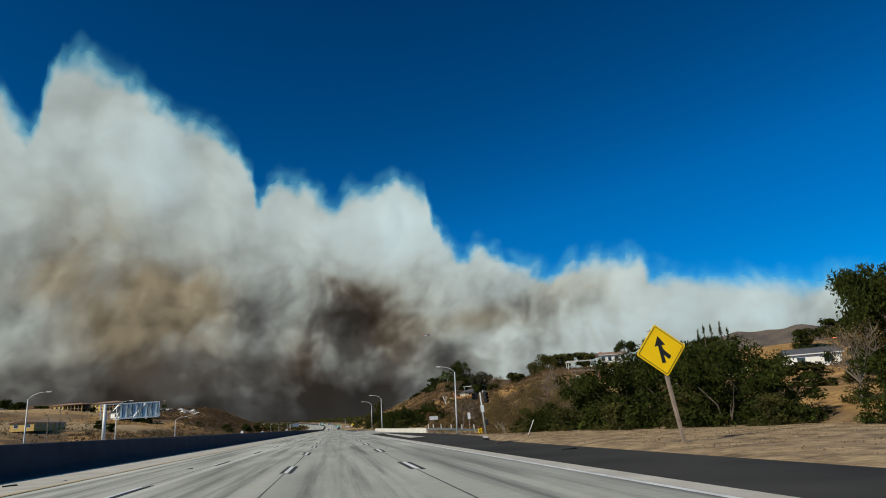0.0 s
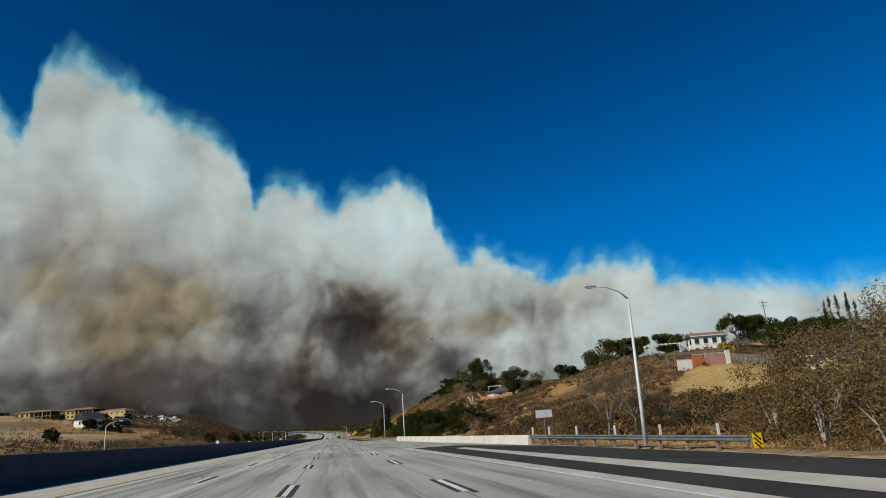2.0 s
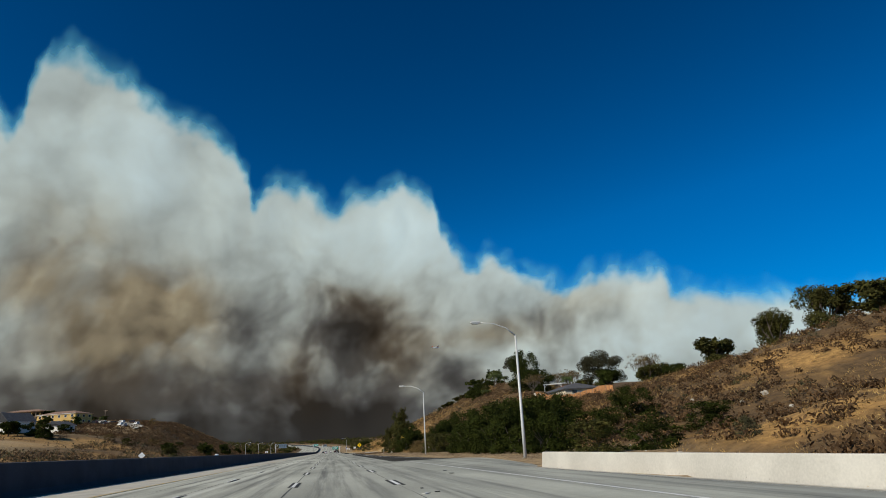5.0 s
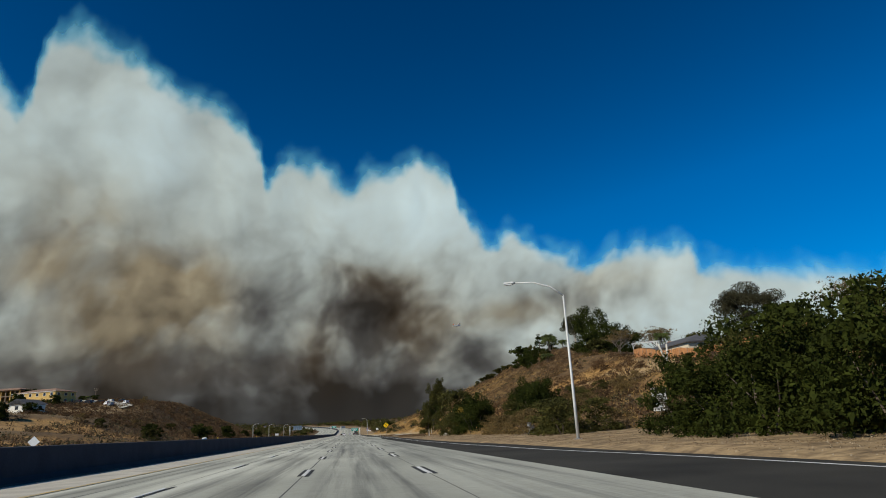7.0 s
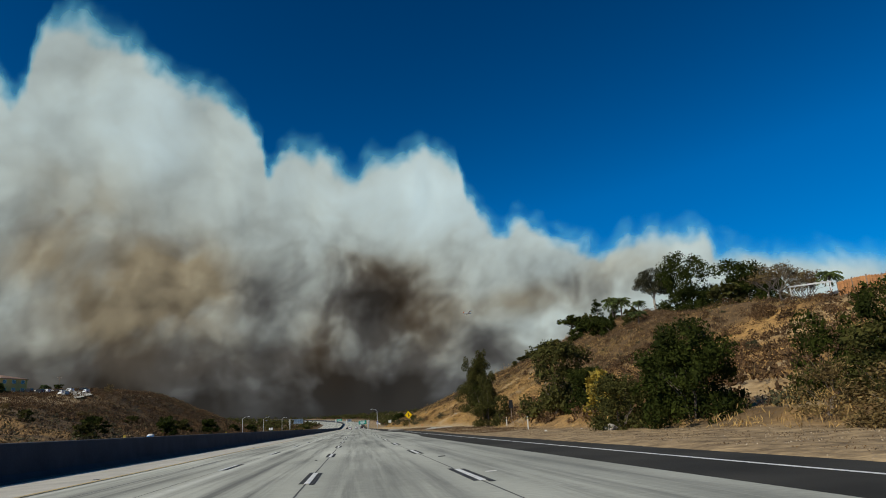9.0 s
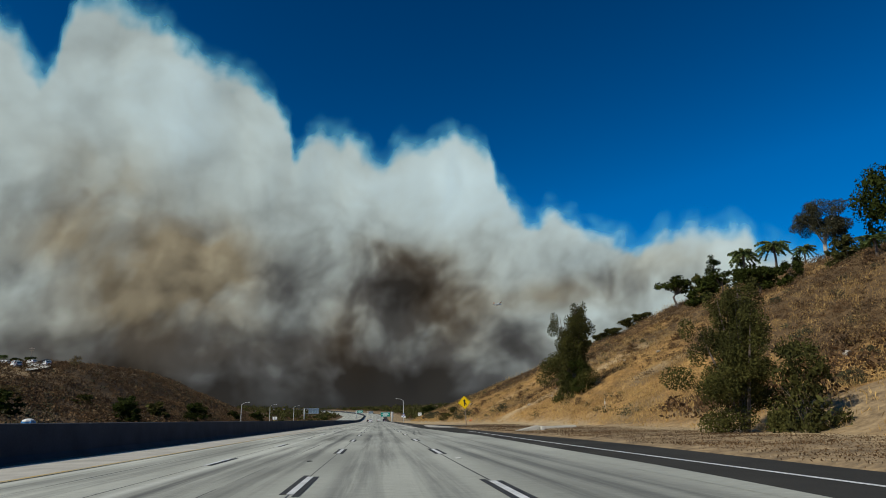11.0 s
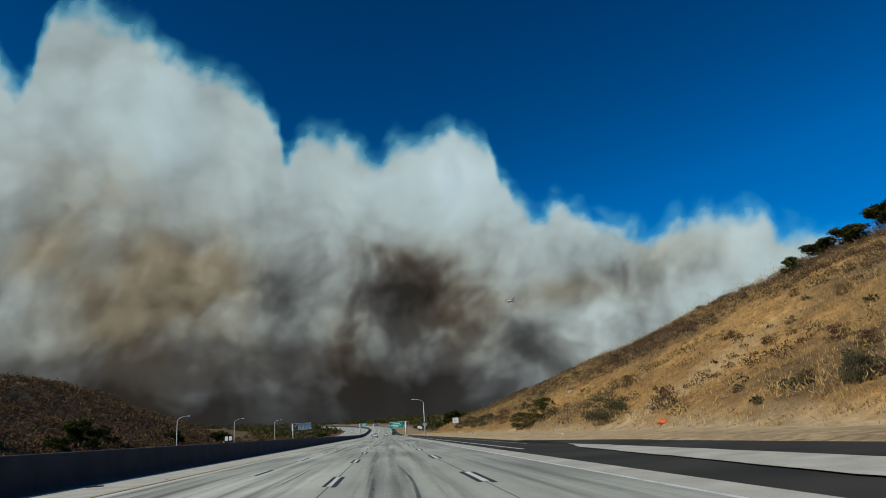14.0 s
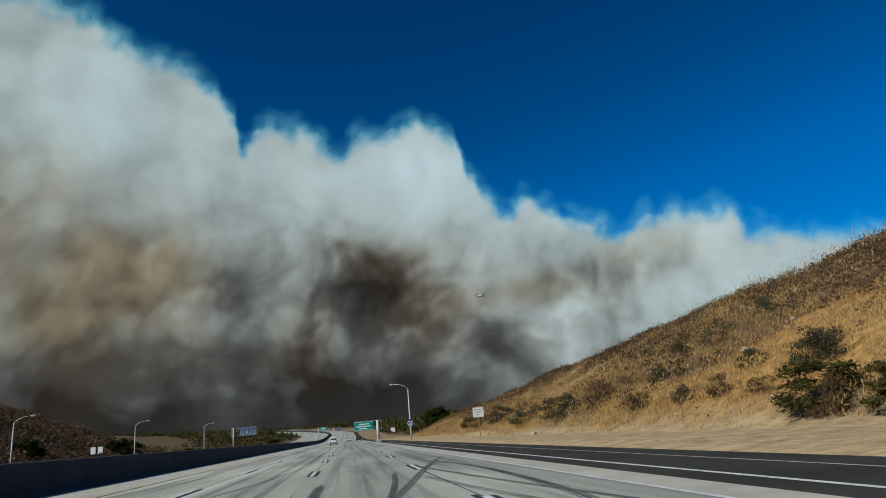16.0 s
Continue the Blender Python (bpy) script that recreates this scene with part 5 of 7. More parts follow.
for x, y, h, w, k in FIRST_ROW + SECOND_ROW + FAR_ROW:
    plant(k, x, y, h, w)
rr = random.Random(40)
for i in range(22):
    y = rr.uniform(74, 102)
    x = 19.0 + 0.1 * (y - 60) + rr.uniform(0, 14)
    plant(rr.choice(["autumn_tree", "dry_bush", "bare_tree"]), x, y, rr.uniform(1.8, 3.4), rr.uniform(3.0, 4.6))
for i in range(34):
    y = rr.uniform(104, 200)
    x = lerp(SLOPE, y)[0] + rr.uniform(1, 24)
    if not inside(x, y, LAWN):
        plant(rr.choice(["brown_shrub", "dry_bush", "brown_shrub", "sage_bush"]), x, y, rr.uniform(0.9, 2.0), rr.uniform(1.8, 3.4))
# hilltop by the houses
HILLTOP_NEAR = [(97, 211, 9, 8, "pine_tree"), (99, 198, 10, 8, "oak_tree"), (104, 203, 9, 8, "pine_tree"), (92, 206, 5, 6, "autumn_tree"), (88, 202, 3.5, 4, "yellow_bush"), (112, 200, 8, 9, "oak_tree"), (118, 196, 9, 10, "oak_tree"), (126, 214, 11, 2.2, "cypress"),
                (130, 217, 12, 2.2, "cypress"), (134, 219, 11, 2.2, "cypress"), (139, 221, 12, 2.4, "cypress"), (143, 223, 10, 2.2, "cypress"), (82, 250, 9.5, 9, "hedge_tree"), (80, 262, 9, 8, "hedge_tree"), (86, 242, 6.5, 9, "hedge_tree"), (76, 275, 6.5, 8, "hedge_tree")]
HILLTOP_NEXT = [(70, 292, 5, 6, "hedge_tree"), (66, 305, 6, 6, "oak_tree"), (58, 345, 1.6, 3, "brown_shrub"), (56.5, 327.5, 1.9, 2.8, "palm_tree"), (56, 317.5, 2.2, 4, "olive_bush"), (83, 379, 5.5, 4.2, "palm_tree"), (57.5, 309, 2.0, 3.5, "olive_bush"), (90, 230, 6, 8, "hedge_tree"),
                (122, 240, 9, 9, "oak_tree"), (150, 250, 9, 10, "oak_tree"), (165, 270, 9, 10, "hedge_tree"), (150, 190, 7, 9, "oak_tree"), (170, 200, 8, 10, "oak_tree")]
for x, y, h, w, k in HILLTOP_NEAR + HILLTOP_NEXT:
    plant(k, x, y, h, w)


def dead_tree(x, y):
    t = thing("dead_tree", (x, y, height(x, y) - 0.2), "bare white forked trunk standing on the slope below the fence", "tree")
    part("trunk", tube([(0, 0, 0), (0.15, 0, 1.3), (0.05, 0, 2.4)], [0.34, 0.30, 0.28], 9), "bark_white", t, smooth=True)
    part("limb", tube([(0.0, 0, 2.2), (-0.45, 0, 3.3), (-1.0, 0.1, 4.9)], [0.24, 0.20, 0.15], 8), "bark_white", t, smooth=True)
    part("limb", tube([(0.1, 0, 2.2), (0.5, 0.1, 3.4), (0.55, 0.1, 4.8)], [0.24, 0.19, 0.16], 8), "bark_white", t, smooth=True)
    part("stub", tube([(-0.3, 0, 2.9), (-0.05, -0.3, 3.5)], [0.12, 0.06], 6), "bark_white", t)


dead_tree(52.6, 318.5)
# beyond the bridge: the deep green thicket, then the slope
BEYOND_BRIDGE_NEAR = [(19, 214, 4.0, 5.6, "bush"), (18.6, 221, 5.8, 6.6, "bush"), (18.2, 228, 6.0, 6.6, "bush"), (18.4, 235, 6.2, 6.6, "bush"), (18.0, 241.5, 5.8, 6.4, "bush"), (18.6, 246.5, 4.4, 5.4, "bush"), (22.5, 242, 7.0, 7, "bush"), (23, 233, 6.8, 7, "bush"),
                      (23.5, 224, 6.4, 7, "bush"), (27, 229, 4.2, 6.5, "bush"), (29, 239, 4.2, 6.5, "bush"), (29, 250, 4.2, 6.5, "bush"), (22.5, 249.5, 4.6, 6, "bush"), (28, 219, 3.2, 6, "bush"), (34, 226, 4.2, 6.5, "bush"), (20, 204, 2.8, 5, "olive_bush")]
BEYOND_BRIDGE_NEXT = [(26, 206, 3.4, 6, "bush"), (34, 210, 2.6, 6, "bush"), (33, 246, 4.2, 6.5, "bush"), (72, 323, 14, 13, "eucalyptus"), (80, 356, 7, 7, "hedge_tree"), (84, 350, 6.5, 6, "hedge_tree"), (74, 300, 8, 7, "bare_tree"), (48, 296, 1.2, 3, "brown_shrub"),
                      (40, 280, 6, 7, "bush"), (36, 270, 6, 7, "olive_bush"), (19.6, 277, 3.6, 5.6, "olive_bush"), (24, 273, 2.2, 4.6, "dry_bush"), (18.2, 273, 3.4, 5.4, "olive_bush"), (17.6, 269, 3.0, 4.6, "olive_bush"), (21.5, 271, 3.2, 5, "olive_bush"), (25.5, 249, 5.4, 6, "bush")]
BEYOND_BRIDGE_MIDDLE = [(18.5, 250.8, 4.8, 4.8, "bush"), (22.6, 254, 4.6, 4.6, "bush"), (27, 257, 4.2, 5, "bush"), (17.4, 310, 5.8, 6.0, "bush"), (18.6, 312, 5.8, 6.0, "bush"), (15.0, 314, 3.0, 4.0, "olive_bush"), (16.6, 317.5, 3.6, 4.5, "olive_bush"), (19.0, 316, 4.6, 5.5, "bush"),
                        (20.5, 317.5, 4.8, 5, "bush"), (18.6, 326, 3.4, 3.6, "yellow_bush"), (36, 349, 6.8, 4.6, "bush"), (33, 343, 4.4, 4.5, "bush"), (18.4, 297, 2.4, 5.0, "dry_bush"), (18.2, 283, 2.6, 5.0, "dry_bush"), (20.4, 287, 3.0, 5.0, "dry_bush"), (24.6, 297.5, 5.0, 5.2, "bush"), (22.0, 290, 2.4, 4.4, "olive_bush"), (23.4, 307, 4.8, 4.4, "bush")]
BEYOND_BRIDGE_HIGH = [(25, 304, 5.2, 5, "bush"), (26, 300.5, 5.2, 5, "bush"), (23.4, 298.5, 4.6, 4.6, "bush"), (21.5, 301.5, 3.4, 4.4, "olive_bush"), (30, 300, 2.6, 4.5, "olive_bush"), (18.4, 301, 2.2, 3.4, "dry_bush"), (18.4, 296.5, 2.4, 4.6, "dry_bush"), (18.6, 292.5, 2.4, 4.6, "dry_bush"),
                      (19.5, 289, 2.6, 4.6, "dry_bush"), (23, 293, 2.6, 4.5, "olive_bush"), (25, 288, 1.8, 4, "dry_bush"), (30, 291, 1.3, 4, "brown_shrub"), (33, 302, 2.0, 4, "dry_bush"), (18.6, 338, 7.4, 7.5, "olive_bush"), (21.5, 341, 6.6, 6, "olive_bush"), (20.0, 333, 4.0, 5, "bush")]
BEYOND_BRIDGE_UPPER = [(18.0, 368.5, 7.8, 5.2, "tall_shrub"), (19.5, 366, 4.5, 4, "olive_bush"), (25, 352, 3, 4, "sage_bush"), (80, 387, 3.6, 5, "dry_bush"), (79, 396, 5, 6, "dry_bush"), (82.5, 428, 17, 16, "bush"), (80, 424, 9, 12, "bush"), (71.5, 388, 10.5, 13.5, "bush"), (78, 393, 10.5, 12, "bush"), (67, 386, 5, 8, "olive_bush"),
                       (84, 398, 7, 8, "bare_tree"), (86, 390, 6.5, 7, "bare_tree"), (92, 398, 8, 9, "bare_tree"), (60, 408, 3.0, 4, "palm_tree"), (62, 416, 4, 5, "olive_bush"), (60, 424, 4.5, 5, "bush"), (70, 462, 5, 6, "pine_tree"), (66, 446, 5, 6, "pine_tree")]
BEYOND_BRIDGE_TOP = [(62, 436, 5, 6, "oak_tree"), (84, 366, 2.6, 3, "palm_tree"), (110, 362, 9, 10, "oak_tree"), (120, 372, 9, 10, "oak_tree"), (80, 372, 2.2, 4, "brown_shrub"), (68, 372, 5.5, 7, "bare_tree"), (70, 378, 5, 7, "bare_tree"), (58, 362, 2.0, 4, "brown_shrub")]
for x, y, h, w, k in BEYOND_BRIDGE_NEAR + BEYOND_BRIDGE_NEXT + BEYOND_BRIDGE_MIDDLE + BEYOND_BRIDGE_HIGH + BEYOND_BRIDGE_UPPER + BEYOND_BRIDGE_TOP:
    plant(k, x, y, h, w)
rr = random.Random(91)
for i in range(20):
    y = rr.uniform(284, 305)
    plant(rr.choice(["dry_bush", "dry_bush", "dry_bush", "olive_bush"]), rr.uniform(20.5, 38) + (0 if y > 291 else 3), y, rr.uniform(1.3, 2.3), rr.uniform(2.6, 4.0))
# the last slope and its ridge
LAST_SLOPE_NEAR = [(27.6, 429.5, 13.6, 9.0, "tall_shrub"), (26.4, 429, 4.4, 4.4, "olive_bush"), (28.4, 428, 4.8, 4.4, "bush"), (28.8, 431, 5.5, 4.8, "olive_bush"), (73, 488, 7.5, 11, "pine_tree"), (80, 482, 9.5, 6.5, "conifer"), (84, 477, 9, 6, "conifer"), (77, 484, 6, 5, "olive_bush"),
                   (80, 469, 8.5, 6, "palm_tree"), (66, 462, 5.5, 8, "bush"), (74, 449, 6.5, 6, "palm_tree"), (78, 446, 4, 4, "palm_tree"), (84, 448, 14, 11, "eucalyptus"), (62, 513, 2.4, 5, "hedge_tree"), (65, 510, 2.7, 5.5, "hedge_tree"), (68.5, 508, 3.0, 5.5, "hedge_tree")]
LAST_SLOPE_NEXT = [(71, 505, 3.0, 5.5, "hedge_tree"), (59, 516, 2.4, 3.4, "olive_bush"), (19.6, 487.5, 2.4, 5.4, "sage_bush"), (20.8, 478.5, 2.0, 2.6, "brown_shrub"), (18.2, 517.0, 1.9, 3.9, "olive_bush"), (18.2, 513.3, 1.6, 2.6, "olive_bush"), (17.8, 516, 1.6, 2.4, "brown_shrub"), (21.0, 520, 1.7, 3.2, "sage_bush"),
                   (18.6, 549.5, 2.1, 4.8, "sage_bush"), (20.5, 546, 1.8, 3.2, "brown_shrub"), (23.6, 541, 1.5, 2.1, "sage_bush"), (18.8, 535, 1.4, 2.2, "brown_shrub"), (19.2, 529.5, 1.1, 1.6, "sage_bush"), (19.2, 525.5, 1.2, 1.8, "brown_shrub"), (23.3, 528.5, 1.2, 2.2, "sage_bush"), (18.6, 562, 1.8, 4.2, "sage_bush")]
LAST_SLOPE_MIDDLE = [(20.4, 566, 1.6, 3.4, "brown_shrub"), (23.4, 460.5, 1.8, 2.5, "sage_bush"), (29, 469, 1.1, 2.2, "brown_shrub"), (19.8, 511, 2.6, 3.8, "olive_bush"), (23, 464, 0.8, 1.6, "brown_shrub"), (18.8, 574, 2.2, 4.2, "sage_bush"), (18.4, 584, 2.0, 3.6, "brown_shrub"), (18.8, 594, 2.2, 4, "sage_bush"),
                     (26, 498, 1.4, 2.4, "brown_shrub"), (33, 540, 1.6, 2.4, "sage_bush"), (34, 523, 1.4, 2.2, "brown_shrub"), (40, 470, 1.8, 3, "brown_shrub"), (36, 448, 1.6, 2.6, "brown_shrub"), (46, 452, 1.6, 2.6, "brown_shrub")]
for x, y, h, w, k in LAST_SLOPE_NEAR + LAST_SLOPE_NEXT + LAST_SLOPE_MIDDLE:
    plant(k, x, y, h, w)
rr = random.Random(61)
for i in range(90):
    y = rr.uniform(392, 560)
    x = lerp(SLOPE, y)[0] + 2 + 40 * rr.random() ** 0.8
    s = rr.uniform(0.45, 1.1)
    plant("brown_shrub" if rr.random() < 0.75 else "sage_bush", x, y, s, s * rr.uniform(1.5, 2.4))
for i in range(44):
    y = rr.uniform(296, 392)
    x = lerp(SLOPE, y)[0] + 5 + 45 * rr.random()
    s = rr.uniform(0.6, 1.5)
    plant(rr.choice(["brown_shrub", "brown_shrub", "sage_bush"]), x, y, s, s * rr.uniform(1.4, 2.2))
# far trees round the bend and on the opposite hill
rr = random.Random(5)
for i in range(46):
    s, d = rr.uniform(690, 900), rr.uniform(22, 120)
    p = way(s, d)
    plant(rr.choice(["oak_tree", "bush", "olive_bush", "hedge_tree", "oak_tree"]), p.x, p.y, rr.uniform(4, 8), rr.uniform(6, 9))
OPPOSITE_NEAR = [(-62, 690, 5, 8, "bush"), (-64, 706, 5, 8, "bush"), (-61, 508, 6, 7, "bush"), (-63, 514, 6.5, 8, "bush"), (-60, 560, 3.5, 6, "bush"), (-62, 575, 6, 9, "bush"), (-66, 545, 5, 9, "olive_bush"), (-70, 470, 5, 8, "bush"),
                 (-66, 452, 4, 8, "olive_bush"), (-64, 590, 4, 8, "olive_bush"), (-63, 640, 4, 7, "bush"), (-150, 640, 5, 7, "bush"), (-160, 648, 4, 7, "bush"), (-175, 640, 4, 8, "bush"), (-140, 560, 6, 7, "bush"), (-150, 545, 6, 8, "bush")]
OPPOSITE_NEXT = [(-125, 470, 7, 8, "bush"), (-132, 462, 7, 8, "oak_tree"), (-118, 462, 6, 8, "bush"), (-215, 620, 8, 8, "oak_tree"), (-225, 640, 9, 8, "oak_tree"), (-265, 600, 12, 10, "oak_tree"), (-280, 610, 10, 10, "oak_tree"), (-300, 590, 11, 12, "oak_tree"),
                 (-250, 590, 9, 10, "oak_tree"), (-240, 560, 8, 9, "oak_tree"), (-205, 780, 6, 9, "bush"), (-120, 380, 5, 7, "bush"), (-100, 330, 5, 7, "bush"), (-190, 700, 4, 5, "palm_tree"), (-182, 706, 4, 4, "palm_tree")]
for x, y, h, w, k in OPPOSITE_NEAR + OPPOSITE_NEXT:
    plant(k, x, y, h, w)
rr = random.Random(8)
for i in range(34):
    s, d = rr.uniform(720, 1000), -rr.uniform(42, 75)
    p = way(s, d)
    plant(rr.choice(["bush", "dry_bush", "dry_bush", "dry_bush"]), p.x, p.y, rr.uniform(1.8, 3.6), rr.uniform(4, 7))


# ---- scrub and dry grass on the slopes ----
def scatter(name, mat, rng, spots, per, size, spread, tall, label, long=2.0, droop=0.0, dome=False):
    c = []
    for x, y, k in spots:
        z = height(x, y)
        q = rng.normal(size=(per, 3))
        if dome:
            q /= np.linalg.norm(q, axis=1)[:, None]
            q[:, 2] = np.abs(q[:, 2])
            q *= rng.uniform(0.5, 1.08, (per, 1)) * np.array([spread, spread, tall]) * k
            q[:, 2] += 0.02
        else:
            q = np.stack([q[:, 0] * spread * k, q[:, 1] * spread * k, np.abs(q[:, 2]) * tall * k * 0.6 + 0.02], 1)
        c.append(np.array([x, y, z]) + q)
    me = leaf_mesh(name, np.concatenate(c), size, mat, 3, long, droop)
    return tagged(new(name, me), label, "vegetation", kind="stuff")


def spots_right(n, rng, y0, y1, d0, d1, patch, lo, high=0.0):
    """Places on the slope, in patches; high draws them towards the crest."""
    out = []
    while len(out) < n:
        y = rng.uniform(y0, y1)
        foot, k, crest, b = lerp(SLOPE, y)
        f = rng.uniform(0, 1) ** 1.2
        d = foot + d0 + (crest + d1 - foot) * f
        if inside(d, y, LAWN):
            continue
        if noise.noise((d * patch, y * patch, 3.3)) + high * (f - 0.5) > lo + rng.uniform(-0.25, 0.25):
            out.append((d, y, rng.uniform(0.5, 1.4)))
    return out


rng = np.random.default_rng(11)
scatter("dry_scrub", "scrub", rng, spots_right(3700, rng, 98, 388, 1, 6, 0.06, -0.15), 40, 0.17, 0.9, 0.9, "brown dried scrub clumps covering the slopes", dome=True)
scatter("ridge_scrub", "scrub", rng, spots_right(3000, rng, 388, 690, 2, 4, 0.09, -0.05, 0.9), 40, 0.100, 0.62, 0.55, "brown dried scrub clumps towards the slope's crest", dome=True)
scatter("hillside_scrub", "scrub", rng, spots_right(1700, rng, 262, 400, 1, 4, 0.10, -0.3, 0.8), 44, 0.07, 0.6, 0.6, "dark brown dead scrub on the slope below the fence", dome=True)
scatter("hillside_grass", "grass_dry", rng, spots_right(1700, rng, 262, 400, 0, 4, 0.12, -0.3), 15, 0.035, 0.35, 0.5, "pale dry grass on the slope below the fence", 9.0, 1.8)
scatter("green_scrub", "scrub_green", rng, spots_right(420, rng, 98, 690, 1, 6, 0.05, 0.1), 100, 0.10, 0.8, 0.75, "grey-green sage scrub clumps on the slopes", dome=True)
scatter("dry_grass", "grass_dry", rng, spots_right(8000, rng, 98, 690, -1, 4, 0.11, -0.15), 16, 0.04, 0.4, 0.45, "pale dry grass tufts on the slopes", 7.0, 1.8)
def spots_last(n, rng, lo, hi, up, grass):
    """Places on the last slope: grass low down in its own patches, dead brush in the others and towards the crest."""
    out = []
    while len(out) < n:
        y = rng.uniform(384, 640)
        foot, k, crest, b = lerp(SLOPE, y)
        f = rng.uniform(lo, hi) ** up
        d = foot + 0.5 + (crest - foot) * f
        p = noise.noise((d * 0.09, y * 0.06, 7.7)) + 0.5 * noise.noise((d * 0.3, y * 0.22, 1.7))
        p += 0.9 * (0.42 - f)
        if (p if grass else -p) > rng.uniform(-0.25, 0.2):
            out.append((d, y, rng.uniform(0.5, 1.3)))
    return out


scatter("slope_grass", "grass_dry", rng, spots_last(9500, rng, 0, 1, 1.3, True), 13, 0.032, 0.30, 0.60, "pale dry grass on the last slope", 10.0, 2.0)
scatter("slope_brush", "scrub_hill", rng, spots_last(5200, rng, 0.03, 1, 0.8, False), 22, 0.082, 0.45, 0.5, "reddish brown dead brush on the last slope", 3.0, 0.6)
scatter("crest_stalks", "grass_dry", rng, [(lerp(SLOPE, y)[2] + rng.uniform(-5, 1.5), y, rng.uniform(0.7, 1.3)) for y in rng.uniform(470, 560, 900)], 9, 0.035, 0.35, 1.2, "tall pale dry stalks along the crest", 14.0, 3.0)
scatter("slope_litter", "scrub", rng, [(lerp(SLOPE, y)[0] + 0.5 + 30 * rng.uniform() ** 1.2, y, rng.uniform(0.3, 1.0)) for y in rng.uniform(384, 640, 3600)], 12, 0.05, 0.4, 0.25, "low dark dead weeds on the last slope")
scatter("slope_scrub", "scrub", rng, spots_last(3200, rng, 0.05, 1, 0.7, False), 42, 0.08, 0.75, 0.55, "dark brown dead scrub clumps on the last slope", dome=True)
scatter("slope_tufts", "grass_dry", rng, spots_last(1300, rng, 0, 0.8, 1.1, True), 34, 0.03, 0.45, 0.75, "tall pale grass tussocks on the last slope", 13.0, 2.4)
scatter("verge_stones", "chip", rng, [(paved(y) + 0.5 + 7 * rng.uniform(), y, rng.uniform(0.3, 1.0)) for y in rng.uniform(20, 428, 5000)], 4, 0.03, 0.8, 0.03, "pale stones and chips strewn on the dirt verge", 1.6)
scatter("verge_litter", "scrub", rng, [(rng.uniform(paved(y) + 0.4, 17), y, rng.uniform(0.3, 0.8)) for y in rng.uniform(330, 428, 3500)], 10, 0.03, 0.6, 0.06, "brown bark and leaf litter on the gravel verge")
scatter("verge_weeds", "scrub", rng, [(rng.uniform(paved(y) + 0.8, 20), y, rng.uniform(0.2, 0.6)) for y in rng.uniform(0, 400, 7000)], 9, 0.021, 0.7, 0.10, "low dead weeds and leaf litter on the dirt verge")


def spots_far(n, rng):
    out = []
    while len(out) < n:
        s, d = rng.uniform(700, 1500), rng.uniform(26, 330)
        if rng.uniform() < 0.25:
            d = -rng.uniform(42, 110)
        if d < 0 and s < 960:
            continue
        p = way(s, d)
        if noise.noise((p.x * 0.02, p.y * 0.02, 1.9)) > rng.uniform(-0.5, 0.25):
            out.append((p.x, p.y, rng.uniform(0.6, 1.5)))
    return out


scatter("far_woods", "leaf_olive", rng, spots_far(1500, rng), 44, 0.85, 3.4, 4.6, "dark olive trees and brush in the distance round the bend", dome=True)
scatter("far_brush", "scrub", rng, spots_far(1300, rng), 26, 0.7, 2.4, 1.8, "brown brush in the distance round the bend", dome=True)


def spots_left(n, rng):
    out = []
    while len(out) < n:
        x, y = rng.uniform(-260, -58), rng.uniform(240, 950)
        if noise.noise((x * 0.03, y * 0.03, 6.1)) > -0.2 + rng.uniform(-0.3, 0.3):
            s, d = along(x, y)
            if d < -50 and (y > 640 or x > -98 - 12 * noise.noise((x * 0.05, y * 0.05, 2.2)) or rng.uniform() < 0.12):
                out.append((x, y, rng.uniform(0.8, 2.2)))
    return out


scatter("hill_scrub", "scrub_hill", rng, spots_left(8500, rng), 15, 0.29, 0.85, 1.0, "brown scrub clumps on the opposite hillside", dome=True)
scatter("hill_brush", "scrub", rng, [(x, y, rng.uniform(0.6, 1.5)) for x, y in zip(-57 - 85 * rng.uniform(0, 1, 6500) ** 1.2, rng.uniform(490, 740, 6500))], 26, 0.24, 1.3, 1.25, "dark reddish brown brush with pale tips on the opposite hill", dome=True)
scatter("hill_sage", "scrub_green", rng, spots_left(2600, rng), 22, 0.27, 0.9, 1.0, "grey-green scrub clumps on the opposite hillside", dome=True)


# ---- lettering ----
def words(text, size, mat, parent, at, rot=(90, 0, 0), name="lettering", align="CENTER"):
    cu = bpy.data.curves.new("lettering", "FONT")
    cu.body, cu.size, cu.align_x, cu.align_y = text, size, align, "CENTER"
    cu.extrude = 0.002
    tmp = new("lettering", cu)
    me = bpy.data.meshes.new_from_object(tmp.evaluated_get(bpy.context.evaluated_depsgraph_get()))
    bpy.data.objects.remove(tmp)
    me.materials.clear()
    me.materials.append(M[mat])
    ob = new(name, me)
    ob.parent = parent
    ob.matrix_basis = pose(*at, *rot)
    return ob


def plate(w, h, t=0.012, r=0.05, at=(0, 0, 0), bm=None):
    """An upright sheet with rounded corners, its face towards -y."""
    pts = []
    for cx, cz, a0 in ((w / 2 - r, h / 2 - r, 0), (-w / 2 + r, h / 2 - r, 90), (-w / 2 + r, -h / 2 + r, 180), (w / 2 - r, -h / 2 + r, 270)):
        for k in range(4):
            a = radians(a0 + 30 * k)
            pts.append((at[0] + cx + r * math.cos(a), at[2] + cz + r * math.sin(a)))
    return prism(pts, at[1] - t / 2, at[1] + t / 2, bm)


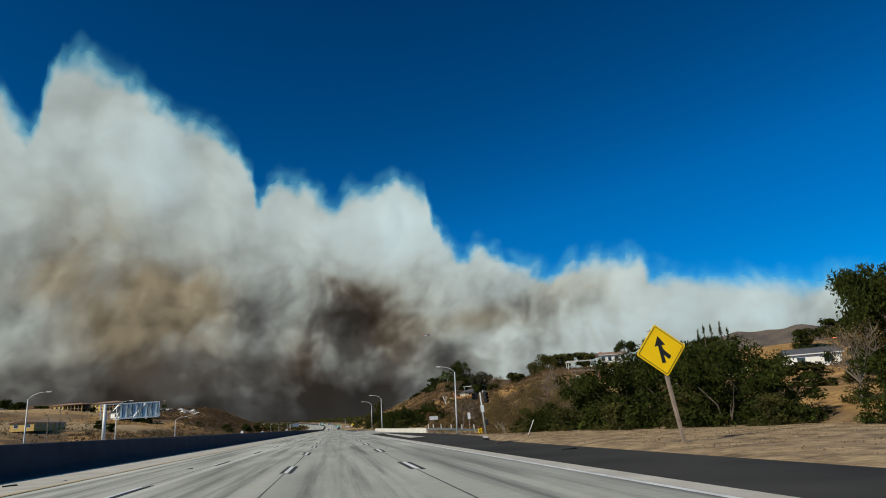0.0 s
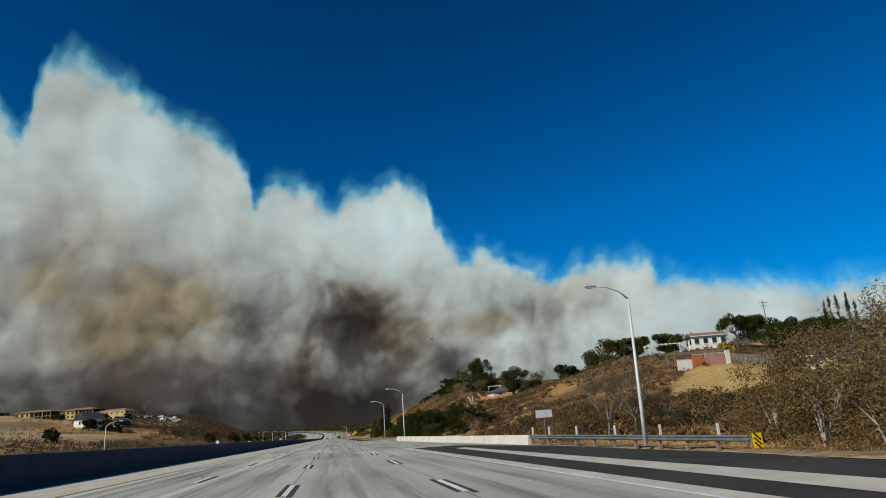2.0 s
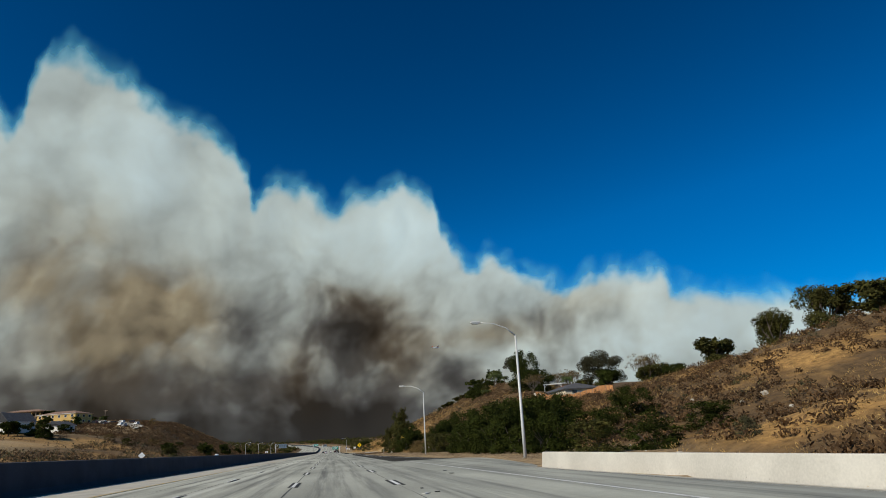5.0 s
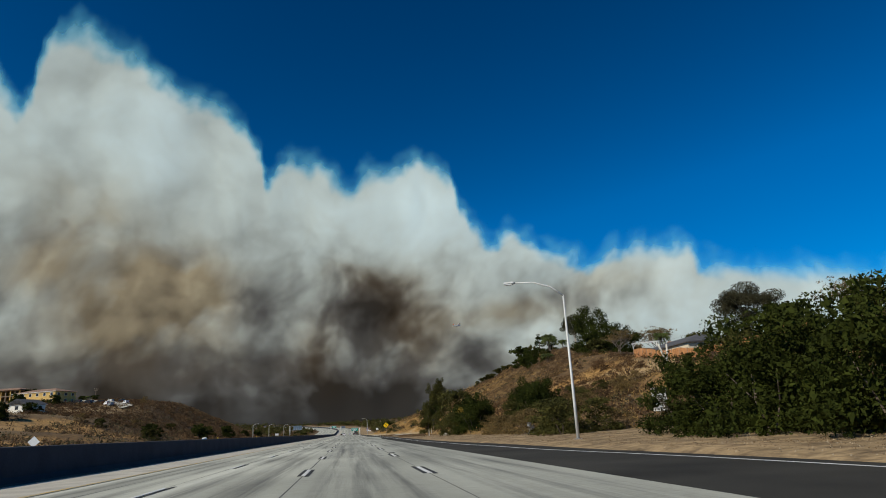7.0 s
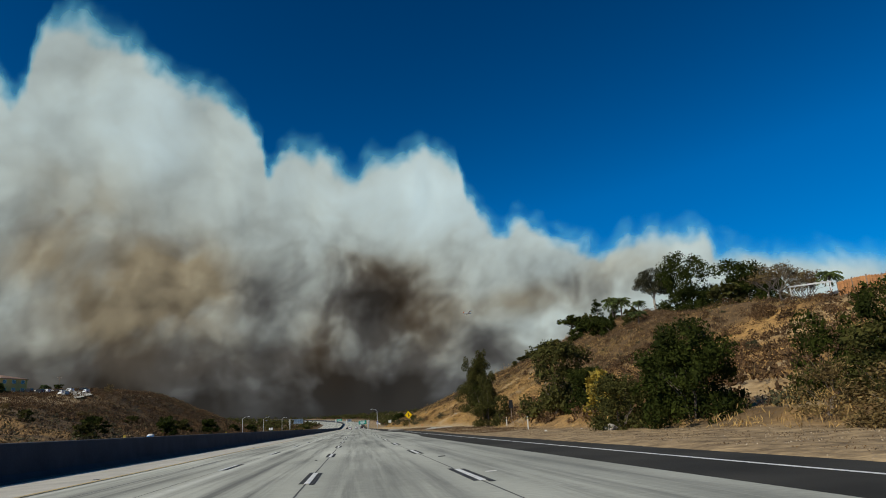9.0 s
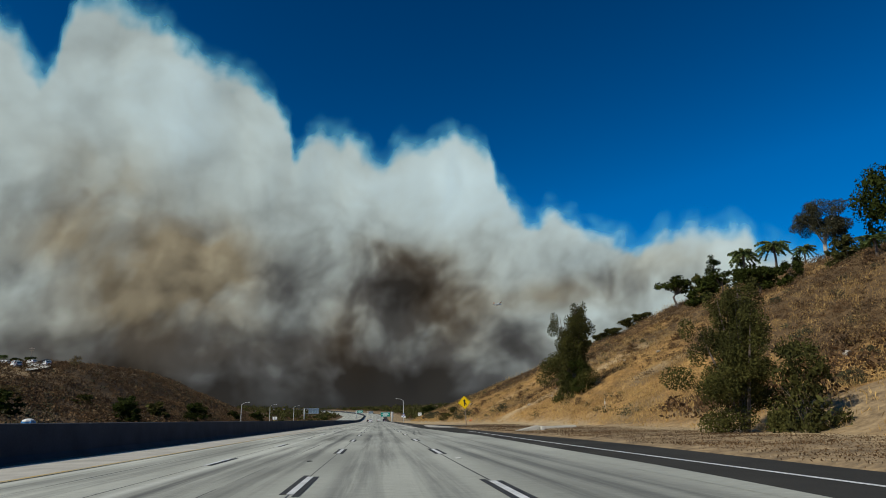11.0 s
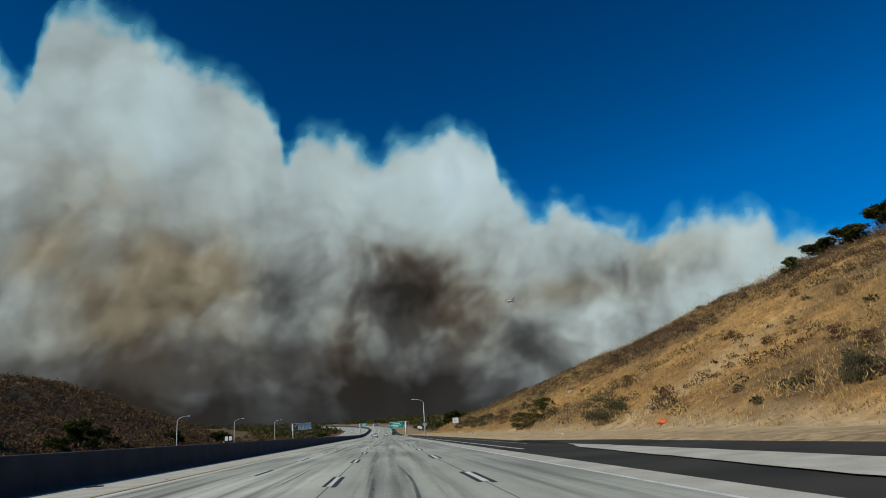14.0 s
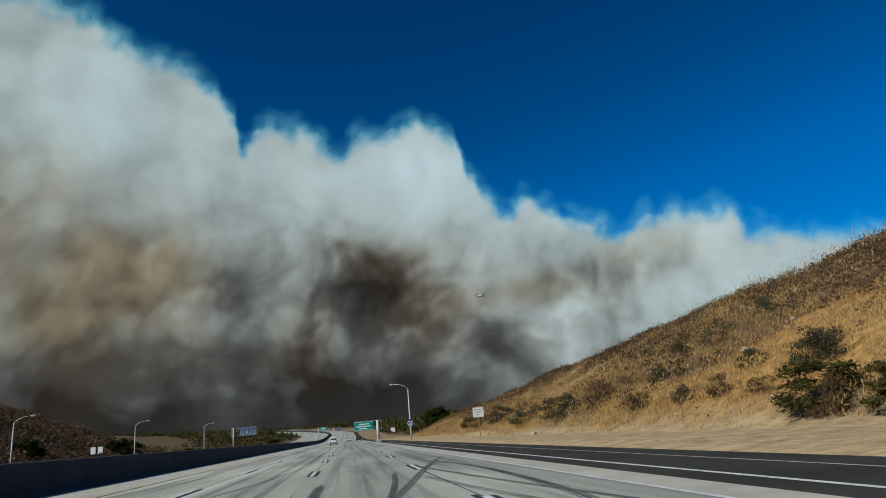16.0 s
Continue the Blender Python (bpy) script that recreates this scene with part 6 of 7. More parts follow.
# ---- signs ----
def merge_sign(x, y, lean, turn, name_label, z=None):
    t = thing("merge_sign", (x, y, height(x, y) - 0.05 if z is None else z), name_label, "road sign", "merge signs", turn)
    t.rotation_euler = (radians(lean[0]), radians(lean[1]), radians(turn))
    part("post", box(0.10, 0.14, 3.6, (0, 0.09, -0.4), 0.01), "wood_post", t)
    face = plate(1.22, 1.22, 0.012, 0.06)
    bmesh.ops.rotate(face, cent=(0, 0, 0), matrix=Matrix.Rotation(radians(45), 3, "Y"), verts=face.verts)
    bmesh.ops.translate(face, vec=(0, 0, 3.0), verts=face.verts)
    p = part("panel", face, "sign_yellow", t)
    # dark border as four thin bars, set in from the edge
    bm = bmesh.new()
    for k in range(4):
        own = box(1.08, 0.004, 0.022, (0, 0, 0.545), 0)
        bmesh.ops.rotate(own, cent=(0, 0, 0), matrix=Matrix.Rotation(radians(45 + 90 * k), 3, "Y"), verts=own.verts)
        bmesh.ops.translate(own, vec=(0, -0.009, 3.0), verts=own.verts)
        join(bm, own)
    part("border", bm, "sign_black", p)
    arrow = prism([(-0.07, -0.42), (0.06, -0.42), (0.05, -0.16), (0.19, -0.33), (0.29, -0.24), (0.09, 0.0), (0.055, 0.16), (0.19, 0.14), (0.0, 0.47), (-0.19, 0.14), (-0.065, 0.16)], -0.011, -0.007)
    bmesh.ops.translate(arrow, vec=(0, 0, 3.0), verts=arrow.verts)
    part("merge_arrow", arrow, "sign_black", p)
    return t


merge_sign(11.0, 23.8, (0, -7), -4, "yellow diamond merging-traffic sign on a leaning wooden post")
merge_sign(11.5, 423.4, (0, -3.5), 0, "yellow diamond merging-traffic sign on a wooden post at the gore", 0.08)


def carpool_sign(x, y):
    t = thing("carpool_sign", (x, y, height(x, y) - 0.1), "black and white carpool lane sign on a brown post", "road sign")
    part("post", box(0.12, 0.12, 2.4, (0, 0.08, 0), 0.01), "wood_post", t)
    p = part("panel", plate(1.25, 1.85, 0.012, 0.06, (0, 0, 2.35)), "sign_white", t)
    part("header", plate(1.19, 0.46, 0.006, 0.03, (0, -0.009, 3.01)), "sign_black", p)
    d = bmesh.new()
    for k in range(4):
        own = box(0.2, 0.004, 0.03, (0, 0, 0))
        sx, sz = (1, 1) if k == 0 else (-1, 1) if k == 1 else (-1, -1) if k == 2 else (1, -1)
        bmesh.ops.rotate(own, cent=(0, 0, 0), matrix=Matrix.Rotation(radians(62 if sx * sz > 0 else -62), 3, "Y"), verts=own.verts)
        bmesh.ops.translate(own, vec=(-0.38 + sx * 0.045, -0.014, 3.01 + sz * 0.085), verts=own.verts)
        join(d, own)
    part("diamond", d, "sign_white", p)
    for text, size, z, xo, mat in (("LEFT", 0.19, 3.11, 0.14, "sign_white"), ("LANE", 0.19, 2.91, 0.14, "sign_white"), ("CARPOOLS", 0.22, 2.58, 0, "sign_black"), ("2 OR MORE", 0.22, 2.27, 0, "sign_black"), ("ONLY", 0.22, 1.97, 0, "sign_black"), ("WHEN METERED", 0.13, 1.62, 0, "sign_black")):
        words(text, size, mat, p, (xo, -0.014, z))


carpool_sign(24.8, 265.6)


def parking_sign(x, y):
    t = thing("parking_sign", (x, y, height(x, y) - 0.05), "white emergency parking sign on a thin wooden post", "road sign")
    part("post", box(0.10, 0.10, 2.3, (0, 0.07, 0), 0.01), "wood_post", t)
    p = part("panel", plate(1.2, 1.05, 0.012, 0.05, (0, 0, 2.65)), "sign_white", t)
    for text, size, z in (("EMERGENCY", 0.19, 2.93), ("PARKING", 0.19, 2.65), ("ONLY", 0.19, 2.37)):
        words(text, size, "sign_black", p, (0, -0.009, z))


parking_sign(14.5, 567)


def small_sign(x, y, w, h, z, label, category="road sign", mat="sign_white", turn=0):
    t = thing("roadside_sign", (x, y, height(x, y) - 0.05), label, category, rz=turn)
    part("post", box(0.06, 0.06, z - 0.1, (0, 0.04, 0), 0.005), "wood_post", t)
    part("panel", plate(w, h, 0.012, 0.03, (0, 0, z)), mat, t)
    return t


small_sign(17.2, 119.8, 1.5, 0.62, 2.4, "small white sign turned away behind the guard rail", turn=8)
small_sign(13.2, 690, 1.2, 0.9, 2.6, "white roadside sign far along the shoulder")
small_sign(15.5, 720, 1.0, 0.9, 2.4, "white roadside sign far along the shoulder")


# ---- lamps ----
def street_lamp(x, y, h, arm, turn, base=None, label="tall pale street lamp with a curved arm over the road", lean=0.0, wide=1.0):
    """The arm points along -x before the turn."""
    t = thing("street_lamp", (x, y, (height(x, y) if base is None else base) - 0.05), label, "street lamp", "street lamps", turn)
    t.rotation_euler = (0, radians(lean), radians(turn))
    part("pole", tube([(0, 0, 0), (0, 0, 2.4), (0, 0, h)], [0.13 * wide, 0.115 * wide, 0.07 * wide], 10), "pole", t, smooth=True)
    part("base_plate", box(0.42, 0.42, 0.05, (0, 0, 0.03), 0.01), "steel", t)
    part("arm", tube([(0, 0, h - 0.05), (-0.25 * arm, 0, h + 0.20 * arm), (-0.6 * arm, 0, h + 0.33 * arm), (-arm, 0, h + 0.36 * arm)], [0.06, 0.055, 0.045, 0.04], 8), "pole", t, smooth=True)
    head = part("lamp_head", box(0.75, 0.3, 0.16, (-arm - 0.3, 0, h + 0.36 * arm - 0.06), 0.05), "pole", t)
    part("lens", box(0.5, 0.24, 0.05, (-arm - 0.32, 0, h + 0.36 * arm - 0.11), 0.02), "lens", head)
    return t


street_lamp(18.3, 104.0, 9.1, 2.2, 0, -0.55, lean=1.4)
street_lamp(14.0, 202.4, 9.1, 2.8, 0, 0.0)
street_lamp(14.0, 255.0, 9.1, 3.2, -25, wide=0.8, label="tall pale street lamp with a curved arm on the dirt verge")
lampd = street_lamp(10.4, 605, 8.3, 2.4, 0, label="tall street lamp with a route shield on its pole")
for x, y, h in ((-46, 115, 8.6), (-46, 158, 9.0), (-46, 213, 6.6), (-54.4, 614, 8.6), (-52, 671, 9.0), (-48.5, 736, 9.6)):
    street_lamp(x, y, h, 2.6, 180, 0.0, "street lamp beyond the median on the opposite carriageway")


def shield(parent, z):
    out = [(-0.36, 0.30), (-0.2, 0.36), (0, 0.32), (0.2, 0.36), (0.36, 0.30), (0.42, 0.0), (0.28, -0.30), (0, -0.46), (-0.28, -0.30), (-0.42, 0.0)]
    bm = prism([(x * 1.15, z + q * 1.15) for x, q in out], -0.17, -0.155)
    s = part("shield_panel", bm, "sign_white", parent, "blue and red route shield")
    part("shield_field", prism([(x * 1.02, z + min(q, 0.12) * 1.02) for x, q in out], -0.176, -0.172), "sign_blue", s)
    part("shield_top", box(0.72, 0.004, 0.16, (0, -0.176, z + 0.15)), "sign_red", s)
    part("number_bar", box(0.4, 0.004, 0.22, (0, -0.181, z - 0.2)), "sign_white", s)
    part("direction_plate", plate(0.75, 0.32, 0.012, 0.03, (0, -0.16, z + 0.62)), "sign_blue", s)


shield(lampd, 2.6)


# ---- overhead sign frames ----
def sign_gantry(x, y, post_h, reach, panel_w, panel_h, toward, label, turn=0.0, face="sign_back", group="overhead signs"):
    """One post with a truss arm that reaches along +x (toward=1) or -x, carrying a big panel at its end."""
    t = thing("overhead_sign", (x, y, rise(y) - 0.05), label, "overhead sign", group, turn)
    part("post", tube([(0, 0, 0), (0, 0, post_h)], [0.32, 0.27], 14), "pole", t, smooth=True)
    part("footing", box(1.2, 1.2, 0.5, (0, 0, 0), 0.05), "gore", t)
    k = toward
    z0, z1 = post_h - panel_h - 0.1, post_h - 0.1
    for z, nm in ((z0, "bottom_chord"), (z1, "top_chord")):
        part(nm, box(reach + 0.8, 0.14, 0.14, (k * (reach / 2 - 0.4), 0.35, z)), "steel", t)
    part("end_strut", box(0.12, 0.12, z1 - z0, (k * reach, 0.35, z0)), "steel", t)
    part("end_strut", box(0.12, 0.12, z1 - z0, (-k * 0.8, 0.35, z0)), "steel", t)
    n = max(3, int(reach / 2.0))
    for i in range(n):
        a = k * (reach * i / n)
        b = k * (reach * (i + 1) / n)
        if i % 2:
            a, b = b, a
        part("brace", tube([(a, 0.35, z0 + 0.07), (b, 0.35, z1 + 0.05)], 0.06, 6), "steel", t)
    px = k * (reach - panel_w / 2)
    back = face == "sign_back"
    yy = 0.55 if back else -0.1
    p = part("panel", plate(panel_w, panel_h, 0.06, 0.15, (px, yy, (z0 + z1) / 2 + 0.05)), face, t)
    if back:
        for i in range(8):
            xx = px - panel_w / 2 + panel_w * (i + 0.5) / 8
            # real bracing in darker steel, which also stands in for its shadow lines
            part("rib", box(0.10, 0.16, panel_h * 0.96, (xx, yy - 0.11, z0 + 0.1)), "rail_steel", p)
            lean = 0.8 if i % 2 else -0.8
            part("rib_brace", tube([(xx, yy - 0.25, z1 - 0.1), (xx + lean * panel_w / 8, 0.1, z0 + 0.2)], 0.08, 6), "rail_steel", p)
        part("walkway", box(panel_w, 0.7, 0.06, (px, -0.2, z0 - 0.1)), "steel", t)
    else:
        part("panel_border", box(panel_w * 0.96, 0.006, 0.05, (px, yy - 0.034, z1 - 0.1)), "sign_white", p)
        part("panel_border", box(panel_w * 0.96, 0.006, 0.05, (px, yy - 0.034, z0 + 0.15)), "sign_white", p)
        for i, (w, q) in enumerate(((0.55, 0.68), (0.78, 0.44), (0.42, 0.2))):
            part("text_bar", box(panel_w * w, 0.008, panel_h * 0.11, (px - panel_w * 0.03 * i, yy - 0.036, z0 + panel_h * q)), "sign_white", p)
    return t


sign_gantry(-38.0, 125, 7.7, 8.6, 6.4, 2.4, 1, "overhead sign frame seen from behind, blue-grey panel back")
sign_gantry(-49.8, 805, 10.0, 9.8, 7.0, 3.4, 1, "distant overhead sign frame seen from behind")
sign_gantry(6.6, 640, 4.5, 5.0, 4.1, 1.9, -1, "green overhead direction sign on a post beside the road", face="sign_green")
pg = way(985, -20)
sign_gantry(pg.x, pg.y, 7.5, 6.0, 5.0, 2.2, 1, "far green overhead sign on the rising bend", face="sign_green")
pg = way(985, -9)
sign_gantry(pg.x, pg.y, 6.5, 5.0, 4.0, 2.0, 1, "far overhead sign back on the rising bend")


# ---- ramp meter signal ----
def ramp_signal(x, y, z):
    t = thing("traffic_signal", (x, y, z), "black ramp meter signal heads on a grey pole", "traffic signal")
    t.rotation_euler = (0, radians(-4), 0)
    part("pole", tube([(0, 0, -0.2), (0, 0, 3.6)], [0.07, 0.06], 10), "pole", t, smooth=True)
    part("cross_bar", tube([(-0.45, 0, 3.5), (0.42, 0, 3.5)], 0.025, 6), "signal_black", t)
    part("lower_bar", tube([(-0.3, 0, 2.62), (0.42, 0, 2.62)], 0.025, 6), "signal_black", t)
    for nm, xx, turn in (("signal_head", 0.45, 20), ("side_head", -0.45, -60)):
        h = part(nm, box(0.34, 0.26, 1.0 if xx > 0 else 0.62, (0, 0, 0), 0.03), "signal_black", t)
        h.matrix_basis = pose(xx, 0, 2.58 if xx > 0 else 3.0, 0, 0, turn)
        for k in range(3 if xx > 0 else 2):
            part("visor", tube([(0, -0.12, 0.17 + 0.32 * k), (0, -0.36, 0.15 + 0.32 * k)], [0.135, 0.145], 12, None, False), "signal_black", h)
            part("signal_lens", tube([(0, -0.13, 0.17 + 0.32 * k), (0, -0.15, 0.17 + 0.32 * k)], 0.12, 12), "tyre", h)
    part("small_panel", plate(0.32, 0.62, 0.01, 0.02, (0, -0.08, 2.1)), "sign_white", t, "white metering notice on the pole")
    part("lower_head", box(0.28, 0.24, 0.55, (0.25, 0, 0.55), 0.03), "signal_black", t)


ramp_signal(13.9, 65.2, 0.05)
small_sign(10.9, 57.5, 0.22, 0.5, 1.5, "thin white marker post on the verge")


# ---- bridge parapet and guard rail ----
def build_parapet():
    pts = [(16.0, 120.6), (14.5, 142), (12.9, 165), (11.3, 189.5)]
    prof = [(-0.20, -0.1), (-0.16, 0.18), (-0.09, 0.78), (-0.07, 0.81), (0.14, 0.81), (0.16, 0.78), (0.20, -0.1)]
    for i in range(3):
        (x0, y0), (x1, y1) = pts[i], pts[i + 1]
        verts, faces = [], []
        for f in (0.0, 0.25, 0.5, 0.75, 1.0):
            for o, z in prof:
                verts.append((x0 + (x1 - x0) * f + o, y0 + 0.01 + (y1 - y0 - 0.02) * f, z - 0.02 + dip(y0 + (y1 - y0) * f, x0 + (x1 - x0) * f)))
        k = len(prof)
        for a in range(4):
            for j in range(k - 1):
                faces.append((a * k + j, (a + 1) * k + j, (a + 1) * k + j + 1, a * k + j + 1))
        faces += [tuple(range(k)), tuple(range(4 * k, 5 * k))[::-1]]
        tagged(new("wall_parapet", mesh_from("wall_parapet", verts, faces, "parapet")), "pale concrete bridge parapet along the road edge", "barrier", "bridge parapet", "structure")


build_parapet()


def build_rail():
    t = thing("guard_rail", (0, 0, 0), "galvanised guard rail with wooden posts and a striped end", "guard rail")
    pts = [Vector((x, y, dip(y, x) - 0.06)) for x, y in ((16.0, 120.5), (16.5, 116), (17.6, 109), (18.7, 102.5), (19.9, 96))]
    prof = [(0.0, 0.44), (-0.07, 0.50), (-0.07, 0.53), (0.0, 0.58), (0.0, 0.62), (-0.07, 0.67), (-0.07, 0.70), (0.0, 0.76), (0.02, 0.76), (0.02, 0.44)]
    verts, faces = [], []
    for p in pts:
        for o, z in prof:
            verts.append((p.x + o, p.y, p.z + 0.12 + z))
    k = len(prof)
    for a in range(len(pts) - 1):
        for j in range(k):
            faces.append((a * k + j, (a + 1) * k + j, (a + 1) * k + (j + 1) % k, a * k + (j + 1) % k))
    part("rail", mesh_from("rail", verts, faces, "rail_steel"), "rail_steel", t)
    for i in range(12):
        f = i / 11 * 4
        a, b = pts[min(int(f), 3)], pts[min(int(f), 3) + 1]
        p = a.lerp(b, f - min(int(f), 3))
        part("post", box(0.18, 0.18, 0.86, (p.x + 0.16, p.y, p.z - 0.15), 0.01), "wood_post", t)
        if i % 2 == 0:
            part("marker", box(0.14, 0.05, 0.75, (p.x + 0.30, p.y, p.z + 0.72)), "trim", t, "white marker plate")
    part("end_board", plate(0.5, 0.75, 0.02, 0.02, (20.0, 95.5, -0.35)), "sign_yellow", t, "yellow and black striped end board")
    st = bmesh.new()
    for q in (-0.22, 0.0, 0.22):
        box(0.5, 0.006, 0.09, (20.0, 95.485, -0.35 + q), 0, st, (0, 45, 0))
    part("stripe", st, "sign_black", t)


build_rail()


# ---- wall-top markers and small things on the barrier ----
def wall_marker(s, mat, w, h, label):
    p = way(s, -13.5)
    t = thing("barrier_marker", (p.x, p.y, p.z + 1.42), label, "marker", "barrier markers")
    part("plate", box(w, 0.05, h, (0, 0, 0), 0.01), mat, t)
    part("foot", box(w * 0.6, 0.12, 0.02, (0, 0, 0)), "steel", t)


for s in (288, 318, 349, 428, 455, 489, 516, 548, 585):
    wall_marker(s, "leaf_yellow", 0.14, 0.16, "small yellow reflector on top of the barrier")


def blue_cabin(x, y):
    t = thing("portable_cabin", (x, y, height(x, y) - 0.05), "pale blue plastic cabin standing beyond the median", "cabin")
    part("body", box(1.2, 1.2, 2.2, (0, 0, 0.05), 0.06), "cabin_blue", t)
    part("roof", tube([(0, 0, 2.2), (0, 0, 2.4), (0, 0, 2.55)], [0.78, 0.66, 0.2], 8), "trim", t)
    part("door", box(0.8, 0.04, 1.8, (0, -0.62, 0.2), 0.02), "cabin_blue", t)
    part("vent", tube([(0.4, 0.4, 2.2), (0.4, 0.4, 2.9)], 0.06, 6), "signal_black", t)


blue_cabin(-42.5, 424.5)


def diamond_back(x, y):
    t = thing("warning_sign", (x, y, height(x, y) - 0.05), "pale back of a diamond sign beyond the median", "road sign")
    part("post", box(0.09, 0.09, 2.4, (0, 0.06, 0), 0.01), "wood_post", t)
    face = plate(1.0, 1.0, 0.012, 0.05)
    bmesh.ops.rotate(face, cent=(0, 0, 0), matrix=Matrix.Rotation(radians(45), 3, "Y"), verts=face.verts)
    bmesh.ops.translate(face, vec=(0, 0, 2.4), verts=face.verts)
    part("panel", face, "sign_white", t)


diamond_back(-39, 306)
for s in (613, 612.4):
    p = way(s, -41)
    small_sign(-41.3 + (0.9 if s > 612.6 else 0), s, 0.75, 1.1, 3.0, "white back of a sign beyond the median")


# ---- houses ----
def house(at, sx, sy, h, walls, roof, label, turn=0.0, pitch=0.35, hip=False, windows=3, storeys=1, over=0.5):
    """A house with walls, eaves, a ridge along its x side, and windows on the two long sides."""
    x, y = at
    t = thing("house", (x, y, height(x, y) - 0.3), label, "house", "hillside houses", turn)
    part("wall", box(sx, sy, h + 0.3, (0, 0, 0)), walls, t)
    rh = sy / 2 * pitch
    ex, ey = sx / 2 + over, sy / 2 + over
    inset = ey if hip else 0.0
    v = [(-ex, -ey, h + 0.1), (ex, -ey, h + 0.1), (ex, ey, h + 0.1), (-ex, ey, h + 0.1), (-ex + inset, 0, h + 0.1 + rh), (ex - inset, 0, h + 0.1 + rh)]
    v += [(a, b, c + 0.22) for a, b, c in v]
    f = [(0, 1, 5, 4), (2, 3, 4, 5), (1, 2, 5), (3, 0, 4)]
    faces = [tuple(reversed(q)) for q in f] + [tuple(i + 6 for i in q) for q in f] + [(a, b, b + 6, a + 6) for a, b in ((0, 1), (1, 2), (2, 3), (3, 0))]
    part("roof", mesh_from("roof", v, faces, roof), roof, t)
    part("fascia", box(sx + 2 * over + 0.04, 0.05, 0.2, (0, -ey - 0.03, h + 0.1)), "trim", t)
    if not hip:
        for side in (-1, 1):
            g = prism([(-sy / 2, 0), (sy / 2, 0), (0, rh)], -0.1, 0.1)
            bmesh.ops.rotate(g, cent=(0, 0, 0), matrix=Matrix.Rotation(radians(90), 3, "Z"), verts=g.verts)
            bmesh.ops.translate(g, vec=(side * (sx / 2 - 0.11), 0, h + 0.28), verts=g.verts)
            part("gable", g, walls, t)
    for st in range(storeys):
        zz = 0.3 + (h / storeys) * (st + 0.36)
        for side, length, along_x in ((-1, sx, True), (-1, sy, False), (1, sy, False)):
            n = windows if along_x else max(1, windows // 2)
            for i in range(n):
                o = -length / 2 + length * (i + 0.5) / n
                ww, wh = min(1.5, length / n * 0.5), h / storeys * 0.42
                if along_x:
                    fr = part("window", box(ww + 0.2, 0.08, wh + 0.2, (o, side * (sy / 2 + 0.02), zz - 0.1)), "trim", t)
                    part("pane", box(ww, 0.05, wh, (o, side * (sy / 2 + 0.05), zz)), "window", fr)
                    part("sill", box(ww + 0.3, 0.16, 0.06, (o, side * (sy / 2 + 0.06), zz - 0.15)), "trim", fr)
                else:
                    fr = part("window", box(0.08, ww + 0.2, wh + 0.2, (side * (sx / 2 + 0.02), o, zz - 0.1)), "trim", t)
                    part("pane", box(0.05, ww, wh, (side * (sx / 2 + 0.05), o, zz)), "window", fr)
    return t


def framed_house(at, sx, sy, h, label, turn):
    """A house still being built: sheathed at one end, bare posts and floors at the other, under a low roof."""
    x, y = at
    t = thing("house", (x, y, height(x, y) - 0.4), label, "house", "hillside houses", turn)
    cutx = -sx * 0.08
    part("sheathed_wall", box(cutx + sx / 2, sy, h + 0.4, ((cutx - sx / 2) / 2, 0, 0)), "stucco_yellow", t)
    part("inner_wall", box(sx / 2 - cutx, 0.3, h + 0.4, ((cutx + sx / 2) / 2, sy * 0.25, 0)), "wood_post", t, "dark bare inner framing")
    for z in (0.1, h / 2, h):
        part("floor_edge", box(sx / 2 - cutx, sy, 0.32, ((cutx + sx / 2) / 2, 0, z)), "wood_post", t)
    for i in range(6):
        part("post", box(0.4, 0.4, h, (cutx + 0.3 + (sx / 2 - cutx - 0.5) * i / 5, -sy / 2 + 0.3, 0.3)), "stucco_yellow" if i % 2 else "wood_post", t)
    for i in range(3):
        for z in (0.9, h / 2 + 0.7):
            # solid dark slab drawn for the shade inside an open window hole
            w = part("window", box(1.9, 0.2, h * 0.26, (-sx / 2 + (cutx + sx / 2) * (i + 0.5) / 3, -sy / 2, z)), "window", t, "dark slab standing in for a shaded open window hole")
            part("lintel", box(2.3, 0.24, 0.2, (-sx / 2 + (cutx + sx / 2) * (i + 0.5) / 3, -sy / 2 - 0.02, z + h * 0.26)), "wood_post", w)
    ex, ey, rh = sx / 2 + 1.0, sy / 2 + 1.0, 1.5
    v = [(-ex, -ey, h + 0.35), (ex, -ey, h + 0.35), (ex, ey, h + 0.35), (-ex, ey, h + 0.35), (-ex + ey, 0, h + 0.35 + rh), (ex - ey, 0, h + 0.35 + rh)]
    v += [(a, b, c + 0.3) for a, b, c in v]
    f = [(0, 1, 5, 4), (2, 3, 4, 5), (1, 2, 5), (3, 0, 4)]
    faces = [tuple(reversed(q)) for q in f] + [tuple(i + 6 for i in q) for q in f] + [(a, b, b + 6, a + 6) for a, b in ((0, 1), (1, 2), (2, 3), (3, 0))]
    part("roof", mesh_from("roof", v, faces, "roof_tile"), "roof_tile", t)
    return t


def chimney(x, y, z, parent, w=0.7, h=1.6):
    part("chimney", box(w, w, h, (x, y, z), 0.03), "orange", parent)


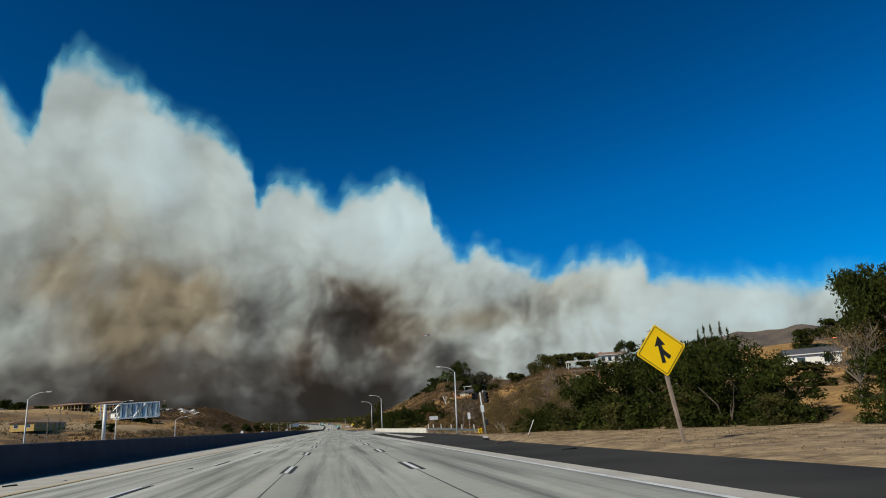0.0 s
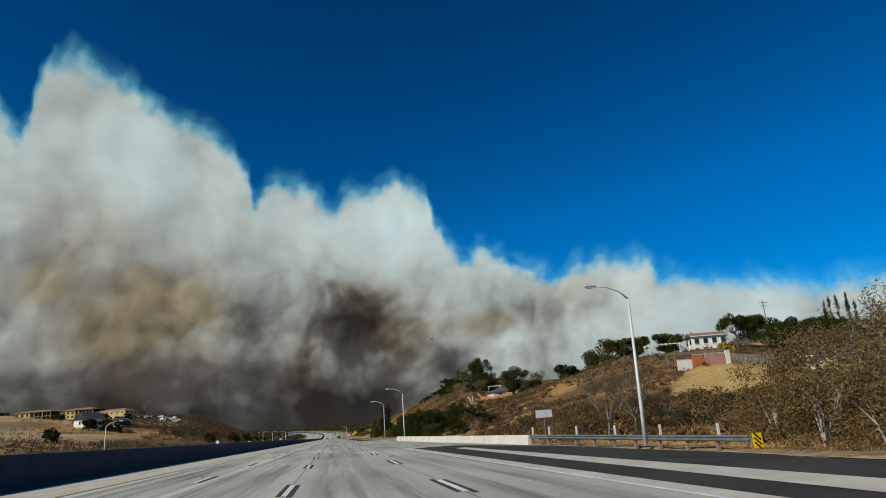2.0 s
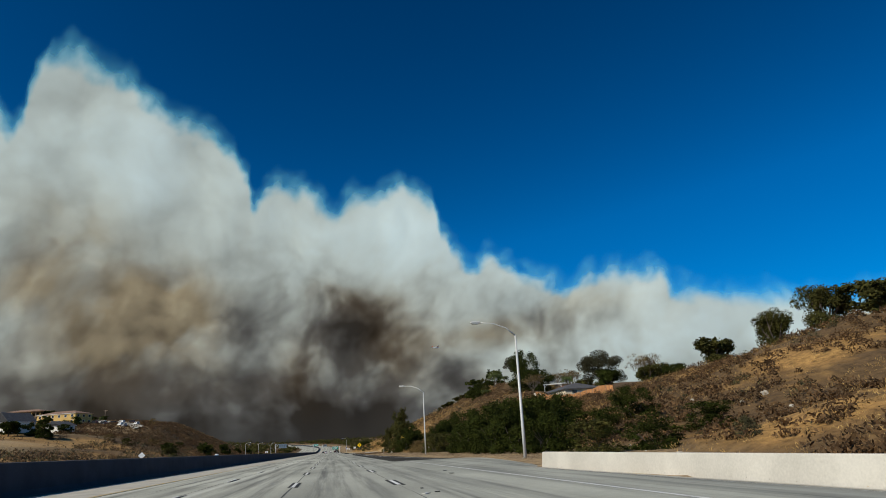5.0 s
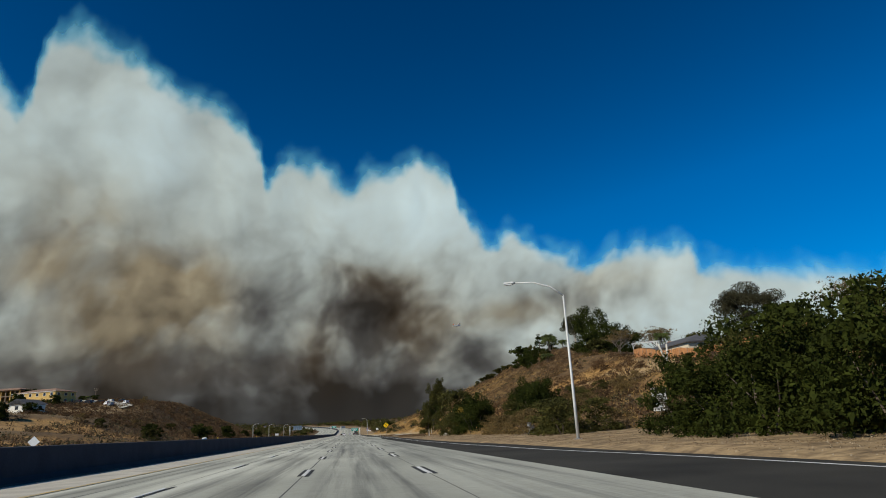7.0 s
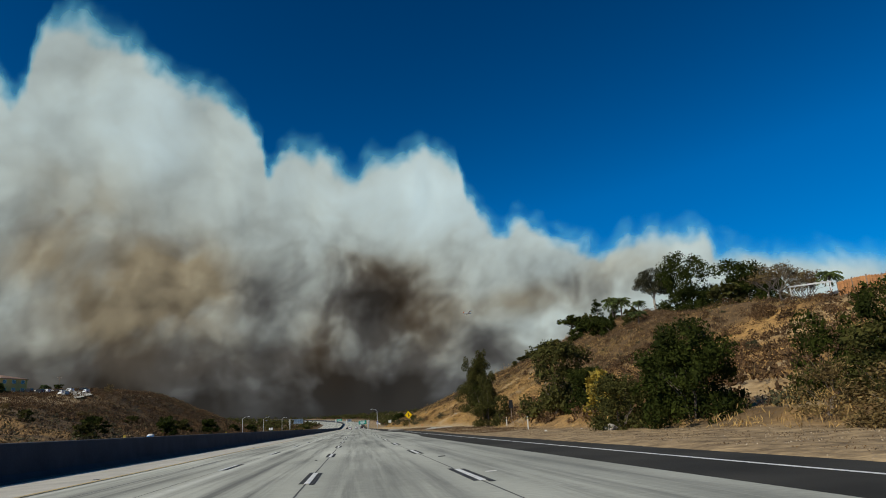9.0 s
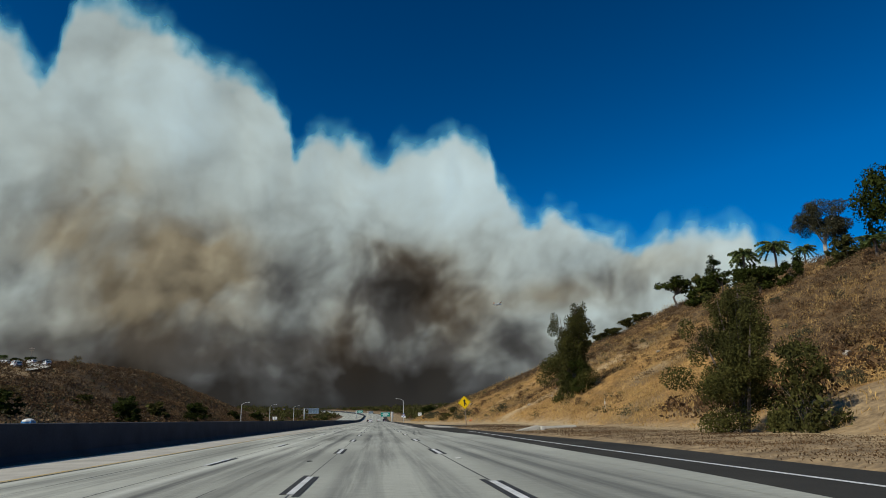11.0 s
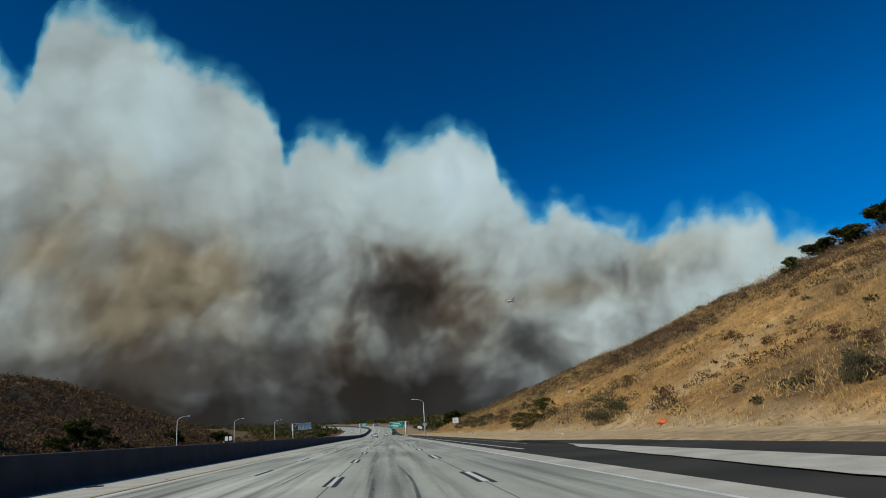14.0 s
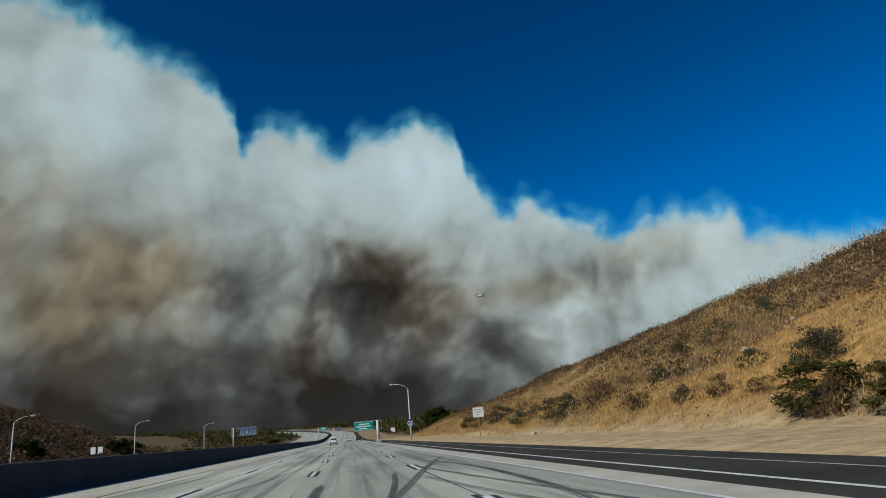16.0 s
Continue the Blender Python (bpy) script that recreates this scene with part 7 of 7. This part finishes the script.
house((113, 193), 24, 10, 3.2, "stucco", "roof_tile", "long cream house with a brown tile roof beside the lawn", -24, 0.42, windows=5)
hw = house((97.5, 224.5), 9, 6, 3.2, "stucco_white", "roof_tile", "white hilltop house with a low roof and dark windows", -14, windows=4)
chimney(-3.6, 0, 3.2, hw)
h2 = house((71, 346.5), 25, 11, 2.1, "stucco", "roof_grey", "low hilltop house with a dark grey shingle roof", 90, 0.36, True, 4)
chimney(8.0, -1.5, 2.6, h2, 0.9, 2.2)
house((96, 508), 14, 8, 3.2, "stucco_white", "roof_tile", "white house partly hidden by ridge trees", 30, windows=3)
house((100, 129), 10, 8, 3.0, "stucco_white", "roof_grey", "small pale house among dark trees", -30, windows=2)
# the opposite hill
house((-155, 584), 27, 13, 6.4, "stucco_yellow", "roof_tile", "two-storey ochre house with a low tile roof on the hill", -24, 0.3, True, 6, 2, 0.4)
framed_house((-190, 622), 26, 13, 6.2, "ochre sheathed house under construction with open dark bays", -18)
framed_house((-222, 624), 30, 13, 6.0, "long unfinished ochre house with open timber bays on the hill", -18)
house((-116, 296), 24, 9, 3.0, "stucco_yellow", "roof_tile", "low ochre building at the foot of the opposite hill", 84, 0.2, False, 5)
house((-137, 478), 13, 9, 4.4, "stucco_white", "roof_grey", "white gabled house with a grey roof below the hill", 60, 0.9, False, 2)
house((-128, 505), 10, 8, 3.4, "stucco_white", "roof_grey", "small white house below the opposite hill", 70, 0.5, False, 2)
for x, y, w in ((-262, 520, 24), (-246, 540, 22), (-280, 500, 26)):
    house((x, y), w, 8, 4.0, "stucco_white", "trim", "long low white building on the opposite hill", 80, 0.12, False, 5)
rr = random.Random(21)
for i in range(16):
    s, d = rr.uniform(760, 960), rr.uniform(40, 130)
    p = way(s, d)
    house((p.x, p.y), rr.uniform(9, 14), rr.uniform(7, 9), rr.uniform(3, 5), rr.choice(["stucco_white", "stucco"]), rr.choice(["roof_tile", "roof_grey"]), "distant pale house among trees beyond the bend", rr.uniform(0, 90), 0.4, rr.random() < 0.5, 2)


# ---- fences, walls and poles on the hilltop ----
def board_fence(pts, h, mat, label, sag=0.0):
    t = thing("board_fence", (0, 0, 0), label, "fence")
    plank = to_mesh("board", box(1, 0.03, h, (0, 0, 0)), mat)
    for (x0, y0), (x1, y1) in zip(pts, pts[1:]):
        L = math.hypot(x1 - x0, y1 - y0)
        n = max(1, int(L / 2.4))
        for i in range(n):
            fa, fb = i / n, (i + 1) / n
            a = Vector((x0 + (x1 - x0) * fa, y0 + (y1 - y0) * fa, 0))
            b = Vector((x0 + (x1 - x0) * fb, y0 + (y1 - y0) * fb, 0))
            za, zb = height(a.x, a.y) - 0.1, height(b.x, b.y) - 0.1
            for k in range(12):
                f = (k + 0.5) / 12
                p = a.lerp(b, f)
                ob = part("board", plank, mat, t)
                ob.matrix_basis = pose(p.x, p.y, za + (zb - za) * f, 0, 0, math.degrees(math.atan2(b.y - a.y, b.x - a.x))) @ Matrix.Diagonal(((b - a).length / 12 * 0.94, 1, 1 + 0.015 * ((k * 7) % 5 - 2), 1))
            for zr in (0.35, h - 0.35):
                part("rail", tube([(a.x, a.y, za + zr), (b.x, b.y, zb + zr)], 0.045, 4), mat, t)
            part("post", box(0.12, 0.12, h + 0.15, (a.x, a.y, za)), "wood_post", t)
    return t


board_fence([(62.8, 353), (62.5, 350), (61.2, 339), (60.4, 331), (60.2, 322), (60.6, 310), (63, 296)], 1.8, "fence_wood", "reddish wooden board fence along the hilltop garden")
board_fence([(84.8, 195.2), (92, 194.6), (102, 193.6)], 2.2, "fence_grey", "weathered grey board fence on the hilltop")


def panel_wall(x, y, w, h, mat, label, turn=0):
    t = thing("garden_wall", (x, y, height(x, y) - 0.3), label, "garden wall", "hilltop garden walls", turn)
    part("panel", box(w, 0.2, h + 0.3, (0, 0, 0), 0.02), mat, t)
    part("coping", box(w + 0.1, 0.3, 0.08, (0, 0, h + 0.3)), "trim", t)


panel_wall(74.4, 196.6, 3.4, 2.2, "stucco_white", "white garden wall panel on the hilltop")
panel_wall(77.5, 196.4, 2.6, 2.3, "orange", "orange garden wall panel on the hilltop")
panel_wall(81.2, 196.0, 4.6, 2.3, "pink", "faded pink garden wall panel on the hilltop")
panel_wall(84.1, 195.6, 1.1, 2.6, "stucco_white", "white garden gate wall on the hilltop")


def pergola(x, y, w, d, h, label, turn=0, mat="trim"):
    t = thing("pergola", (x, y, height(x, y) - 0.2), label, "pergola", "", turn)
    for sx in (-1, 1):
        for sy in (-1, 1):
            part("post", box(0.16, 0.16, h + 0.2, (sx * w / 2, sy * d / 2, 0)), mat, t)
    for sy in (-1, 1):
        part("beam", box(w + 0.8, 0.12, 0.22, (0, sy * d / 2, h + 0.2)), mat, t)
    for i in range(8):
        part("rafter", box(0.08, d + 0.6, 0.14, (-w / 2 + w * i / 7, 0, h + 0.42)), mat, t)


pergola(86, 227, 8, 4, 2.4, "pale patio cover beside the white house", -10)
pergola(81, 202, 13, 4, 2.6, "dark timber pergola on the hilltop terrace", -4, "wood_post")


def power_pole(x, y, h):
    t = thing("power_pole", (x, y, height(x, y) - 0.3), "wooden power pole with cross-arm on the hilltop", "power pole", "power poles")
    part("pole", tube([(0, 0, 0), (0, 0, h)], [0.16, 0.11], 8), "wood_post", t)
    part("cross_arm", box(2.4, 0.12, 0.14, (0, 0, h - 0.7)), "wood_post", t)
    part("cross_arm", box(1.8, 0.12, 0.14, (0, 0, h - 1.5)), "wood_post", t)
    for k in (-1.0, -0.4, 0.4, 1.0):
        part("insulator", tube([(k, 0, h - 0.56), (k, 0, h - 0.36)], 0.05, 6), "trim", t)


power_pole(98, 413, 8.5)
power_pole(94, 420, 7)
power_pole(107, 212, 12)
for x, y in ((-150, 640), (-110, 300), (-95, 250), (-120, 360)):
    power_pole(x, y, 9)


def cabinet(x, y):
    t = thing("utility_cabinet", (x, y, height(x, y) - 0.1), "grey roadside utility cabinet on a pale pad", "cabinet")
    part("pad", box(1.1, 1.0, 0.7, (0, 0, -0.6), 0.02), "gore", t)
    part("body", box(0.66, 0.5, 1.15, (0, 0, 0.1), 0.03), "box_grey", t)
    part("door", box(0.54, 0.03, 0.9, (0, -0.26, 0.22), 0.01), "box_grey", t)
    part("roof", box(0.74, 0.58, 0.05, (0, 0, 1.25), 0.01), "box_grey", t)


cabinet(18.9, 283.6)


# small posts and loose things
def delineator(x, y, h=1.0):
    t = thing("marker_post", (x, y, height(x, y) - 0.1), "thin white marker post standing in the verge", "marker post", "verge marker posts")
    part("post", box(0.09, 0.04, h + 0.1, (0, 0, 0), 0.008), "trim", t)
    part("reflector", box(0.07, 0.02, 0.12, (0, -0.03, h - 0.1)), "leaf_yellow", t)


for x, y in ((16.4, 350), (24, 406), (13.6, 330)):
    delineator(x, y)
small_sign(16.8, 349, 0.45, 0.9, 2.2, "small dark sign back on the verge", mat="signal_black")


def lump(name, x, y, r, mat, label, category, seed, dz=0.0, flat=0.7):
    bm = bmesh.new()
    bmesh.ops.create_icosphere(bm, subdivisions=2, radius=r)
    for v in bm.verts:
        v.co *= 1 + 0.45 * noise.noise(v.co * (1.6 / r) + Vector((seed, 0, 0)))
        v.co.z *= flat
    me = to_mesh(name, bm, mat)
    ob = new(name, me)
    ob.location = (x, y, height(x, y) + r * flat * 0.35 + dz)
    return tagged(ob, label, category, name + "s on the slopes")


rr = random.Random(3)
for i in range(46):
    y = rr.uniform(190, 600)
    foot, k, crest, b = lerp(SLOPE, y)
    x = foot + rr.uniform(-3, 22)
    if not (398 < y < 480 and x < 23):
        lump("rock", x, y, rr.uniform(0.12, 0.42), "rock", "pale weathered rock lying on the dry slope", "rock", i)
for i in range(46):
    y = rr.uniform(20, 590)
    foot = lerp(SLOPE, y)[0]
    x = foot + rr.uniform(-5, 4)
    if x > paved(y) + 1 and not (398 < y < 480 and x < 23):
        lump("litter", x, y, rr.uniform(0.04, 0.11), "litter", "crumpled pale litter at the foot of the slope", "litter", i + 50, 0, 0.5)
lump("orange_bag", 19.5, 476, 0.4, "litter_orange", "crumpled orange plastic bag at the foot of the slope", "litter", 4, 0, 0.5)
for x, y, r in ((28.5, 511, 0.12), (31, 517, 0.12), (24.5, 480, 0.13), (19.6, 512.5, 0.14), (20.6, 514.2, 0.1), (18.6, 520.5, 0.1)):
    lump("litter", x, y, r, "litter", "white plastic litter lying on the slope", "litter", int(x), 0.05, 0.6)


def tread(x, y, turn):
    t = thing("tyre_scrap", (x, y, 0.03), "curled strip of black tyre tread on the shoulder", "tyre scrap", "", turn)
    part("strip", tube([(-0.3, 0.12, 0), (-0.15, 0.03, 0.01), (0, 0, 0.015), (0.15, 0.03, 0.01), (0.32, 0.14, 0)], 0.025, 6), "tyre", t)


tread(-11.2, 458, 20)
tread(-10.6, 29, 70)
tread(8.0, 26, 15)


def branch(x, y, turn):
    t = thing("fallen_branch", (x, y, height(x, y) + 0.05), "broken bare branch lying at the asphalt's edge", "branch", "", turn)
    part("limb", tube([(-0.7, 0, 0), (0, 0.05, 0.03), (0.6, -0.05, 0.02)], [0.04, 0.03, 0.01], 5), "twig", t)
    part("twig", tube([(0.1, 0.05, 0.03), (0.5, 0.35, 0.08)], [0.015, 0.005], 4), "twig", t)


branch(8.4, 36, 20)
branch(11.4, 43.5, 60)


def stake(x, y):
    t = thing("leaning_stake", (x, y, height(x, y)), "thin pale stake leaning in the verge", "stake")
    part("pole", tube([(-0.2, 0, -0.05), (0.25, 0, 0.85)], 0.018, 6), "trim", t)
    part("collar", tube([(0.19, 0, 0.75), (0.22, 0, 0.8)], 0.022, 6), "pole", t)


stake(11.6, 42.8)
rr = random.Random(17)
for i in range(40):
    s = rr.uniform(0, 560)
    d = rr.choice([5.4, -9.3, XL + LANE + 0.3, XL - 0.4, -5.4]) + rr.uniform(-0.3, 0.3)
    p = way(s, d)
    bm = box(rr.uniform(0.06, 0.22), rr.uniform(0.06, 0.3), 0.02, (0, 0, 0), 0.004)
    ob = new("road_debris", to_mesh("road_debris", bm, rr.choice(["tyre", "seam", "litter"])))
    ob.matrix_basis = pose(p.x, p.y, p.z + 0.004, 0, 0, rr.uniform(0, 180))
    tagged(ob, "flat scrap of debris lying on the road", "debris", "road debris")


# ---- vehicles ----
def car(x, y, z, turn, paint, label, kind="suv"):
    t = thing("car", (x, y, z), label, "car", "cars", turn)
    L, W, H = (4.6, 1.85, 1.7) if kind == "suv" else (4.6, 1.8, 1.42)
    low = prism([(-L / 2, 0.35), (-L / 2 + 0.1, 0.95), (-L / 2 + 0.35, 1.0), (L / 2 - 0.2, 0.92), (L / 2, 0.7), (L / 2, 0.35), (L / 2 - 0.2, 0.25), (-L / 2 + 0.2, 0.25)], -W / 2, W / 2)
    cab = prism([(-L / 2 + 0.15, 0.98), (-L / 2 + 0.35, H - 0.08), (-L / 2 + 0.7, H), (L * 0.08, H), (L * 0.2, H - 0.1), (L * 0.36, 0.95)], -W / 2 + 0.12, W / 2 - 0.12)
    for bm in (low, cab):
        bmesh.ops.bevel(bm, geom=bm.edges[:], offset=0.05, segments=2, affect="EDGES")
        bmesh.ops.rotate(bm, cent=(0, 0, 0), matrix=Matrix.Rotation(radians(90), 3, "Z"), verts=bm.verts)
    part("body", low, paint, t, smooth=False)
    part("cabin", cab, paint, t)
    part("rear_window", box(W - 0.5, 0.04, 0.4, (0, -L / 2 + 0.2, H - 0.58), 0.01), "window", t)
    part("windscreen", box(W - 0.45, 0.05, 0.42, (0, L * 0.3, H - 0.6), 0.01), "window", t)
    for sx in (-1, 1):
        part("side_window", box(0.04, 2.0, 0.38, (sx * (W / 2 - 0.11), -0.25, H - 0.55), 0.01), "window", t)
        part("tail_lamp", box(0.2, 0.06, 0.32, (sx * (W / 2 - 0.2), -L / 2 - 0.0, 0.72), 0.01), "red_lamp", t)
        for sy in (-1, 1):
            w = part("wheel", tube([(sx * (W / 2 - 0.12) - 0.11, sy * L * 0.31, 0.33), (sx * (W / 2 - 0.12) + 0.11, sy * L * 0.31, 0.33)], 0.33, 16), "tyre", t)
            part("rim", tube([(sx * (W / 2 - 0.12) - 0.115, sy * L * 0.31, 0.33), (sx * (W / 2 - 0.12) + 0.115, sy * L * 0.31, 0.33)], 0.2, 12), "steel", w)
    part("number_plate", box(0.32, 0.02, 0.16, (0, -L / 2 - 0.03, 0.62)), "trim", t)
    part("bumper", box(W - 0.1, 0.12, 0.2, (0, -L / 2 - 0.02, 0.38), 0.03), "tyre", t)
    return t


car(-3.2, 655, 0.0, 0, "car_white", "white sport utility car driving ahead in the next lane")
car(0.6, 742, rise(742), 0, "car_white", "white car driving far ahead on the freeway", "sedan")
car(4.2, 752, rise(752), 0, "car_dark", "dark car driving far ahead near the shoulder")
p = way(800, -6)
car(p.x, p.y, p.z, 12, "car_dark", "dark car far ahead where the road rises", "sedan")
def hill_road():
    """The pale street that climbs to the building plots."""
    line = [(-152, 606), (-142, 604), (-131, 597), (-121, 587), (-113, 572), (-106, 556)]
    verts, faces = [], []
    for i, (x, y) in enumerate(line):
        w = 5.5 - 0.3 * i
        for k in (-1, -0.5, 0, 0.5, 1):
            px, py = x + 0.45 * k * w, y + 0.9 * k * w
            verts.append((px, py, height(px, py) + 0.9))
    for i in range(len(line) - 1):
        for j in range(4):
            faces.append((5 * i + j, 5 * i + j + 1, 5 * i + j + 6, 5 * i + j + 5))
    tagged(new("road_hill", mesh_from("road_hill", verts, faces, "gore")), "pale concrete street climbing the opposite hill", "road", kind="structure")


hill_road()
for x, y, turn, paint in ((-136, 577, 60, "car_dark"), (-130, 573.5, 60, "car_dark"), (-119, 568, 40, "car_white"), (-115.5, 563, 35, "car_silver"), (-112, 574, 40, "car_white"), (-118, 586, 50, "car_dark"), (-125, 590, 60, "car_white"), (-131, 593, 70, "car_dark"), (-137, 595, 70, "car_white"), (-150, 578, 80, "car_silver"), (-158, 576, 80, "car_white")):
    car(x, y, height(x, y) + 0.45, turn, paint, "car parked beside the hill street", "suv")
for x, y, hh, w, k in ((-104, 577, 5, 6, "dry_bush"), (-150, 572, 3.5, 6, "bush"), (-143, 570, 3, 6, "bush"), (-160, 568, 4, 7, "olive_bush"), (-124, 500, 5, 8, "bush"), (-146, 592, 4.5, 3, "palm_tree"), (-139, 598, 4, 3, "palm_tree"), (-222, 566, 9, 9, "oak_tree"), (-232, 552, 11, 10, "oak_tree"), (-196, 596, 6, 7, "oak_tree"), (-176, 618, 8, 7, "oak_tree"), (-98, 480, 3.5, 6, "dry_bush"), (-88, 470, 3.5, 6, "olive_bush"), (-84, 500, 3.5, 7, "dry_bush"), (-76, 520, 3, 6, "olive_bush")):
    plant(k, x, y, hh, w)


# ---- aircraft over the smoke ----
def aircraft(x, y, z):
    t = thing("aircraft", (x, y, z), "small white and red firefighting plane flying before the smoke", "aircraft", "", -70)
    t.rotation_euler = (radians(4), radians(-12), radians(-70))
    part("fuselage", tube([(0, -8.5, 0.3), (0, -5, 0.1), (0, 0, 0), (0, 5, 0), (0, 7.5, -0.2)], [0.25, 0.9, 1.35, 1.3, 0.2], 10), "car_white", t, smooth=True)
    part("wing", box(22, 2.6, 0.3, (0, 1.0, 1.1), 0.08), "car_white", t)
    part("tail_plane", box(8, 1.5, 0.2, (0, -8, 0.6), 0.05), "car_white", t)
    part("fin", box(0.25, 2.0, 3.0, (0, -8, 0.4), 0.05), "litter_orange", t)
    for k in (-4.5, 4.5):
        part("engine", tube([(k, 0.2, 0.9), (k, 3.2, 0.9)], [0.5, 0.55], 8), "litter_orange", t)


aircraft(205, 1420, 186)


# ---- the burning ridge far to the right ----
def far_ridge():
    verts, faces = [], []
    n, m = 70, 10
    for i in range(n + 1):
        a = radians(31 + 30 * i / n)
        top = 195 * min(1, i / 10) * (1 + 0.10 * noise.noise((i * 0.13, 0.2, 0))) - (22 if i % 70 > 34 else 0)
        for j in range(m + 1):
            f = j / m
            r = 1500 + 420 * f
            z = top * (f ** 0.8) + 8 * noise.noise((i * 0.3, j * 0.5, 4)) * f
            verts.append((r * math.sin(a), 250 + r * math.cos(a), z + 4))
    w = m + 1
    faces = [(i * w + j, (i + 1) * w + j, (i + 1) * w + j + 1, i * w + j + 1) for i in range(n) for j in range(m)]
    tagged(new("far_ridge", mesh_from("far_ridge", verts, faces, "darkened", True)), "dark brown shadowed mesa ridge in front of the smoke", "hill", kind="structure")


far_ridge()


def wildfire(x, y, z):
    """Tongues of flame on the far ridge."""
    m = bpy.data.materials.new("flame")
    m.use_nodes = True
    b = m.node_tree.nodes["Principled BSDF"]
    b.inputs["Base Color"].default_value = (0.8, 0.25, 0.08, 1)
    b.inputs["Emission Color"].default_value = (1.0, 0.24, 0.07, 1)
    b.inputs["Emission Strength"].default_value = 0.75
    M["flame"] = m
    t = thing("wildfire", (x, y, z), "orange flames burning on the distant ridge", "fire")
    fr = random.Random(3)
    for k in range(7):
        o, h = (k - 3) * 5.0, fr.uniform(7, 17)
        bend = fr.uniform(2, 6)
        part("flame", tube([(o, 0, -6), (o + 0.2 * bend, 0, h * 0.35), (o + 0.6 * bend, 0, h * 0.7), (o + bend, 0, h)], [2.6, 3.2, 1.9, 0.2], 7), "flame", t, smooth=True)


wildfire(1240, 1477, 136)


# ---- drain inlet in the gravel verge ----
def drain_inlet(x, y):
    t = thing("drain_inlet", (x, y, 0.0), "broken concrete drain apron with a black slab standing in for the shaded open pit", "drain")
    ap = prism([(-0.6, -0.1), (-0.6, 0.10), (1.0, 0.44), (1.05, 0.34), (1.0, -0.1)], -0.6, 0.6)
    part("apron", ap, "gore", t, "pale sloping concrete slab")
    part("back_wall", box(3.4, 0.25, 0.45, (2.8, 1.2, -0.1), 0.03), "parapet", t)
    part("side_wall", box(0.25, 2.0, 0.5, (1.25, 0.1, -0.1), 0.03), "parapet", t)
    # no hole is cut; a black slab stands in for the pit's shade
    part("pit_shade_slab", box(4.0, 1.6, 0.05, (3.3, 0.3, 0.08)), "signal_black", t, "black slab standing in for the shaded open pit")


drain_inlet(11.6, 389.5)


# ---- white garden pergola behind the fence ----
def garden_pergola(x0, y0, x1, y1, h):
    z = height((x0 + x1) / 2, (y0 + y1) / 2)
    t = thing("garden_pergola", (x0, y0, z), "white timber garden pergola beside the board fence", "pergola")
    dx, dy = x1 - x0, y1 - y0
    for f in (0.06, 0.94):
        part("post", box(0.16, 0.16, h + 0.5, (dx * f, dy * f, -0.5), 0.01), "trim", t)
        s = 1 if f < 0.5 else -1
        part("brace", tube([(dx * f, dy * f, h - 0.9), (dx * (f + s * 0.13), dy * (f + s * 0.13), h)], 0.05, 4), "trim", t)
    part("beam", tube([(0, 0, h + 0.1), (dx, dy, h + 0.1)], 0.13, 4), "trim", t)
    for k in range(7):
        f = (k + 0.5) / 7
        part("rafter", tube([(dx * f - 0.4, dy * f, h + 0.28), (dx * f + 2.2, dy * f + 0.6, h + 0.28)], 0.05, 4), "trim", t)


garden_pergola(73.5, 377.5, 79, 373.5, 2.4)
